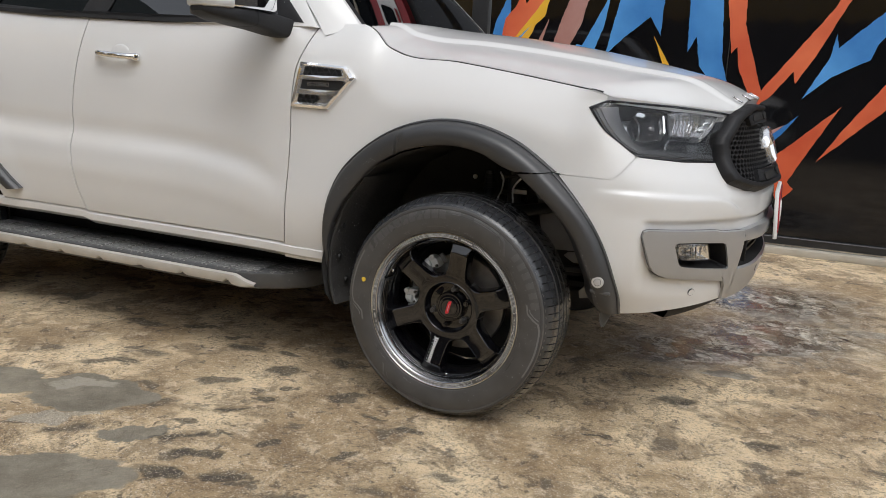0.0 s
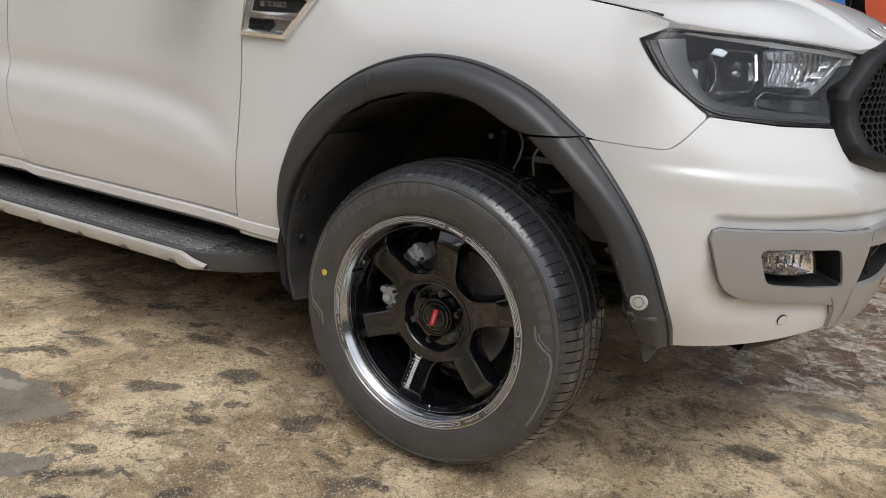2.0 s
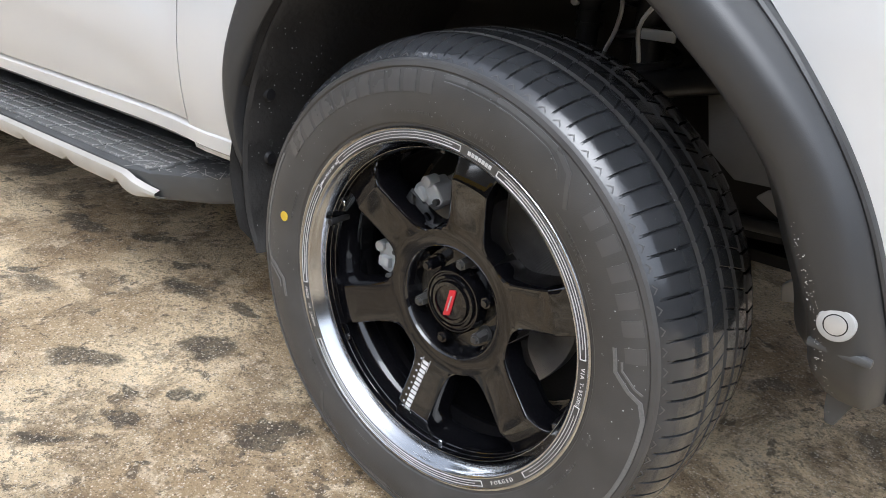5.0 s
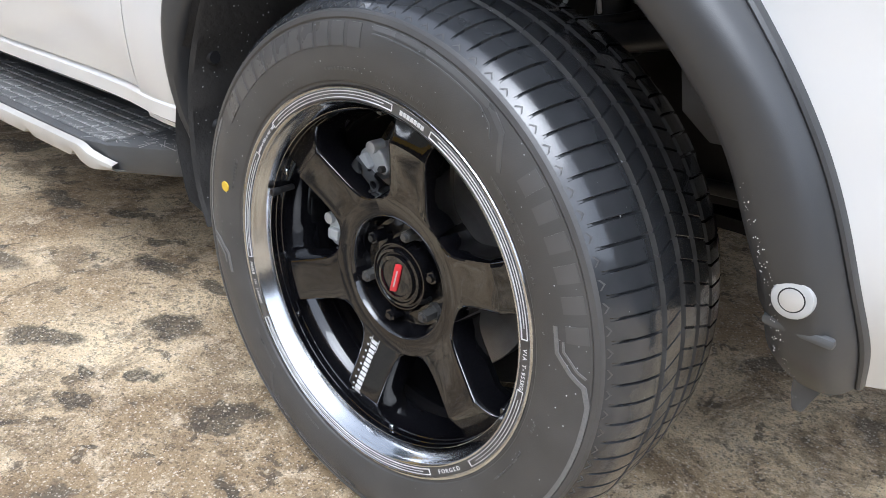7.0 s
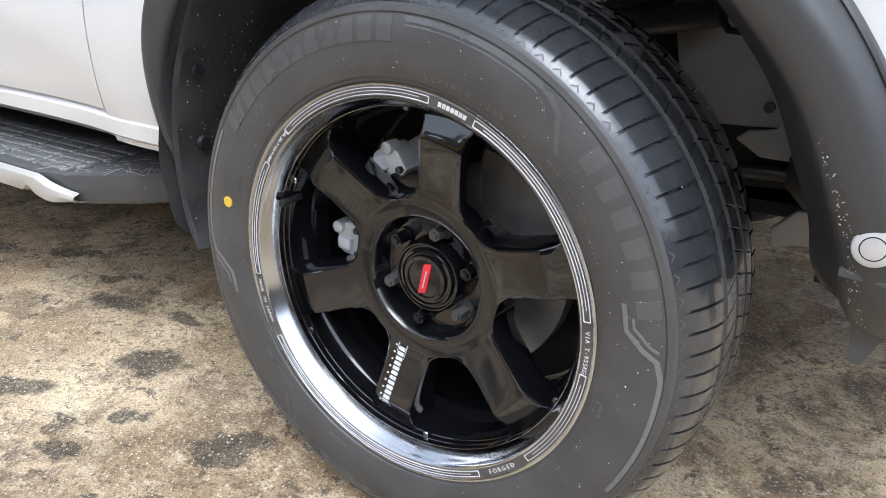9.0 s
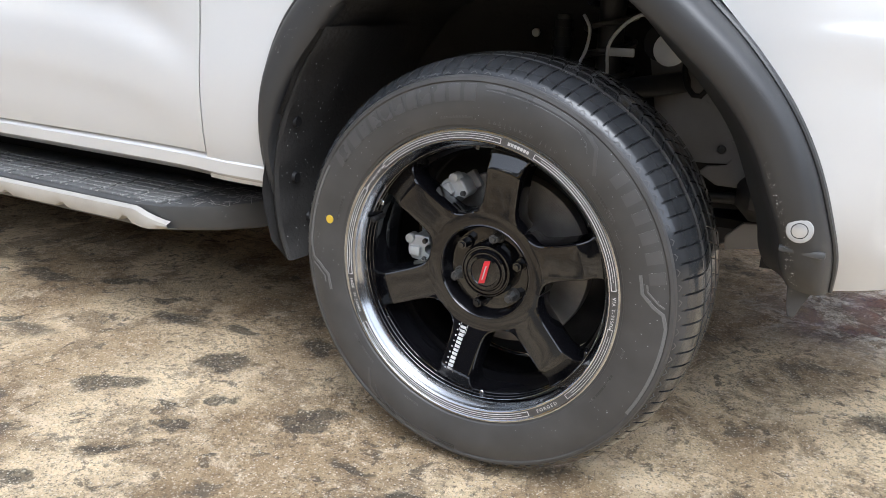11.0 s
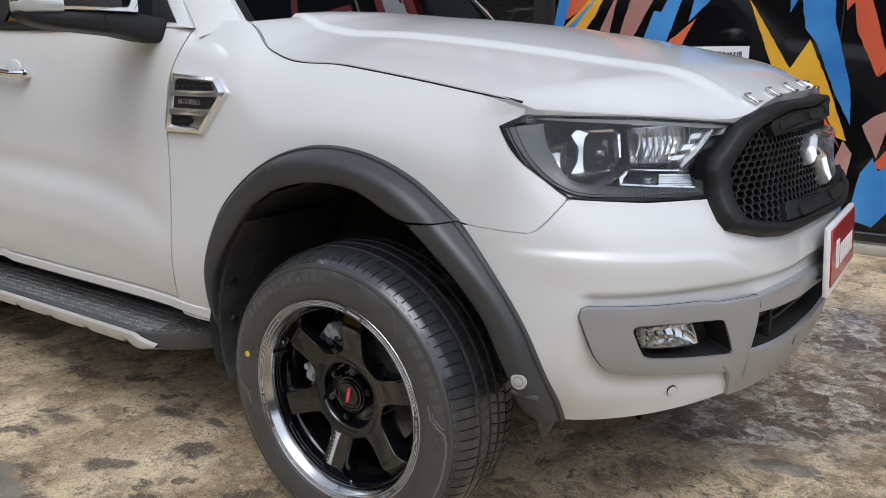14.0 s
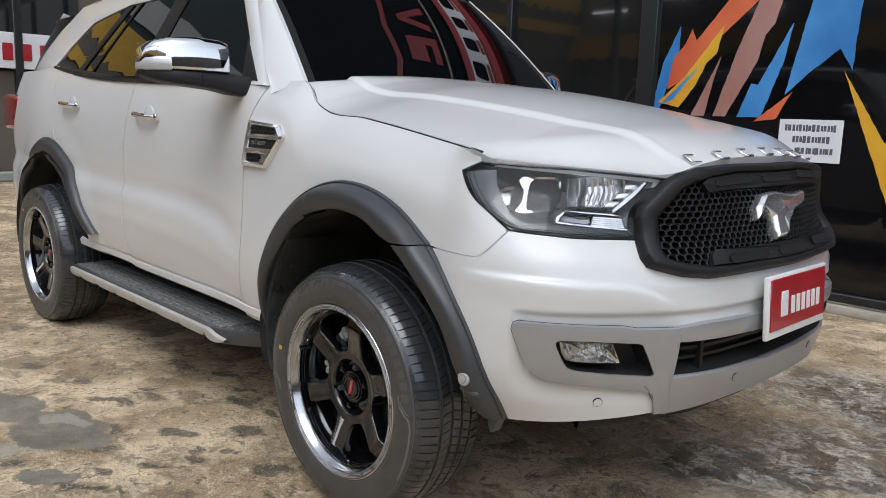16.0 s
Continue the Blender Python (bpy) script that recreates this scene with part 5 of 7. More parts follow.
def tyre_mesh():
    prof = [(0.246, 0.0), (0.262, -0.038), (0.268, -0.050), (0.274, -0.0555), (0.2785, -0.0560), (0.2795, -0.0578)] + list(zip(WALL_R, WALL_D)) + [
        (0.3685, -0.0475), (0.3745, -0.0405), (0.3800, -0.0300), (0.3850, -0.0180), (0.3888, -0.005), (0.3910, 0.008), (0.3918, 0.0175), (0.3915, 0.0190),
        (0.3845, 0.0205), (0.3845, 0.0270), (0.3925, 0.0285), (0.3938, 0.043), (0.3940, 0.0585), (0.3862, 0.0600), (0.3862, 0.0680), (0.3942, 0.0695), (0.3945, 0.083), (0.3942, 0.0965), (0.3862, 0.0980), (0.3862, 0.1060), (0.3940, 0.1075), (0.3935, 0.122), (0.3922, 0.1355), (0.3847, 0.1370), (0.3847, 0.1440),
        (0.3912, 0.1455), (0.3885, 0.172), (0.3805, 0.196), (0.3635, 0.217), (0.3205, 0.230), (0.2705, 0.215), (0.246, 0.168)]
    lug = [j for j, (r, y) in enumerate(prof) if r > 0.366 and y < 0.0178]
    rib = [j for j, (r, y) in enumerate(prof) if r > 0.390 and 0.028 < y < 0.059]
    mid = [j for j, (r, y) in enumerate(prof) if r > 0.390 and 0.069 < y < 0.136]
    back = [j for j, (r, y) in enumerate(prof) if r > 0.366 and y > 0.145]
    floor = [j for j, (r, y) in enumerate(prof) if r < 0.3875 and 0.02 < y < 0.145]
    offs = (0.0, 0.30, 0.60, 0.84, 0.862, 0.965, 0.985)
    verts, m = [], len(prof)
    angs = [(2 * math.pi * (p + o) / PITCHES, k) for p in range(PITCHES) for k, o in enumerate(offs)]
    for a, k in angs:
        cut = k in (4, 5)
        for j, (r, y) in enumerate(prof):
            aa = a
            if j in lug:
                aa = a + 0.016 * (y + 0.045) / 0.06 * -1
                if cut and lug[0] + 1 <= j <= lug[-1] - 1:
                    r -= 0.0055 if j > lug[0] + 1 else 0.002
            elif j in rib:
                aa = a - 0.016 + 0.9 * (y - 0.0285)
                if k == 4:
                    r -= 0.0025
            elif j in mid:
                aa = a + 0.011 - 0.9 * (y - 0.0695)
                if k == 4:
                    r -= 0.0025
            elif j in back and cut:
                r -= 0.006
            verts.append((r * math.cos(aa), y, max(r * math.sin(aa), -HUB_Z + 0.001)))
    first = lug[0] - 1
    ids = []
    for _, k in angs:
        for j in range(m - 1):
            if j in floor or j + 1 in floor:
                ids.append(2)
            # one wall of each shoulder slit is paler: a highlight put into the colour
            elif k == 5 and lug[0] + 2 <= j <= lug[-1] - 3:
                ids.append(2)
            else:
                ids.append(1 if first <= j < back[-1] else 0)
    return verts, grid_faces(len(angs), m, close_u=True), ids


def arc_block(r0, r1, a0, a1, y0, y1, n=6):
    """A curved block on a wheel's face; angles in degrees."""
    v = []
    for i in range(n + 1):
        a = radians(a0 + (a1 - a0) * i / n)
        for r, y in ((r0, y0), (r0, y1), (r1, y1), (r1, y0)):
            v.append((r * math.cos(a), y, r * math.sin(a)))
    f = []
    for i in range(n):
        for k in range(4):
            f.append((i * 4 + k, i * 4 + (k + 1) % 4, (i + 1) * 4 + (k + 1) % 4, (i + 1) * 4 + k))
    f += [(0, 1, 2, 3), (n * 4 + 3, n * 4 + 2, n * 4 + 1, n * 4)]
    return v, f


def wall_block(r0, r1, a0, a1, lean=0.0, up=0.0009, n=3):
    """A raised block lying on the tyre wall; lean shifts its outer edge, in degrees."""
    v = []
    for i in range(n + 1):
        a = a0 + (a1 - a0) * i / n
        for r, da in ((r0, 0.0), ((r0 + r1) / 2, lean / 2), (r1, lean)):
            t = radians(a + da)
            for y in (sidewall_y(r) - up, sidewall_y(r) + 0.004):
                v.append((r * math.cos(t), y, r * math.sin(t)))
    f = []
    for i in range(n):
        a, b = i * 6, i * 6 + 6
        f += [(a, a + 2, b + 2, b), (a + 2, a + 4, b + 4, b + 2), (a, b, b + 1, a + 1), (a + 4, a + 5, b + 5, b + 4)]
    e = n * 6
    f += [(0, 1, 3, 2), (2, 3, 5, 4), (e, e + 2, e + 3, e + 1), (e + 2, e + 4, e + 5, e + 3)]
    return v, f


def wall_band(path, width, up=0.0010):
    """A raised strip along (angle, radius) points of the tyre wall."""
    pts = []
    for (a, r), (b, q) in zip(path, path[1:]):
        n = max(2, int(abs(b - a) / 2.0))
        pts += [(a + (b - a) * i / n, r + (q - r) * i / n) for i in range(n)]
    pts.append(path[-1])
    v, f = [], []
    for i, (a, r) in enumerate(pts):
        (a0, r0), (a1, r1) = pts[max(i - 1, 0)], pts[min(i + 1, len(pts) - 1)]
        d = Vector((radians(a1 - a0) * r, r1 - r0)).normalized()
        for s, dy in ((-1.2, 0.003), (-1, -up), (1, -up), (1.2, 0.003)):
            rr, aa = r + d.x * s * width / 2, radians(a) - d.y * s * width / 2 / r
            v.append((rr * math.cos(aa), sidewall_y(rr) + dy, rr * math.sin(aa)))
    for i in range(len(pts) - 1):
        f += [(i * 4 + k, i * 4 + k + 1, i * 4 + k + 5, i * 4 + k + 4) for k in range(3)]
    return v, f


SPIN = 18.5
wheel = new("wheel")
wheel.parent = car
tagged(wheel, "six-spoke gloss black alloy wheel with polished lip")
tv, tf, ti = tyre_mesh()
tyre = link("tyre", tv, tf, RUBBER, wheel, "black road tyre with shiny damp tread", mats=[RUBBER, TREAD, GROOVE], ids=ti)
# raised sidewall marks: plain open blocks for the maker's lettering
items = [wall_block(0.3225, 0.3490, 147.0, 140.5, -1.0)]
for k in range(10):
    a = 138.3 - 4.95 * k
    items.append(wall_block(0.3215, 0.3495, a, a - 3.7))
tagged(link("raised_lettering", *gather(items), RAISED, tyre, "raised plain blocks on the tyre wall"), kind="stuff")
items = []
for k in range(6):
    a = 43.0 - 5.75 * k
    items.append(wall_block(0.3240, 0.3490, a, a - 3.4, 0.0, 0.0006))
tagged(link("raised_lettering", *gather(items), RAISED, tyre, "raised plain blocks on the tyre wall"), kind="stuff")
items = []
for a0, cnt in ((166, 9), (121, 5), (103, 7), (96, 5), (47, 9), (38, 6), (-12, 3), (-22, 9), (-28, 7), (226, 12), (250, 6)):
    for k in range(cnt):
        a = a0 - 1.15 * k
        items.append(wall_block(0.2925, 0.2960, a, a - 0.72, up=0.0006, n=1))
tagged(link("small_lettering", *gather(items), RAISED, tyre, "small raised plain bars on the tyre wall"), kind="stuff")
for turn in (0, 180):
    link("wall_line", *wall_band([(87 + turn, 0.3475), (56 + turn, 0.3475), (51.5 + turn, 0.3400), (49.5 + turn, 0.3260), (46.5 + turn, 0.3080)], 0.0058), RAISED, tyre)
    link("wall_line", *wall_band([(87 + turn, 0.3405), (58 + turn, 0.3405), (54.5 + turn, 0.3350), (52.5 + turn, 0.3240)], 0.0016), RAISED, tyre)
    link("wall_line", *wall_band([(14.0 + turn, 0.3110), (8.2 + turn, 0.3110), (4.5 + turn, 0.3280), (2.4 + turn, 0.3440), (-1.5 + turn, 0.3500), (-30 + turn, 0.3500)], 0.0052), PALEMARK, tyre)
    link("wall_line", *wall_band([(11.0 + turn, 0.3200), (8.8 + turn, 0.3200), (5.4 + turn, 0.3360), (4.2 + turn, 0.3460)], 0.0026), PALEMARK, tyre)
a = radians(167.0)
part("paint_dot", disc_bm(0.0080, 0.002, (0.310 * math.cos(a), -0.0638, 0.310 * math.sin(a)), bevel=0), YELLOWDOT, tyre, "yellow paint dot")
# arrow marks round the shoulder
items = []
for k in range(PITCHES):
    a = 360.0 * (k + 0.45) / PITCHES
    for r0, r1, a0, a1 in ((0.3655, 0.3690, a - 0.9, a), (0.3690, 0.3655, a, a + 0.9)):
        v = []
        for r, t in ((r0, a0), (r1, a1)):
            for dr in (-0.0007, 0.0007):
                rr = r + dr
                y = float(np.interp(rr, [0.3635, 0.3685, 0.3745], [-0.0520, -0.0475, -0.0405]))
                for off in (-0.0006, 0.002):
                    v.append((rr * math.cos(radians(t)), y + off, rr * math.sin(radians(t))))
        items.append((v, [(0, 2, 6, 4), (0, 4, 5, 1), (2, 3, 7, 6), (0, 1, 3, 2), (4, 6, 7, 5)]))
tagged(link("shoulder_marks", *gather(items), RUBBER, tyre, "small moulded arrow marks round the shoulder"), kind="stuff")
# drops of water on wall and tread
random.seed(5)
items = []
for k in range(260):
    t = radians(random.uniform(-70, 190))
    if k % 2:
        r = random.uniform(0.285, 0.350)
        y, nr, ny = sidewall_y(r), 0.0, -1.0
    else:
        y = random.uniform(-0.03, 0.13)
        r, nr, ny = float(np.interp(y, [-0.03, -0.018, -0.005, 0.008, 0.04, 0.13], [0.3795, 0.3845, 0.3883, 0.3905, 0.3925, 0.3925])), 1.0, 0.0
    s = random.uniform(0.0005, 0.0011) * (1.0 if k % 6 else 1.5)
    u = Vector((math.cos(t), 0, math.sin(t)))
    nv_ = (u * nr + Vector((0, ny, 0))).normalized()
    e1 = Vector((-math.sin(t), 0, math.cos(t)))
    e2 = nv_.cross(e1)
    c = u * r + Vector((0, y, 0))
    v = [c + s * (math.cos(q * math.pi / 3) * e1 + math.sin(q * math.pi / 3) * e2) for q in range(6)] + [c + s * (0.55 * math.cos(q * math.pi / 3) * e1 + 0.55 * math.sin(q * math.pi / 3) * e2 + 0.5 * nv_) for q in range(6)] + [c + nv_ * s * 0.7]
    items.append((v, [(q, (q + 1) % 6, 6 + (q + 1) % 6, 6 + q) for q in range(6)] + [(6 + q, 6 + (q + 1) % 6, 12) for q in range(6)]))
tagged(link("water_drops", *gather(items), DROP, tyre, "small drops of water"), kind="stuff")


def around_words(text, r, a0, gap, size, y, material, parent, half=-90):
    """Letters set round a wheel's face; gap in degrees; half: -90 for tops outward, 90 for tops inward."""
    for k, ch in enumerate(text):
        if ch == " ":
            continue
        ar = radians(a0 - gap * k)
        m = Matrix.Translation((r * math.cos(ar), y, r * math.sin(ar))) @ Matrix.Rotation(radians(90), 4, "X") @ Matrix.Rotation(ar + radians(half), 4, "Z")
        words(ch, size, material, "letter", parent, m, 0.0004)


around_words("265/50R20 111V", 0.2905, 85, 1.9, 0.0105, sidewall_y(0.2905) - 0.0004, RAISED, tyre)
around_words("TUBELESS RADIAL", 0.2905, 40, 1.25, 0.0062, sidewall_y(0.2905) - 0.0004, RAISED, tyre)
lip = [(0.262, -0.030), (0.270, -0.042), (0.2755, -0.0500), (0.2758, -0.0545), (0.2740, -0.0570), (0.2715, -0.0576), (0.2695, -0.0566), (0.2688, -0.0552), (0.2565, -0.0544), (0.2558, -0.0556), (0.2542, -0.0560), (0.2526, -0.0546), (0.2514, -0.0512), (0.2488, -0.0470), (0.2458, -0.0420), (0.2434, -0.0372), (0.2418, -0.0325), (0.2410, -0.0292), (0.2404, -0.0288)]
rim = link("rim", *lathe(lip, 160), LIP, wheel, "polished alloy rim lip")
link("lettering_band", *lathe([(0.2692, -0.0560), (0.2626, -0.0556), (0.2562, -0.0550)], 160), BANDGREY, rim)
items = []
for a0, a1 in ((66, 8), (-7, -42), (-61, -150), (-172, -212), (-226, -280)):
    for r in (0.2667, 0.2587):
        items.append(arc_block(r - 0.0005, r + 0.0005, a1, a0, -0.0568, -0.0545, 30))
    items.append(arc_block(0.2624, 0.2632, a1 + 3, a0 - 3, -0.0564, -0.0545, 30))
    for a in (a0, a1):
        items.append(arc_block(0.2587, 0.2667, a - 0.12, a + 0.12, -0.0566, -0.0545, 1))
for k in range(7):
    a = 77.0 - 1.28 * k
    items.append(arc_block(0.2600, 0.2652, a - 0.95, a, -0.0568, -0.0545, 1))
tagged(link("engraved_marking", *gather(items), ETCH, rim, "bright engraved lines and bars"), kind="stuff")
around_words("FORGED", 0.2626, -56.5, -1.75, 0.0085, -0.0562, ETCH, rim, 90)
around_words("VIA T-955KG", 0.2626, 5, 1.1, 0.0075, -0.0562, ETCH, rim)
around_words("MADE IN JAPAN", 0.2626, -169.5, -1.15, 0.0080, -0.0562, ETCH, rim, 90)
around_words("JWL JWL-T VIA P-400KG", 0.2626, 134.6, -0.65, 0.0056, -0.0562, ETCH, rim, 90)
link("barrel", *lathe([(0.2406, -0.0290), (0.2400, -0.0284), (0.2397, -0.0205), (0.2388, -0.0195), (0.2385, -0.0110), (0.2374, -0.0100), (0.2370, -0.0010), (0.2345, 0.0040), (0.2330, 0.0140), (0.2292, 0.0180), (0.2270, 0.040), (0.2240, 0.046), (0.2220, 0.070), (0.2260, 0.130), (0.2380, 0.185)], 128), GLOSS, wheel)

# spokes: one sixth of the wheel's face each, window edges rolled over and deep
EDGE_R = [0.0900, 0.1020, 0.1150, 0.1156, 0.1175, 0.1205, 0.1250, 0.1320, 0.1430, 0.1600, 0.1800, 0.1960, 0.2030, 0.2060, 0.2150, 0.2240, 0.2310, 0.2380]
EDGE_A = [30.0, 30.0, 30.0, 26.8, 22.6, 19.4, 17.0, 15.0, 13.2, 11.5, 10.2, 9.4, 9.15, 9.05, 8.8, 8.8, 9.3, 10.4]
FACE_D = curve_of([(0.085, 0.0010), (0.105, -0.0005), (0.130, -0.0060), (0.165, -0.0145), (0.190, -0.0215), (0.2035, -0.0250)])


def face_depth(r):
    return FACE_D(r) if r <= 0.2035 else -0.0250 + (r - 0.2035) * 0.40


def spoke_mesh(th):
    rows = list(zip(EDGE_R, EDGE_A))
    verts, nc = [], 0
    for i, (r, half) in enumerate(rows):
        h = radians(half)
        (r0, a0), (r1, a1) = rows[max(i - 1, 2)], rows[min(i + 1, len(rows) - 1)]
        line = []
        for side in (-1, 1):
            e = Vector((r * math.cos(h), side * r * math.sin(h)))
            p, q = (Vector((rr * math.cos(radians(aa)), side * rr * math.sin(radians(aa)))) for rr, aa in ((r0, a0), (r1, a1)))
            d = (q - p).normalized()
            n = Vector((-d.y, d.x)) * side
            walled = i >= 3
            y = face_depth(r)
            ring = []
            if walled:
                for off, dy in ((-0.0030, 0.0), (-0.0008, 0.0010), (0.0010, 0.0040), (0.0030, 0.0160), (0.0055, 0.0420), (0.0010, 0.0560)):
                    ring.append((e + n * off, y + dy))
            else:
                ring = [(e, y)] * 6
            line.append(ring)
        left, right = line[0][::-1], line[1]
        inner = []
        for w in (-0.75, -0.5, -0.25, 0, 0.25, 0.5, 0.75):
            inner.append((Vector((r * math.cos(h * w), r * math.sin(h * w))), face_depth(r)))
        row = left + inner + right
        nc = len(row)
        for p, y in row:
            verts.append((p.x * math.cos(th) - p.y * math.sin(th), y, p.x * math.sin(th) + p.y * math.cos(th)))
    return verts, grid_faces(len(rows), nc)


for k in range(6):
    th = radians(SPIN + 60 * k)
    spoke = link("spoke", *spoke_mesh(th), GLOSS, wheel)
    spoke.data.set_sharp_from_angle(angle=radians(24))
    if k == 4:
        def on_face(a, b, c):
            return (a * math.cos(th) - b * math.sin(th), face_depth(a) - 0.0010 + c, a * math.sin(th) + b * math.cos(th))

        marks = []
        for q in range(9):
            r = 0.118 + 0.0112 * q
            marks.append(prism([(r, -0.0225), (r + 0.0022, -0.0225), (r + 0.0022, -0.0195), (r, -0.0195)], 0.0014, on_face))
        for q in range(12):
            r = 0.119 + 0.0077 * q
            marks.append(prism([(r, -0.0160), (r + 0.0052, -0.0160), (r + 0.0052, -0.0055), (r, -0.0055)], 0.0014, on_face))
        for t in (-0.0180, -0.0042):
            marks.append(prism([(0.114, t), (0.213, t), (0.213, t + 0.0008), (0.114, t + 0.0008)], 0.0014, on_face))
        link("white_marking", *gather(marks), ETCH, spoke, "white plain bars and ticks", smooth=False)
hub = link("hub_ring", *lathe([(0.0935, 0.0035), (0.0915, 0.0004), (0.0895, -0.0004), (0.0862, 0.0035), (0.0835, 0.018), (0.0800, 0.030), (0.050, 0.033), (0.0, 0.033)], 72), GLOSS, wheel)
link("hub_cap", *lathe([(0.0530, 0.033), (0.0515, 0.012), (0.0490, 0.007), (0.0470, 0.007), (0.0455, 0.0095), (0.0430, 0.0095), (0.0415, 0.004), (0.0380, 0.003), (0.0365, 0.0055), (0.0340, 0.0055), (0.0325, 0.001), (0.0275, 0.000), (0.0265, 0.003), (0.0, 0.004)], 56), GLOSS, wheel)
part("cap_emblem", prism_bm([(-0.0115, -0.024), (0.001, -0.021), (0.0115, 0.024), (-0.001, 0.021)], 0.004, lambda a, b, c: (a, 0.0010 + c, b), 0.0006), REDCAP, wheel, "red plain emblem")
part("emblem_stroke", prism_bm([(-0.0045, -0.015), (-0.0020, -0.014), (0.0050, 0.013), (0.0025, 0.012)], 0.001, lambda a, b, c: (a, 0.0004 + c, b)), SENSOR, wheel, "pale plain stroke on the emblem")
for k in range(6):
    th = radians((SPIN + 0) + 60 * k)
    nut = bmesh.new()
    base = Matrix.Translation((0.0665 * math.cos(th), 0, 0.0665 * math.sin(th)))
    bmesh.ops.create_cone(nut, cap_ends=True, segments=6, radius1=0.0100, radius2=0.0092, depth=0.026, matrix=base @ Matrix.Translation((0, 0.018, 0)) @ Matrix.Rotation(radians(90), 4, "X"))
    bmesh.ops.create_cone(nut, cap_ends=True, segments=18, radius1=0.0135, radius2=0.0110, depth=0.006, matrix=base @ Matrix.Translation((0, 0.029, 0)) @ Matrix.Rotation(radians(90), 4, "X"))
    bmesh.ops.create_cone(nut, cap_ends=True, segments=14, radius1=0.0062, radius2=0.0050, depth=0.005, matrix=base @ Matrix.Translation((0, 0.003, 0)) @ Matrix.Rotation(radians(90), 4, "X"))
    part("wheel_nut", nut, STEEL if k % 2 else GLOSS, wheel)
a = radians(161)
vs = part("valve_stem", rounded_box(0.009, 0.034, 0.009, 0.003, 2, (0.2335 * math.cos(a), -0.014, 0.2335 * math.sin(a))), PLASTIC, wheel)
part("valve_cap", disc_bm(0.0058, 0.014, (0.2325 * math.cos(a), -0.032, 0.2325 * math.sin(a)), n=12), PLASTIC, vs)
for k in range(6):
    th = radians(SPIN + 15 + 60 * k)
    part("rim_stud", rounded_box(0.008, 0.006, 0.010, 0.0015, 1, (0.2370 * math.cos(th), -0.016, 0.2370 * math.sin(th))), LIP if k in (2, 4) else GLOSS, wheel)
disc = link("brake_disc", *lathe([(0.075, 0.066), (0.082, 0.089), (0.092, 0.093), (0.100, 0.094)] + [(0.1035 + 0.0022 * k + d, 0.094 + e) for k in range(30) for d, e in ((0.0, 0.0), (0.0014, 0.0), (0.0016, 0.0003), (0.0020, 0.0003))] + [(0.1700, 0.094), (0.1715, 0.097), (0.1715, 0.120), (0.10, 0.122)], 80), DISC, wheel, "worn steel brake disc")
link("disc_bell", *lathe([(0.0, 0.066), (0.074, 0.060), (0.080, 0.068), (0.084, 0.093)], 48), STEEL, disc)
for da, r in ((125, 0.166), (178, 0.168)):
    th = radians(da)
    tm = Matrix.Translation((r * math.cos(th), 0.066, r * math.sin(th))) @ Matrix.Rotation(-(th - radians(90)), 4, "Y") @ Matrix.Scale(0.82, 4)
    shape = [(-0.034, -0.030), (-0.012, -0.034), (-0.008, -0.016), (0.010, -0.016), (0.014, -0.034), (0.032, -0.028), (0.034, 0.004), (0.022, 0.026), (-0.012, 0.028), (-0.030, 0.016)]
    cb = prism_bm(shape, 0.052, lambda u, w, c: (u, -0.026 + c, w), 0.0045)
    bmesh.ops.transform(cb, matrix=tm, verts=cb.verts)
    cal = part("caliper", cb, CALIPER, wheel, "cast grey brake caliper", smooth=False)
    pb = disc_bm(0.0115, 0.030, (0, 0, 0), bevel=0.002, n=18)
    bmesh.ops.transform(pb, matrix=tm @ Matrix.Translation((0.022, -0.020, 0.020)), verts=pb.verts)
    part("piston_boss", pb, CALIPER, cal)
    for dx in (-0.023, 0.023):
        pb = disc_bm(0.0065, 0.014, (0, 0, 0), bevel=0.0015, n=6)
        bmesh.ops.transform(pb, matrix=tm @ Matrix.Translation((dx, -0.029, -0.022)), verts=pb.verts)
        part("caliper_bolt", pb, STEEL, cal)
    rb = rounded_box(0.024, 0.016, 0.030, 0.005, 2)
    bmesh.ops.transform(rb, matrix=tm @ Matrix.Translation((-0.006, -0.030, 0.004)), verts=rb.verts)
    part("caliper_rib", rb, CALIPER, cal)
    bk = rounded_box(0.100, 0.020, 0.045, 0.006, 2)
    bmesh.ops.transform(bk, matrix=tm @ Matrix.Translation((0.0, 0.030, -0.004)), verts=bk.verts)
    part("caliper_bracket", bk, SHIELD, cal)
link("wheel_back", *lathe([(0.232, 0.175), (0.19, 0.15), (0.15, 0.135), (0.0, 0.132)], 40), STEEL, wheel)

WHEEL_Y = -0.862
wheel.matrix_basis = pose(FRONT_X, WHEEL_Y, HUB_Z)
copy_thing(wheel, pose(REAR_X, WHEEL_Y, HUB_Z, 0, 35, 0))
copy_thing(wheel, pose(FRONT_X, -WHEEL_Y, HUB_Z, 0, 0, 180))
copy_thing(wheel, pose(REAR_X, -WHEEL_Y, HUB_Z, 0, 0, 180))

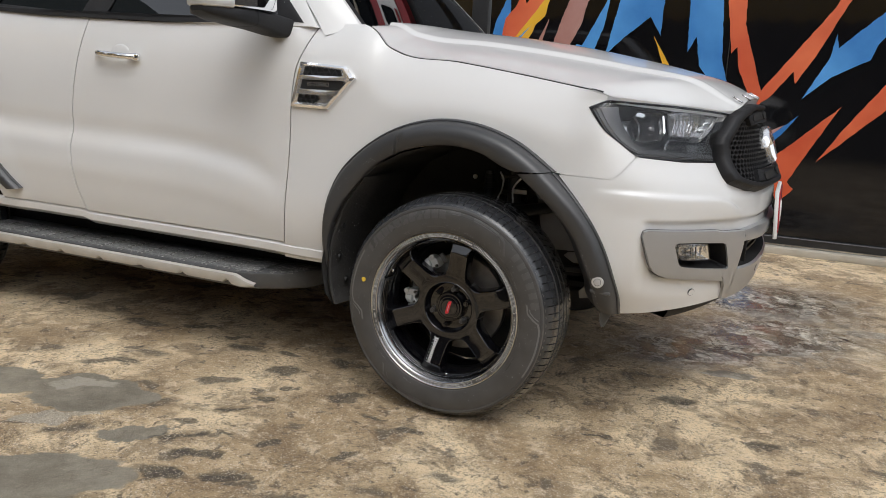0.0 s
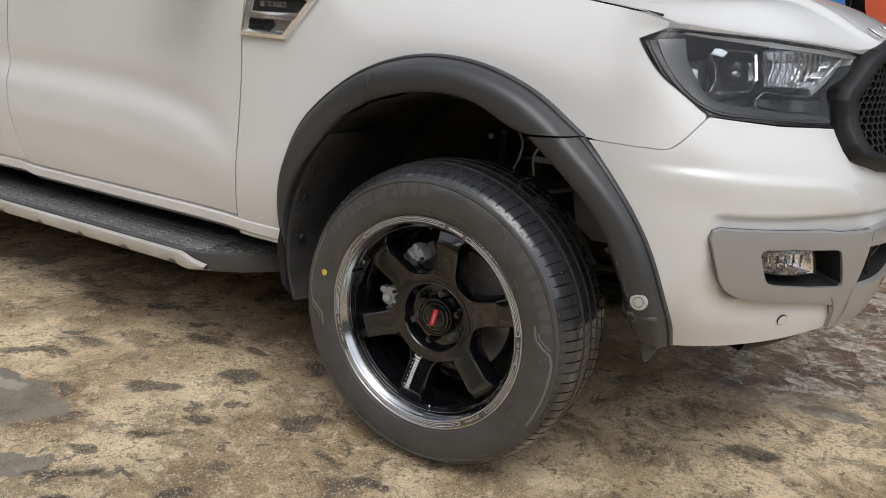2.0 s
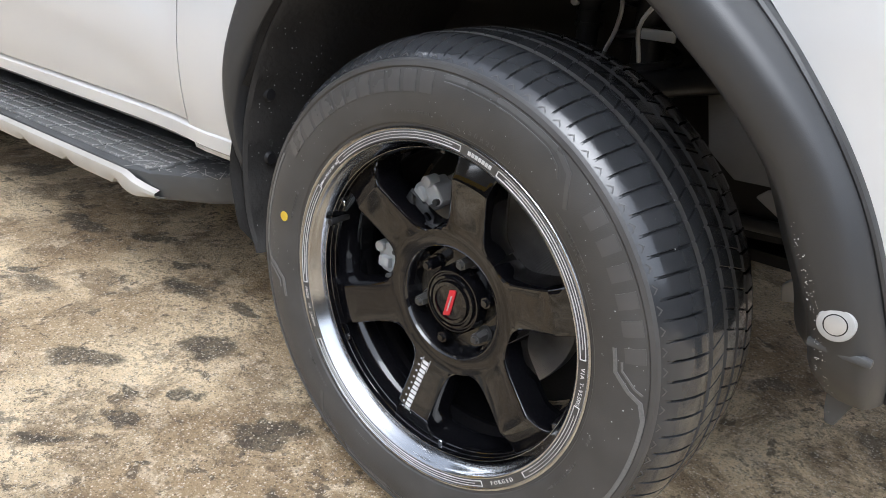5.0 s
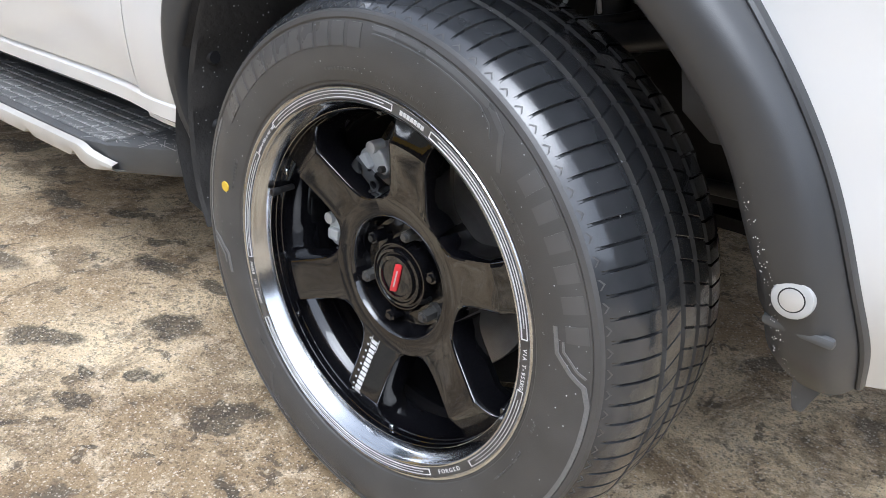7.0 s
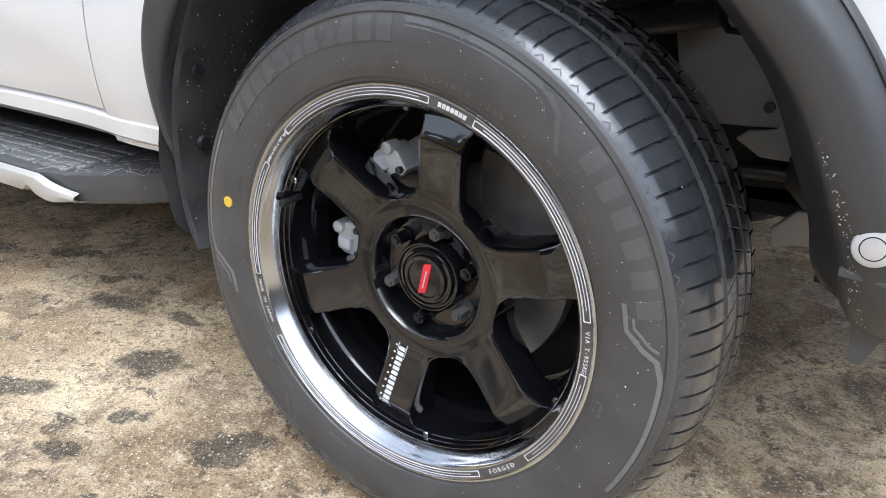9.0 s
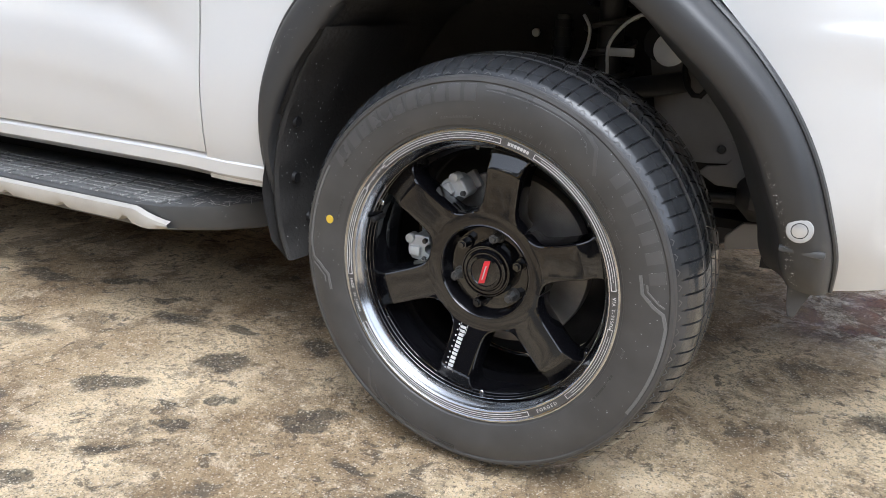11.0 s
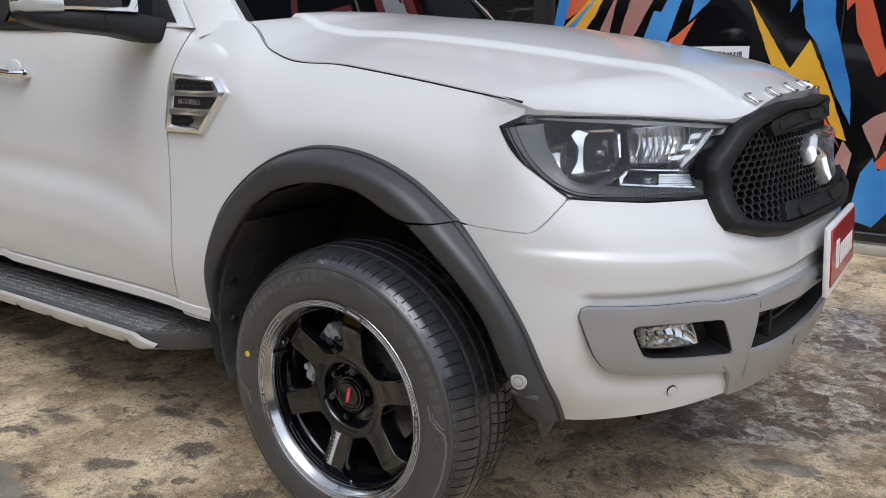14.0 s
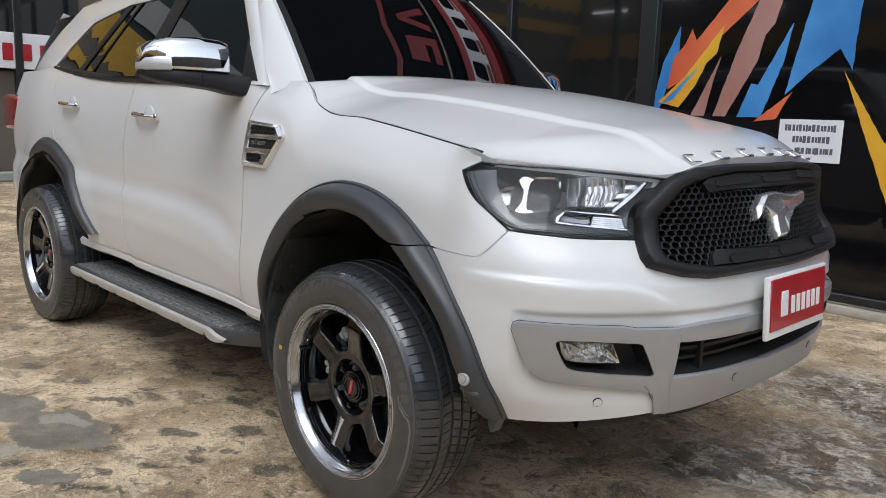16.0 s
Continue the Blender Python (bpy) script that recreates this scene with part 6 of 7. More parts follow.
# ---- under the body ----
under = part("underbody", rounded_box(3.3, 0.80, 0.30, 0.03, 1, (-1.75, 0, 0.52)), STEEL, car)
part("frame_rail", rounded_box(3.4, 0.09, 0.14, 0.015, 1, (-1.85, -0.44, 0.50)), STEEL, under)
part("frame_rail", rounded_box(3.4, 0.09, 0.14, 0.015, 1, (-1.85, 0.44, 0.50)), STEEL, under)
part("floor_pan", rounded_box(1.85, 1.52, 0.05, 0.01, 1, (-1.45, 0, 0.50)), STEEL, under)
for sgn in (1, -1):
    part("chassis_skirt", rounded_box(2.0, 0.02, 0.16, 0.004, 1, (-1.62, sgn * -0.585, 0.43)), PLASTIC, under)
part("splash_panel", prism_bm([(0.45, -0.66), (0.62, -0.64), (0.76, -0.52), (0.84, -0.30), (0.86, 0.0), (0.84, 0.30), (0.76, 0.52), (0.62, 0.64), (0.45, 0.66), (0.45, 0.43), (-0.25, 0.43), (-0.25, -0.43), (0.45, -0.43)], 0.02, lambda a, b, c: (a, b, 0.425 + c)), PLASTIC, under, smooth=False)
# unseen solid near-black blocks stand in for the unlit inside of the body
part("engine_bay_fill", rounded_box(1.10, 0.78, 0.55, 0.03, 1, (0.12, 0, 0.80)), DARK, under)
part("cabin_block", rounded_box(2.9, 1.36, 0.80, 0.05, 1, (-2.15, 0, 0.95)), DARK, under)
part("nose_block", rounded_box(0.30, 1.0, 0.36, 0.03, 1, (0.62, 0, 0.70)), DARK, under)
part("cross_tube", rounded_box(0.25, 1.1, 0.10, 0.03, 1, (0.50, 0, 0.52)), STEEL, under)
for sgn in (1, -1):
    coil = [(0.10 + 0.048 * math.cos(t * 0.5), sgn * (-0.53 + 0.048 * math.sin(t * 0.5)), 0.58 + 0.0042 * t) for t in range(0, 84)]
    v, f = tube(coil, 0.007, 8)
    spring = link("coil_spring", v, f, STEEL, car)
    v, f = tube([(0.10, sgn * -0.53, 0.40), (0.10, sgn * -0.53, 0.62), (0.10, sgn * -0.53, 0.96)], 0.026, 14)
    link("damper", v, f, STEEL, spring)
    v, f = tube([(-0.16, sgn * -0.46, 0.70), (-0.02, sgn * -0.60, 0.70), (0.03, sgn * -0.66, 0.68), (0.10, sgn * -0.60, 0.70), (0.24, sgn * -0.46, 0.72)], 0.022, 10)
    link("control_arm", v, f, STEEL, car)
    part("knuckle_boot", disc_bm(0.034, 0.05, (0.215, sgn * -0.56, 0.80)), PLASTIC, car)
    part("boot_cap", disc_bm(0.030, 0.012, (0.235, sgn * -0.60, 0.79)), CALIPER, car)
    wire = smooth_line([(0.12, sgn * -0.60, 0.74), (0.13, sgn * -0.63, 0.80), (0.17, sgn * -0.62, 0.845), (0.24, sgn * -0.58, 0.85)], 16)
    link("brake_hose", *tube(wire, 0.0035, 6), CALIPER, car)
    # ball joint with its rings, and the hose beside it
    v, f = tube([(0.02, sgn * -0.585, 0.70), (0.02, sgn * -0.585, 0.836)], 0.017, 16)
    joint = link("ball_joint", v, f, PLASTIC, car)
    for z in (0.778, 0.796, 0.814):
        v, f = tube([(0.02, sgn * -0.585, z), (0.02, sgn * -0.585, z + 0.007)], 0.021, 16)
        link("ring", v, f, PLASTIC, joint)
    v, f = tube([(0.02, sgn * -0.585, 0.836), (0.02, sgn * -0.585, 0.844)], 0.013, 14)
    link("cap", v, f, STEEL, joint, "worn steel cap")
    wire = smooth_line([(0.060, sgn * -0.585, 0.845), (0.075, sgn * -0.590, 0.822), (0.072, sgn * -0.590, 0.785), (0.054, sgn * -0.585, 0.745)], 14)
    link("sensor_hose", *tube(wire, 0.0035, 6), CALIPER, car)
    part("hose_tab", rounded_box(0.055, 0.006, 0.016, 0.002, 2, (0.138, sgn * -0.585, 0.779)), CALIPER, car)
    part("bolt", disc_bm(0.009, 0.008, (-0.10, sgn * -0.428, 0.80)), CALIPER, car)
    v, f = tube([(0.0, sgn * -0.25, 0.39), (0.0, sgn * -0.66, 0.39)], 0.030, 14)
    link("drive_shaft", v, f, STEEL, car)
    v, f = tube([(-2.85, sgn * -0.2, 0.39), (-2.85, sgn * -0.66, 0.39)], 0.05, 14)
    link("rear_axle", v, f, STEEL, car)
    at_y = lambda y0: (lambda a, b, c: (a, sgn * (y0 - c), b))
    part("splash_shield", prism_bm([(0.16, 0.80), (0.20, 0.60), (0.25, 0.562), (0.306, 0.564), (0.345, 0.567), (0.355, 0.58), (0.349, 0.627), (0.369, 0.653), (0.409, 0.642), (0.47, 0.64), (0.44, 0.78), (0.36, 0.86)], 0.006, at_y(-0.462), 0.0015), SHIELD, car, "dusty grey splash shield inside the arch", smooth=False)
    part("shield_flap", prism_bm([(0.27, 0.86), (0.292, 0.684), (0.342, 0.682), (0.358, 0.690), (0.47, 0.655), (0.45, 0.80), (0.38, 0.86)], 0.005, at_y(-0.473), 0.0015), SHIELD, car, smooth=False)
    part("arm_bracket", prism_bm([(0.349, 0.617), (0.41, 0.614), (0.49, 0.600), (0.49, 0.522), (0.423, 0.522), (0.328, 0.522), (0.29, 0.545), (0.306, 0.560), (0.345, 0.562), (0.356, 0.577)], 0.010, at_y(-0.466), 0.003), SHIELD, car, smooth=False)
    part("bracket_lip", rounded_box(0.12, 0.020, 0.004, 0.0015, 1, (0.41, sgn * -0.478, 0.616)), SENSOR, car)
    part("bracket_bolt", disc_bm(0.008, 0.008, (0.330, sgn * -0.470, 0.595)), STEEL, car)
    part("lower_panel", prism_bm([(0.392, 0.454), (0.50, 0.470), (0.50, 0.415), (0.433, 0.410), (0.365, 0.392), (0.36, 0.42)], 0.012, at_y(-0.470), 0.003), SHIELD, car, smooth=False)
    v, f = tube([(0.24, sgn * -0.43, 0.485), (0.50, sgn * -0.43, 0.495)], 0.012, 10)
    link("steering_rod", v, f, STEEL, car)
    part("rod_end", rounded_box(0.022, 0.012, 0.012, 0.004, 2, (0.40, sgn * -0.446, 0.500)), SENSOR, car)
    hose = smooth_line([(0.245, sgn * -0.53, 0.90), (0.250, sgn * -0.53, 0.78), (0.262, sgn * -0.53, 0.715), (0.280, sgn * -0.53, 0.700), (0.300, sgn * -0.53, 0.720), (0.305, sgn * -0.53, 0.78), (0.300, sgn * -0.53, 0.90)], 24)
    link("cable_loop", *tube(hose, 0.0055, 8), PLASTIC, car)

# ---- ground ----
def ground_material():
    """Old stained concrete: sand-coloured, worn to aggregate, with oil spots, smooth grey patches and wet parts."""
    m = bpy.data.materials.new("stained_concrete")
    m.use_nodes = True
    nt = m.node_tree
    b = nt.nodes["Principled BSDF"]
    tc = nt.nodes.new("ShaderNodeTexCoord")

    def noise(scale, detail=6.0, rough=0.55, warp=0.0, out="Fac"):
        n = nt.nodes.new("ShaderNodeTexNoise")
        n.inputs["Scale"].default_value, n.inputs["Detail"].default_value, n.inputs["Roughness"].default_value, n.inputs["Distortion"].default_value = scale, detail, rough, warp
        nt.links.new(tc.outputs["Object"], n.inputs["Vector"])
        return n.outputs[out]

    def grains(scale):
        n = nt.nodes.new("ShaderNodeTexVoronoi")
        n.inputs["Scale"].default_value = scale
        nt.links.new(tc.outputs["Object"], n.inputs["Vector"])
        sp = nt.nodes.new("ShaderNodeSeparateColor")
        nt.links.new(n.outputs["Color"], sp.inputs[0])
        return sp.outputs[0], n.outputs["Distance"]

    def ramp(value, lo, hi):
        r = nt.nodes.new("ShaderNodeMapRange")
        r.interpolation_type = "SMOOTHSTEP"
        r.inputs["From Min"].default_value, r.inputs["From Max"].default_value = lo, hi
        nt.links.new(value, r.inputs["Value"])
        return r.outputs["Result"]

    def mix(fac, c1, c2):
        n = nt.nodes.new("ShaderNodeMixRGB")
        for k, c in ((0, fac), (1, c1), (2, c2)):
            if isinstance(c, tuple):
                n.inputs[k].default_value = (*c, 1)
            elif isinstance(c, float):
                n.inputs[k].default_value = c
            else:
                nt.links.new(c, n.inputs[k])
        return n.outputs["Color"]

    def op(kind, a, c):
        n = nt.nodes.new("ShaderNodeMath")
        n.operation = kind
        for k, x in ((0, a), (1, c)):
            if isinstance(x, float):
                n.inputs[k].default_value = x
            else:
                nt.links.new(x, n.inputs[k])
        return n.outputs[0]

    def shifted(vec, colour, amount):
        n = nt.nodes.new("ShaderNodeVectorMath")
        n.operation = "MULTIPLY_ADD"
        nt.links.new(colour, n.inputs[0])
        n.inputs[1].default_value, n.inputs[2].default_value = (amount, amount, 0), (-amount / 2, -amount / 2, 0)
        a = nt.nodes.new("ShaderNodeVectorMath")
        a.operation = "ADD"
        nt.links.new(vec, a.inputs[0])
        nt.links.new(n.outputs[0], a.inputs[1])
        return a.outputs[0]

    bent = shifted(shifted(tc.outputs["Object"], noise(8, 3, 0.5, 0.0, "Color"), 0.16), noise(38, 8, 0.7, 0.0, "Color"), 0.05)

    def spots(list_, soft=0.10):
        """Oval stains (x, y, half length, half width, turn in degrees) with frayed edges."""
        total = None
        for x, y, rx, ry, turn in list_:
            mp = nt.nodes.new("ShaderNodeMapping")
            mp.vector_type = "TEXTURE"
            mp.inputs["Location"].default_value = (x, y, 0)
            mp.inputs["Rotation"].default_value = (0, 0, radians(turn))
            mp.inputs["Scale"].default_value = (rx, ry, 1000)
            nt.links.new(bent, mp.inputs["Vector"])
            ln = nt.nodes.new("ShaderNodeVectorMath")
            ln.operation = "LENGTH"
            nt.links.new(mp.outputs[0], ln.inputs[0])
            v = ramp(ln.outputs["Value"], 1.0 + soft, 1.0 - soft * 1.5)
            total = v if total is None else op("MAXIMUM", total, v)
        return total

    g1, d1 = grains(75)
    g2, d2 = grains(165)
    g3, d3 = grains(330)
    n15, n60 = noise(15, 8, 0.7, 0.5), noise(60, 8, 0.75)
    # sand-coloured face, browner and paler by turns
    base = mix(ramp(noise(1.7, 8, 0.6), 0.40, 0.60), (0.42, 0.300, 0.168), (0.86, 0.690, 0.445))
    base = mix(op("MULTIPLY", ramp(noise(5.0, 10, 0.7, 0.6), 0.48, 0.58), 0.75), base, (0.250, 0.172, 0.096))
    base = mix(op("MULTIPLY", ramp(noise(11.0, 10, 0.72, 0.3), 0.53, 0.62), 0.55), base, (0.86, 0.71, 0.50))
    base = mix(op("MULTIPLY", ramp(n15, 0.575, 0.625), 0.80), base, (0.115, 0.085, 0.056))
    scatter = ramp(noise(5.2, 7, 0.6, 0.3), 0.605, 0.650)
    base = mix(op("MULTIPLY", scatter, 0.75), base, (0.115, 0.095, 0.070))
    # smooth grey skim patches with paler flakes
    grey = spots([(-1.17, -1.36, 0.25, 0.15, 12), (-0.80, -1.85, 0.24, 0.14, 20), (-0.79, -1.52, 0.12, 0.05, 38), (-1.55, -1.45, 0.22, 0.12, 10), (-1.05, -2.05, 0.3, 0.14, 20), (0.90, 0.14, 0.10, 0.05, 20), (0.85, 0.40, 0.20, 0.08, 40), (1.05, 0.62, 0.26, 0.12, 35), (0.98, 1.45, 0.26, 0.30, 20)], 0.04)
    base = mix(op("MULTIPLY", grey, 0.92), base, mix(ramp(noise(7, 8, 0.7), 0.36, 0.64), (0.155, 0.142, 0.112), (0.262, 0.240, 0.190)))
    pale = spots([(-1.24, -1.32, 0.13, 0.045, 32), (-1.12, -1.57, 0.10, 0.06, 30), (-1.04, -1.49, 0.04, 0.022, 30), (0.86, 0.11, 0.07, 0.03, 10), (0.98, 1.01, 0.12, 0.05, 30), (1.13, 0.88, 0.13, 0.06, 40), (1.27, 0.77, 0.12, 0.05, 30), (1.51, 1.17, 0.14, 0.06, 20), (1.10, 1.30, 0.2, 0.1, 10)], 0.05)
    base = mix(op("MULTIPLY", pale, 0.75), base, (0.42, 0.385, 0.315))
    dark = spots([(-0.69, -0.83, 0.080, 0.052, 25), (-0.871, -1.045, 0.09, 0.04, 35), (-0.60, -1.111, 0.045, 0.020, 20), (-0.454, -1.155, 0.020, 0.010, 10), (-0.024, -1.058, 0.045, 0.025, 10), (-0.649, -1.225, 0.06, 0.018, 35), (-0.582, -0.95, 0.035, 0.030, 0), (-0.72, -1.364, 0.04, 0.028, 20), (-0.172, -1.03, 0.06, 0.018, 0), (-1.0, -0.69, 0.08, 0.032, 10), (-0.353, -0.924, 0.07, 0.03, 30), (-1.36, -1.09, 0.11, 0.035, 25), (-1.384, -0.919, 0.05, 0.025, 10), (-0.576, -0.64, 0.05, 0.05, 10), (-0.663, -1.47, 0.09, 0.018, 30), (-0.507, -1.533, 0.07, 0.028, 20), (-0.382, -1.375, 0.05, 0.03, 30), (-0.537, -1.69, 0.10, 0.04, 10), (-0.36, -1.60, 0.06, 0.03, 40), (-0.123, -1.334, 0.05, 0.026, 60), (-0.54, -1.405, 0.03, 0.02, 10), (-1.6, -0.66, 0.12, 0.04, 10), (-1.36, -0.58, 0.10, 0.03, 20), (-0.67, -1.03, 0.03, 0.02, 0), (0.62, 0.20, 0.16, 0.06, 30), (0.76, 0.55, 0.12, 0.05, 30), (1.05, -0.54, 0.06, 0.03, 0), (0.53, -0.79, 0.04, 0.02, 0), (0.73, -0.29, 0.07, 0.04, 40), (-1.14, -0.62, 0.06, 0.02, 10), (-0.80, -0.645, 0.06, 0.03, 10)], 0.18)
    base = mix(op("MULTIPLY", dark, op("ADD", op("MULTIPLY", ramp(n60, 0.62, 0.40), 0.35), 0.58)), base, (0.050, 0.043, 0.032))
    damp = spots([(-0.55, -1.57, 0.07, 0.03, 40), (-0.53, -1.68, 0.06, 0.03, 20), (-0.38, -1.58, 0.06, 0.03, 60), (-0.97, -1.60, 0.06, 0.04, 30), (-1.03, -1.64, 0.05, 0.03, 10), (-0.30, -1.61, 0.05, 0.02, 40), (-1.30, -0.95, 0.10, 0.03, 20), (-0.15, -1.62, 0.07, 0.03, 30), (0.05, -1.48, 0.06, 0.03, 15), (0.20, -1.30, 0.05, 0.03, 30), (0.45, -1.35, 0.07, 0.03, 60), (-0.02, -1.75, 0.09, 0.03, 20)], 0.40)
    base = mix(op("MULTIPLY", damp, 0.75), base, (0.066, 0.056, 0.043))
    rust = spots([(0.76, 0.57, 0.05, 0.03, 20), (0.98, 0.56, 0.08, 0.03, 40), (0.85, 0.73, 0.09, 0.02, 30)])
    base = mix(op("MULTIPLY", rust, 0.65), base, (0.42, 0.19, 0.06))
    wet = spots([(0.72, 0.40, 0.42, 0.30, 35), (1.05, 0.85, 0.60, 0.40, 40), (0.9, 1.6, 0.7, 0.5, 10)], 0.45)
    # wet part: pale flakes also put its sky reflections into the colour
    base = mix(op("MULTIPLY", wet, 0.85), base, mix(ramp(noise(8, 9, 0.72, 1.0), 0.485, 0.515), mix(ramp(noise(21, 8, 0.7), 0.45, 0.55), (0.075, 0.062, 0.048), (0.17, 0.135, 0.098)), mix(ramp(noise(30, 8, 0.7), 0.44, 0.56), (0.72, 0.69, 0.61), (0.30, 0.26, 0.205))))
    wet = op("MULTIPLY", wet, ramp(noise(7.0, 8, 0.65, 0.6), 0.40, 0.50))
    base = mix(op("MULTIPLY", wet, 0.40), base, (0.085, 0.072, 0.058))
    # aggregate lying in the face: pale and dark grains of three sizes, pits in crumbly parts, hairlines
    open_ = op("SUBTRACT", 1.0, op("MULTIPLY", op("MAXIMUM", grey, wet), 0.80))
    sand = op("MULTIPLY", open_, 0.85)
    for g, d, lo, hi, size, colour, share in ((g1, d1, 0.80, 0.84, 0.30, (0.80, 0.68, 0.50), 0.55), (g1, d1, 0.16, 0.12, 0.34, (0.150, 0.112, 0.075), 0.60), (g2, d2, 0.82, 0.86, 0.34, (0.92, 0.83, 0.68), 0.75), (g2, d2, 0.20, 0.15, 0.36, (0.090, 0.066, 0.044), 0.75), (g3, d3, 0.72, 0.76, 0.42, (0.130, 0.096, 0.063), 0.60), (g3, d3, 0.20, 0.15, 0.42, (0.90, 0.80, 0.64), 0.60)):
        dot = op("MULTIPLY", ramp(g, lo, hi), ramp(d, size + 0.10, size - 0.06))
        base = mix(op("MULTIPLY", op("MULTIPLY", dot, share), sand), base, colour)
    crumb = op("MULTIPLY", ramp(n60, 0.52, 0.58), ramp(noise(3.6, 6, 0.65, 0.4), 0.42, 0.60))
    base = mix(op("MULTIPLY", op("MULTIPLY", crumb, 0.62), open_), base, (0.085, 0.062, 0.042))
    ridge = op("ABSOLUTE", op("SUBTRACT", noise(2.6, 9, 0.65, 0.8), 0.5), 0.0)
    base = mix(op("MULTIPLY", ramp(ridge, 0.0045, 0.001), 0.5), base, (0.09, 0.067, 0.047))
    nt.links.new(base, b.inputs["Base Color"])
    smooth_ = op("MAXIMUM", wet, op("MULTIPLY", grey, 0.55))
    rg = nt.nodes.new("ShaderNodeMapRange")
    rg.inputs["To Min"].default_value, rg.inputs["To Max"].default_value = 0.75, 0.13
    nt.links.new(smooth_, rg.inputs["Value"])
    nt.links.new(rg.outputs["Result"], b.inputs["Roughness"])
    height = op("ADD", op("MULTIPLY", n60, 0.7), op("ADD", op("MULTIPLY", d2, -0.20), op("MULTIPLY", n15, 0.8)))
    bp = nt.nodes.new("ShaderNodeBump")
    bp.inputs["Distance"].default_value = 0.010
    nt.links.new(op("SUBTRACT", 1.0, op("MULTIPLY", smooth_, 0.88)), bp.inputs["Strength"])
    nt.links.new(height, bp.inputs["Height"])
    nt.links.new(bp.outputs["Normal"], b.inputs["Normal"])
    return m


GROUND = ground_material()
n = 9
gv = [(-60 + 120 * i / (n - 1), -60 + 120 * j / (n - 1), 0.0) for i in range(n) for j in range(n)]
ground = link("ground", gv, grid_faces(n, n), GROUND, None, "stained sand-coloured concrete yard with oil spots and wet patches", smooth=False)
tagged(ground, category="ground", kind="structure")

# ---- glazed shop front with the painted panels ----
BLACKGLASS = surf("black_glazing", (0.004, 0.004, 0.005), (0.007, 0.007, 0.008), 1.2, 0.03, 0.07, spec=0.4)
SHOPGLASS = surf("dark_shop_glass", (0.008, 0.009, 0.009), (0.016, 0.016, 0.016), 0.8, 0.03, 0.06, coat=0.5, coat_rough=0.02)
MULLION = surf("black_aluminium_frame", (0.012, 0.012, 0.013), (0.018, 0.018, 0.019), 9, 0.3, 0.45)
KERB = surf("kerb_concrete", (0.34, 0.31, 0.25), (0.46, 0.42, 0.35), 7, 0.7, 0.85, bump=0.4, bump_scale=120, wear=(0.16, 0.13, 0.10), wear_at=0.63)
SPRAY_BLUE = surf("blue_spray_paint", (0.020, 0.15, 0.44), (0.08, 0.31, 0.68), 1.6, 0.35, 0.5, wear=(0.02, 0.03, 0.05), wear_at=0.73)
SPRAY_ORANGE = surf("orange_spray_paint", (0.50, 0.070, 0.025), (0.72, 0.16, 0.06), 1.6, 0.35, 0.5, wear=(0.02, 0.015, 0.012), wear_at=0.66)
SPRAY_YELLOW = surf("yellow_spray_paint", (0.64, 0.25, 0.015), (0.78, 0.50, 0.03), 1.5, 0.35, 0.5, wear=(0.05, 0.03, 0.012), wear_at=0.74)
SPRAY_MAUVE = surf("mauve_spray_paint", (0.34, 0.15, 0.12), (0.45, 0.25, 0.22), 2.4, 0.4, 0.5)
WALL_Y = 3.30
wall = part("wall_north", rounded_box(7.6, 0.06, 3.3, 0.004, 1, (2.27, WALL_Y + 0.035, 1.72)), BLACKGLASS, None, "black glazed shop front panels")
tagged(wall, category="wall", kind="structure")
w2 = part("window_1", rounded_box(9.0, 0.03, 3.3, 0.004, 1, (-6.2, WALL_Y + 0.035, 1.72)), SHOPGLASS, None, "dark shop window glazing")
tagged(w2, category="window", kind="structure")
head = part("wall_head", rounded_box(17.0, 0.30, 1.6, 0.02, 1, (-2.4, WALL_Y + 0.18, 4.15)), MULLION, None, "dark panel over the shop front")
tagged(head, category="wall", kind="structure")
for x, w in ((-1.62, 0.15), (-3.10, 0.07), (-4.9, 0.07), (-6.8, 0.07), (-8.8, 0.07)):
    part("mullion", rounded_box(w, 0.10, 3.3, 0.006, 1, (x, WALL_Y + 0.02, 1.72)), MULLION, w2)
for x in (0.46, 2.45, 4.4):
    part("panel_joint", rounded_box(0.008, 0.006, 3.3, 0.001, 1, (x, WALL_Y + 0.003, 1.72)), MULLION, wall)
part("bottom_rail", rounded_box(17.0, 0.09, 0.06, 0.006, 1, (-2.4, WALL_Y + 0.01, 0.10)), MULLION, wall)
kerb = part("kerb", rounded_box(17.0, 0.12, 0.055, 0.008, 2, (-2.4, WALL_Y - 0.05, 0.026)), KERB, None, "pale worn concrete kerb along the shop front")
tagged(kerb, category="kerb", kind="structure")

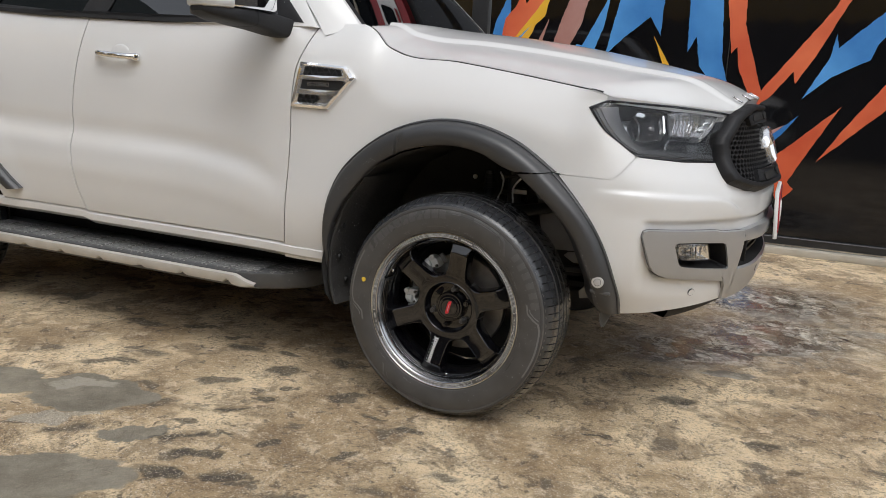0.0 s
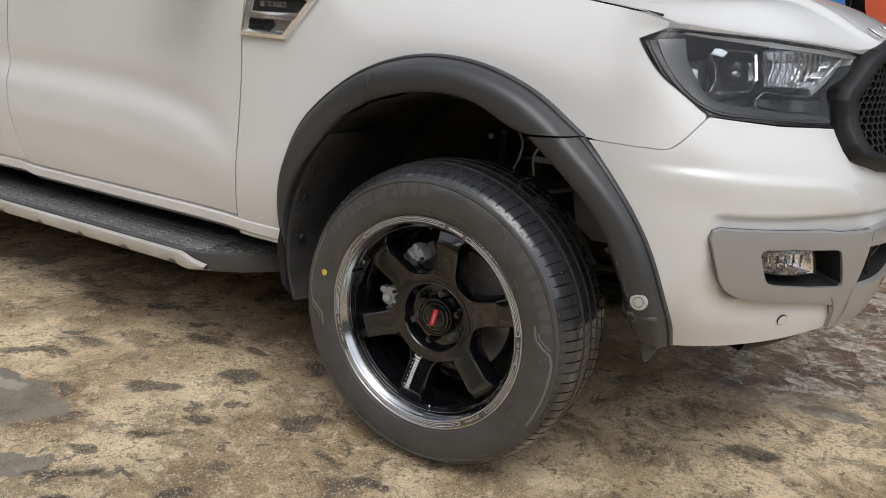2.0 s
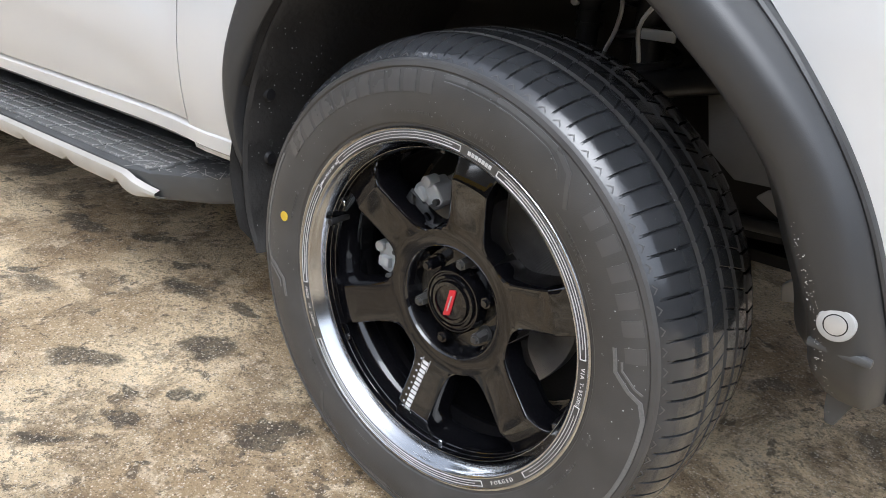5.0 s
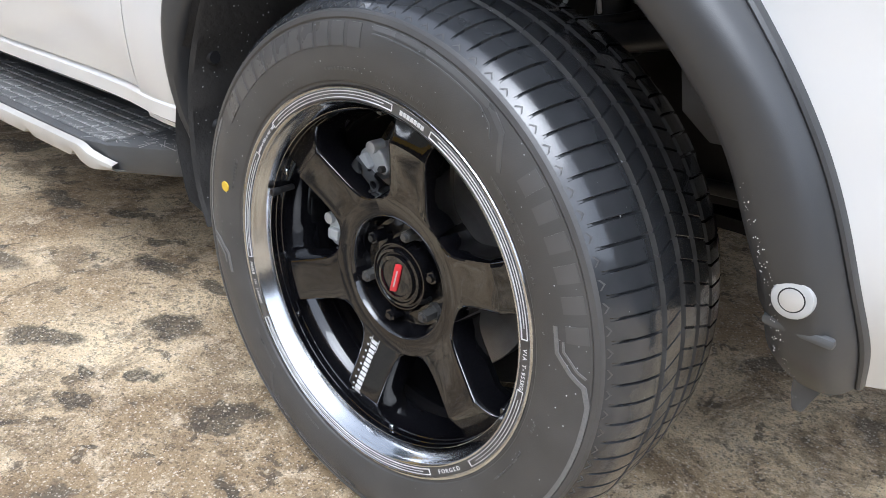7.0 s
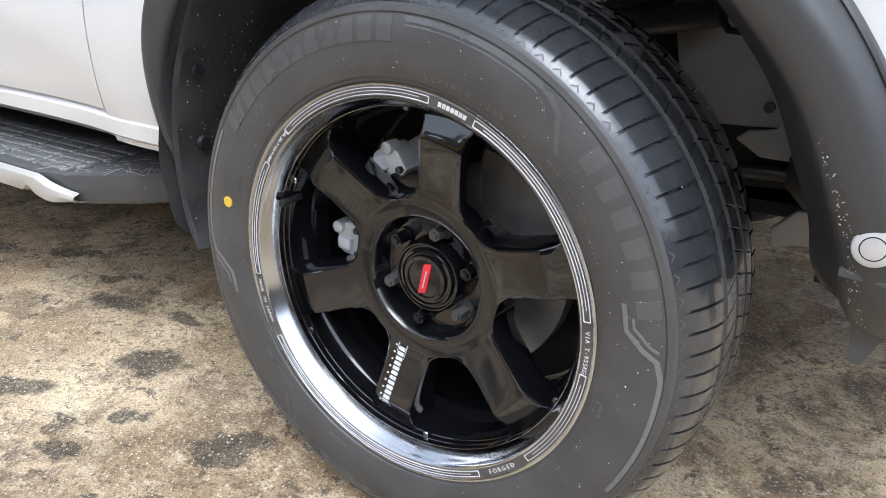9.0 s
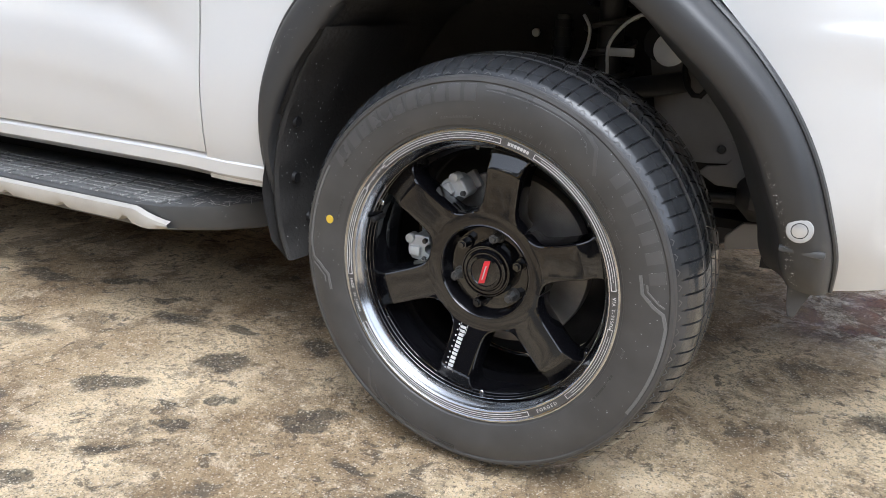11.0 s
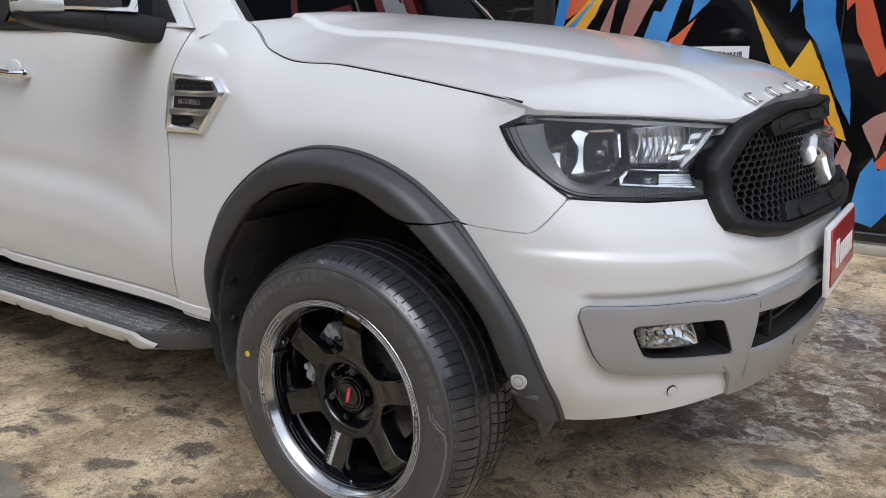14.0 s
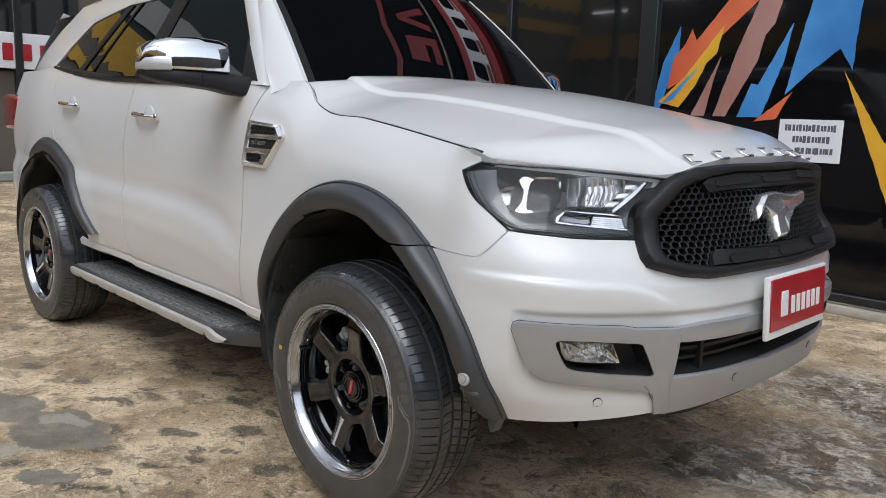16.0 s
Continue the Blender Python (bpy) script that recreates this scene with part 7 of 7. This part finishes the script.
mural = new("mural")
tagged(mural, "spray-painted shards in blue, orange, yellow on black glass", "mural")
SHARDS = [
    (SPRAY_BLUE, [(-1.53, 1.2), (-1.53, 1.47), (-1.48, 1.70), (-1.35, 1.98), (-1.35, 1.72), (-1.43, 1.53)]),
    (SPRAY_ORANGE, [(-1.43, 1.50), (-1.39, 1.74), (-1.30, 1.84), (-1.25, 1.95), (-1.21, 1.86), (-0.98, 2.14), (-0.80, 2.6), (-0.55, 2.6), (-0.74, 2.13), (-1.09, 1.82), (-1.28, 1.58)]),
    (SPRAY_YELLOW, [(-1.50, 1.40), (-1.28, 1.60), (-0.99, 1.97), (-1.04, 1.76), (-1.11, 1.70), (-1.19, 1.53), (-1.32, 1.36)]),
    (SPRAY_BLUE, [(-1.48, 1.38), (-1.15, 1.69), (-1.37, 1.42)]),
    (SPRAY_MAUVE, [(-1.21, 1.30), (-1.0, 1.74), (-1.05, 1.55), (-1.10, 1.30)]),
    (SPRAY_MAUVE, [(-1.03, 1.30), (-0.88, 1.77), (-0.83, 1.90), (-0.74, 2.13), (-0.60, 2.6), (-0.42, 2.6), (-0.58, 2.11), (-0.62, 1.95), (-0.68, 1.88), (-0.72, 1.70), (-0.93, 1.30)]),
    (SPRAY_BLUE, [(-0.84, 1.30), (-0.75, 1.54), (-0.70, 1.53), (-0.487, 1.95), (-0.53, 1.69), (-0.66, 1.30)]),
    (SPRAY_ORANGE, [(-0.71, 1.27), (-0.45, 1.48), (-0.55, 1.29)]),
    (SPRAY_BLUE, [(-0.50, 1.46), (-0.42, 1.87), (-0.37, 2.10), (-0.22, 2.7), (0.02, 2.7), (-0.06, 2.0), (-0.07, 1.62), (-0.16, 1.765), (-0.36, 1.60)]),
    (SPRAY_YELLOW, [(-0.12, 1.62), (0.18, 1.15), (0.285, 1.33), (0.42, 1.05), (0.56, 0.70), (0.50, 0.72), (0.33, 1.04), (0.30, 0.60)]),
    (SPRAY_ORANGE, [(0.325, 1.03), (0.52, 0.66), (0.38, 0.84), (0.305, 0.57)]),
    (SPRAY_BLUE, [(0.08, 2.7), (0.14, 1.80), (0.15, 1.50), (0.21, 1.62), (0.25, 1.40), (0.33, 1.30), (0.46, 1.00), (0.57, 0.80), (0.55, 1.02), (0.42, 1.45), (0.38, 1.90), (0.36, 2.7)]),
    (SPRAY_ORANGE, [(0.40, 2.7), (0.415, 1.90), (0.48, 1.50), (0.52, 1.55), (0.55, 1.38), (0.69, 1.10), (0.73, 1.22), (0.56, 1.72), (0.52, 2.7)]),
    (SPRAY_ORANGE, [(0.695, 1.10), (0.735, 1.24), (1.16, 1.84), (1.48, 2.5), (1.64, 2.5), (1.24, 1.86), (1.08, 1.50), (0.96, 1.29), (0.94, 1.38), (0.80, 1.19)]),
    (SPRAY_BLUE, [(1.02, 1.18), (1.17, 1.48), (1.20, 1.66), (1.22, 1.56), (1.49, 1.82), (1.72, 2.2), (1.78, 2.0), (1.48, 1.60), (1.44, 1.48), (1.2, 1.35)]),
    (SPRAY_MAUVE, [(0.64, 0.80), (0.70, 0.86), (0.93, 0.98), (0.80, 0.86), (0.74, 0.60)]),
    (SPRAY_BLUE, [(0.78, 0.84), (1.02, 1.06), (0.93, 0.93), (0.80, 0.78)]),
    (SPRAY_ORANGE, [(0.72, 0.55), (0.80, 0.67), (0.95, 0.80), (1.30, 1.14), (1.12, 0.80), (1.00, 0.55), (1.05, 0.50), (0.95, 0.38), (0.88, 0.50)]),
    (SPRAY_ORANGE, [(1.18, 0.72), (1.35, 1.00), (1.56, 1.31), (1.85, 1.65), (1.90, 1.50), (1.59, 1.13)]),
    (SPRAY_MAUVE, [(0.54, 0.70), (0.60, 0.62), (0.56, 0.30), (0.46, 0.22), (0.47, 0.45)]),
    (SPRAY_BLUE, [(0.62, 0.20), (0.66, 0.50), (0.72, 0.60), (0.76, 0.52), (0.86, 0.60), (0.88, 0.32), (0.76, 0.16)]),
]


def ragged(poly, amp=0.0028, pitch=0.03):
    """The outline with small torn steps along its edges."""
    out = []
    for (a, b), (c, d) in zip(poly, poly[1:] + poly[:1]):
        n = max(1, int(math.hypot(c - a, d - b) / pitch))
        for i in range(n):
            t, e = i / n, 0.0 if i == 0 else random.uniform(-amp, amp)
            out.append((a + (c - a) * t - (d - b) / math.hypot(c - a, d - b) * e, b + (d - b) * t + (c - a) / math.hypot(c - a, d - b) * e))
    return out


random.seed(17)
for k, (mt, poly) in enumerate(SHARDS):
    poly = ragged(poly)
    d = 0.0035 + 0.0004 * k
    v, f = prism(poly, d, lambda a, b, c: (a, WALL_Y + 0.0048 - c, b))
    link("painted_shard", v, f, mt, mural, smooth=False)

PAPER = surf("white_paper", (0.72, 0.73, 0.76), (0.78, 0.79, 0.81), 6, 0.6, 0.7)
INK = surf("grey_ink", (0.09, 0.09, 0.10), (0.12, 0.12, 0.13), 30, 0.6, 0.7)
notice = part("paper_notice", rounded_box(0.43, 0.0016, 0.29, 0.0006, 1, (-0.295, WALL_Y - 0.009, 1.148)), PAPER, None, "white paper notice taped to the glass", smooth=False)
tagged(notice, category="notice")
random.seed(11)
for row, (x0, x1) in enumerate(((-0.46, -0.12), (-0.40, -0.16), (-0.38, -0.14))):
    x = x0
    while x < x1:
        w = random.uniform(0.018, 0.030)
        part("print_bar", rounded_box(w * 0.75, 0.0012, random.uniform(0.035, 0.05), 0.0004, 1, (x, WALL_Y - 0.0105, 1.235 - 0.078 * row)), INK, notice, smooth=False)
        x += w

# ---- sign boards over the shop front ----
SIGNDARK = surf("dark_sign_board", (0.003, 0.003, 0.004), (0.005, 0.005, 0.006), 2, 0.9, 0.95, spec=0.05)
SIGNRED = surf("red_sign_letters", (0.30, 0.015, 0.025), (0.36, 0.022, 0.03), 3, 0.5, 0.6)
fascia = part("fascia_sign", rounded_box(7.4, 0.20, 0.75, 0.01, 1, (-3.0, WALL_Y - 0.05, 3.92)), SIGNRED, None, "red and white fascia sign with plain dark bars")
tagged(fascia, category="sign")
part("white_band", rounded_box(7.4, 0.02, 0.40, 0.004, 1, (-3.0, WALL_Y - 0.16, 3.92)), PAPER, fascia)
for k in range(12):
    part("bar", rounded_box(0.26, 0.02, 0.22, 0.03, 1, (-5.2 + 0.48 * k, WALL_Y - 0.176, 3.94)), SIGNDARK, fascia)
    part("small_bar", rounded_box(0.30, 0.02, 0.05, 0.01, 1, (-5.2 + 0.48 * k, WALL_Y - 0.176, 3.765)), SIGNRED, fascia)
# board stretched left and upward, unseen, to keep sky out of the windscreen
tall = part("sign_board", rounded_box(14.0, 0.10, 8.0, 0.02, 1, (-5.8, WALL_Y - 0.02, 8.45)), SIGNDARK, None, "dark sign board with large plain red bars, enlarged to block sky reflections")
tagged(tall, category="sign")
for k in range(7):
    part("bar", prism_bm([(0, 0), (0.16, 0), (0.30, 0.52), (0.46, 0), (0.62, 0), (0.38, 0.80), (0.22, 0.80)] if k % 2 else [(0, 0), (0.52, 0), (0.52, 0.16), (0.18, 0.16), (0.18, 0.32), (0.52, 0.32), (0.52, 0.80), (0, 0.80)], 0.03, lambda a, b, c: (-4.4 + 0.78 * k + a, WALL_Y - 0.075 - c, 4.85 + b)), SIGNRED, tall, smooth=False)
part("trim_line", rounded_box(7.4, 0.03, 0.05, 0.005, 1, (-3.0, WALL_Y - 0.085, 4.72)), KERB, tall)
part("swoosh", prism_bm([(0, 0), (0.9, 0.25), (1.7, 0.10), (2.4, 0.45), (2.4, 0.60), (1.7, 0.27), (0.9, 0.42), (0, 0.15)], 0.03, lambda a, b, c: (-2.4 + a, WALL_Y - 0.075 - c, 5.85 + b)), SIGNRED, tall, smooth=False)

# ---- building behind the car ----
BRICK = surf("brown_wall", (0.10, 0.085, 0.07), (0.14, 0.12, 0.10), 2, 0.5, 0.7)
GREYWALL = surf("grey_render", (0.36, 0.36, 0.35), (0.44, 0.44, 0.43), 1.5, 0.7, 0.85)
AWN = surf("yellow_awning", (0.52, 0.30, 0.02), (0.58, 0.36, 0.04), 3, 0.6, 0.7)
SHEDDARK = surf("dark_teal_cladding", (0.020, 0.032, 0.036), (0.032, 0.046, 0.050), 1.2, 0.6, 0.75)
back = part("wall_west", rounded_box(0.2, 14.0, 4.2, 0.02, 1, (-12.0, -3.0, 2.1)), BRICK, None, "brown shop front across the yard")
tagged(back, category="wall", kind="structure")
part("shop_pane", rounded_box(0.05, 2.6, 1.5, 0.01, 1, (-11.88, 1.2, 2.45)), SHOPGLASS, back)
part("upper_board", rounded_box(0.2, 14.0, 5.0, 0.02, 1, (-12.05, -3.0, 6.7)), SHEDDARK, back)
part("yellow_band", prism_bm([(-10.0, 4.3)] + [(-10.0 + 13.5 * i / 54, 4.25 - 0.16 * (i % 2)) for i in range(55)] + [(3.5, 4.3), (3.5, 4.75), (-10.0, 5.5)], 0.04, lambda a, b, c: (-11.93 + c, a, b)), AWN, back, smooth=False)
part("yellow_band", prism_bm([(-10.0, 3.55), (3.5, 3.45), (3.5, 3.70), (-10.0, 3.85)], 0.04, lambda a, b, c: (-11.88 + c, a, b)), AWN, back, smooth=False)
part("pale_band", prism_bm([(-10.0, 5.7), (3.5, 4.95), (3.5, 5.35), (-10.0, 6.6)], 0.04, lambda a, b, c: (-11.93 + c, a, b)), GREYWALL, back, smooth=False)
part("post", rounded_box(0.12, 0.12, 3.0, 0.01, 1, (-11.82, 1.55, 1.5)), MULLION, back)
part("green_kerb", rounded_box(0.3, 6.0, 0.14, 0.02, 1, (-11.7, 1.0, 0.07)), surf("green_grey_kerb", (0.22, 0.28, 0.24), (0.30, 0.35, 0.30), 4, 0.7), back)
sign = part("shop_sign", rounded_box(0.04, 1.7, 0.55, 0.01, 1, (-11.80, 1.45, 2.02)), PAPER, None, "white sign board with red plain bars")
tagged(sign, category="sign")
for k in range(5):
    part("bar", rounded_box(0.012, 0.15, 0.26, 0.01, 1, (-11.775, 0.85 + 0.27 * k, 2.0)), RED, sign)

# ---- opposite side of the yard, seen only as reflections ----
SHED = surf("shed_wall", (0.07, 0.07, 0.07), (0.12, 0.115, 0.11), 1.5, 0.6, 0.8)
south = part("wall_south", rounded_box(26.0, 0.2, 3.4, 0.02, 1, (-2.0, -9.5, 1.7)), SHED, None, "dark open shop front across the yard")
tagged(south, category="wall", kind="structure")
up = part("wall_south_upper", rounded_box(26.0, 0.2, 1.2, 0.02, 1, (-2.0, -9.6, 4.0)), GREYWALL, None, "pale grey upper wall across the yard")
tagged(up, category="wall", kind="structure")
# unseen wall, added to hold low skylight off the car's front and underside
east = part("light_block_wall_east", rounded_box(0.2, 22.0, 3.2, 0.02, 1, (11.5, -2.0, 1.6)), SHED, None, "unseen plain wall added to block low light from the front")
tagged(east, category="wall", kind="structure")
sc = [(-14.0, 3.55), (11.0, 3.55)] + [(11.0 - 25.0 * i / 100, 2.95 - 0.12 * (i % 2)) for i in range(101)]
awning = part("awning", prism_bm(sc, 0.05, lambda a, b, c: (a, -8.9 - 0.5 * (b - 2.8) - c, b)), AWN, None, "yellow awning with a zigzag fringe", smooth=False)
tagged(awning, category="awning")
zig = [(-9.0, 6.75), (3.0, 6.75)] + [(3.0 - 12.0 * i / 60, 6.25 - 0.16 * (i % 2)) for i in range(61)]
valance = part("valance", prism_bm(zig, 0.04, lambda a, b, c: (a, -6.6 - c, b)), AWN, None, "yellow zigzag valance under the far eaves", smooth=False)
tagged(valance, category="awning")
eave = part("eave_beam", rounded_box(12.0, 0.12, 0.5, 0.02, 1, (-3.0, -6.75, 6.30)), SHED, None, "dark eave beam behind the valance")
tagged(eave, category="beam", kind="structure")
for x in (-8.8, 2.8):
    post = part("eave_post", rounded_box(0.14, 0.14, 6.2, 0.01, 1, (x, -6.75, 3.1)), SHED, None, "dark steel post carrying the eaves")
    tagged(post, category="post", kind="structure")
TUBE = bpy.data.materials.new("lamp_tube_glow")
TUBE.use_nodes = True
TUBE.node_tree.nodes["Principled BSDF"].inputs["Emission Color"].default_value = (1, 1, 1, 1)
TUBE.node_tree.nodes["Principled BSDF"].inputs["Emission Strength"].default_value = 3.0
for k in range(9):
    tube_lamp = part("tube_lamp", rounded_box(1.1, 0.05, 0.05, 0.01, 1, (-13.0 + 2.1 * k, -9.45, 3.95 + 0.22 * (k % 3))), TUBE, None, "lit white tube lamp on the far shop front")
    tagged(tube_lamp, category="lamp", group="tube lamps across the yard")
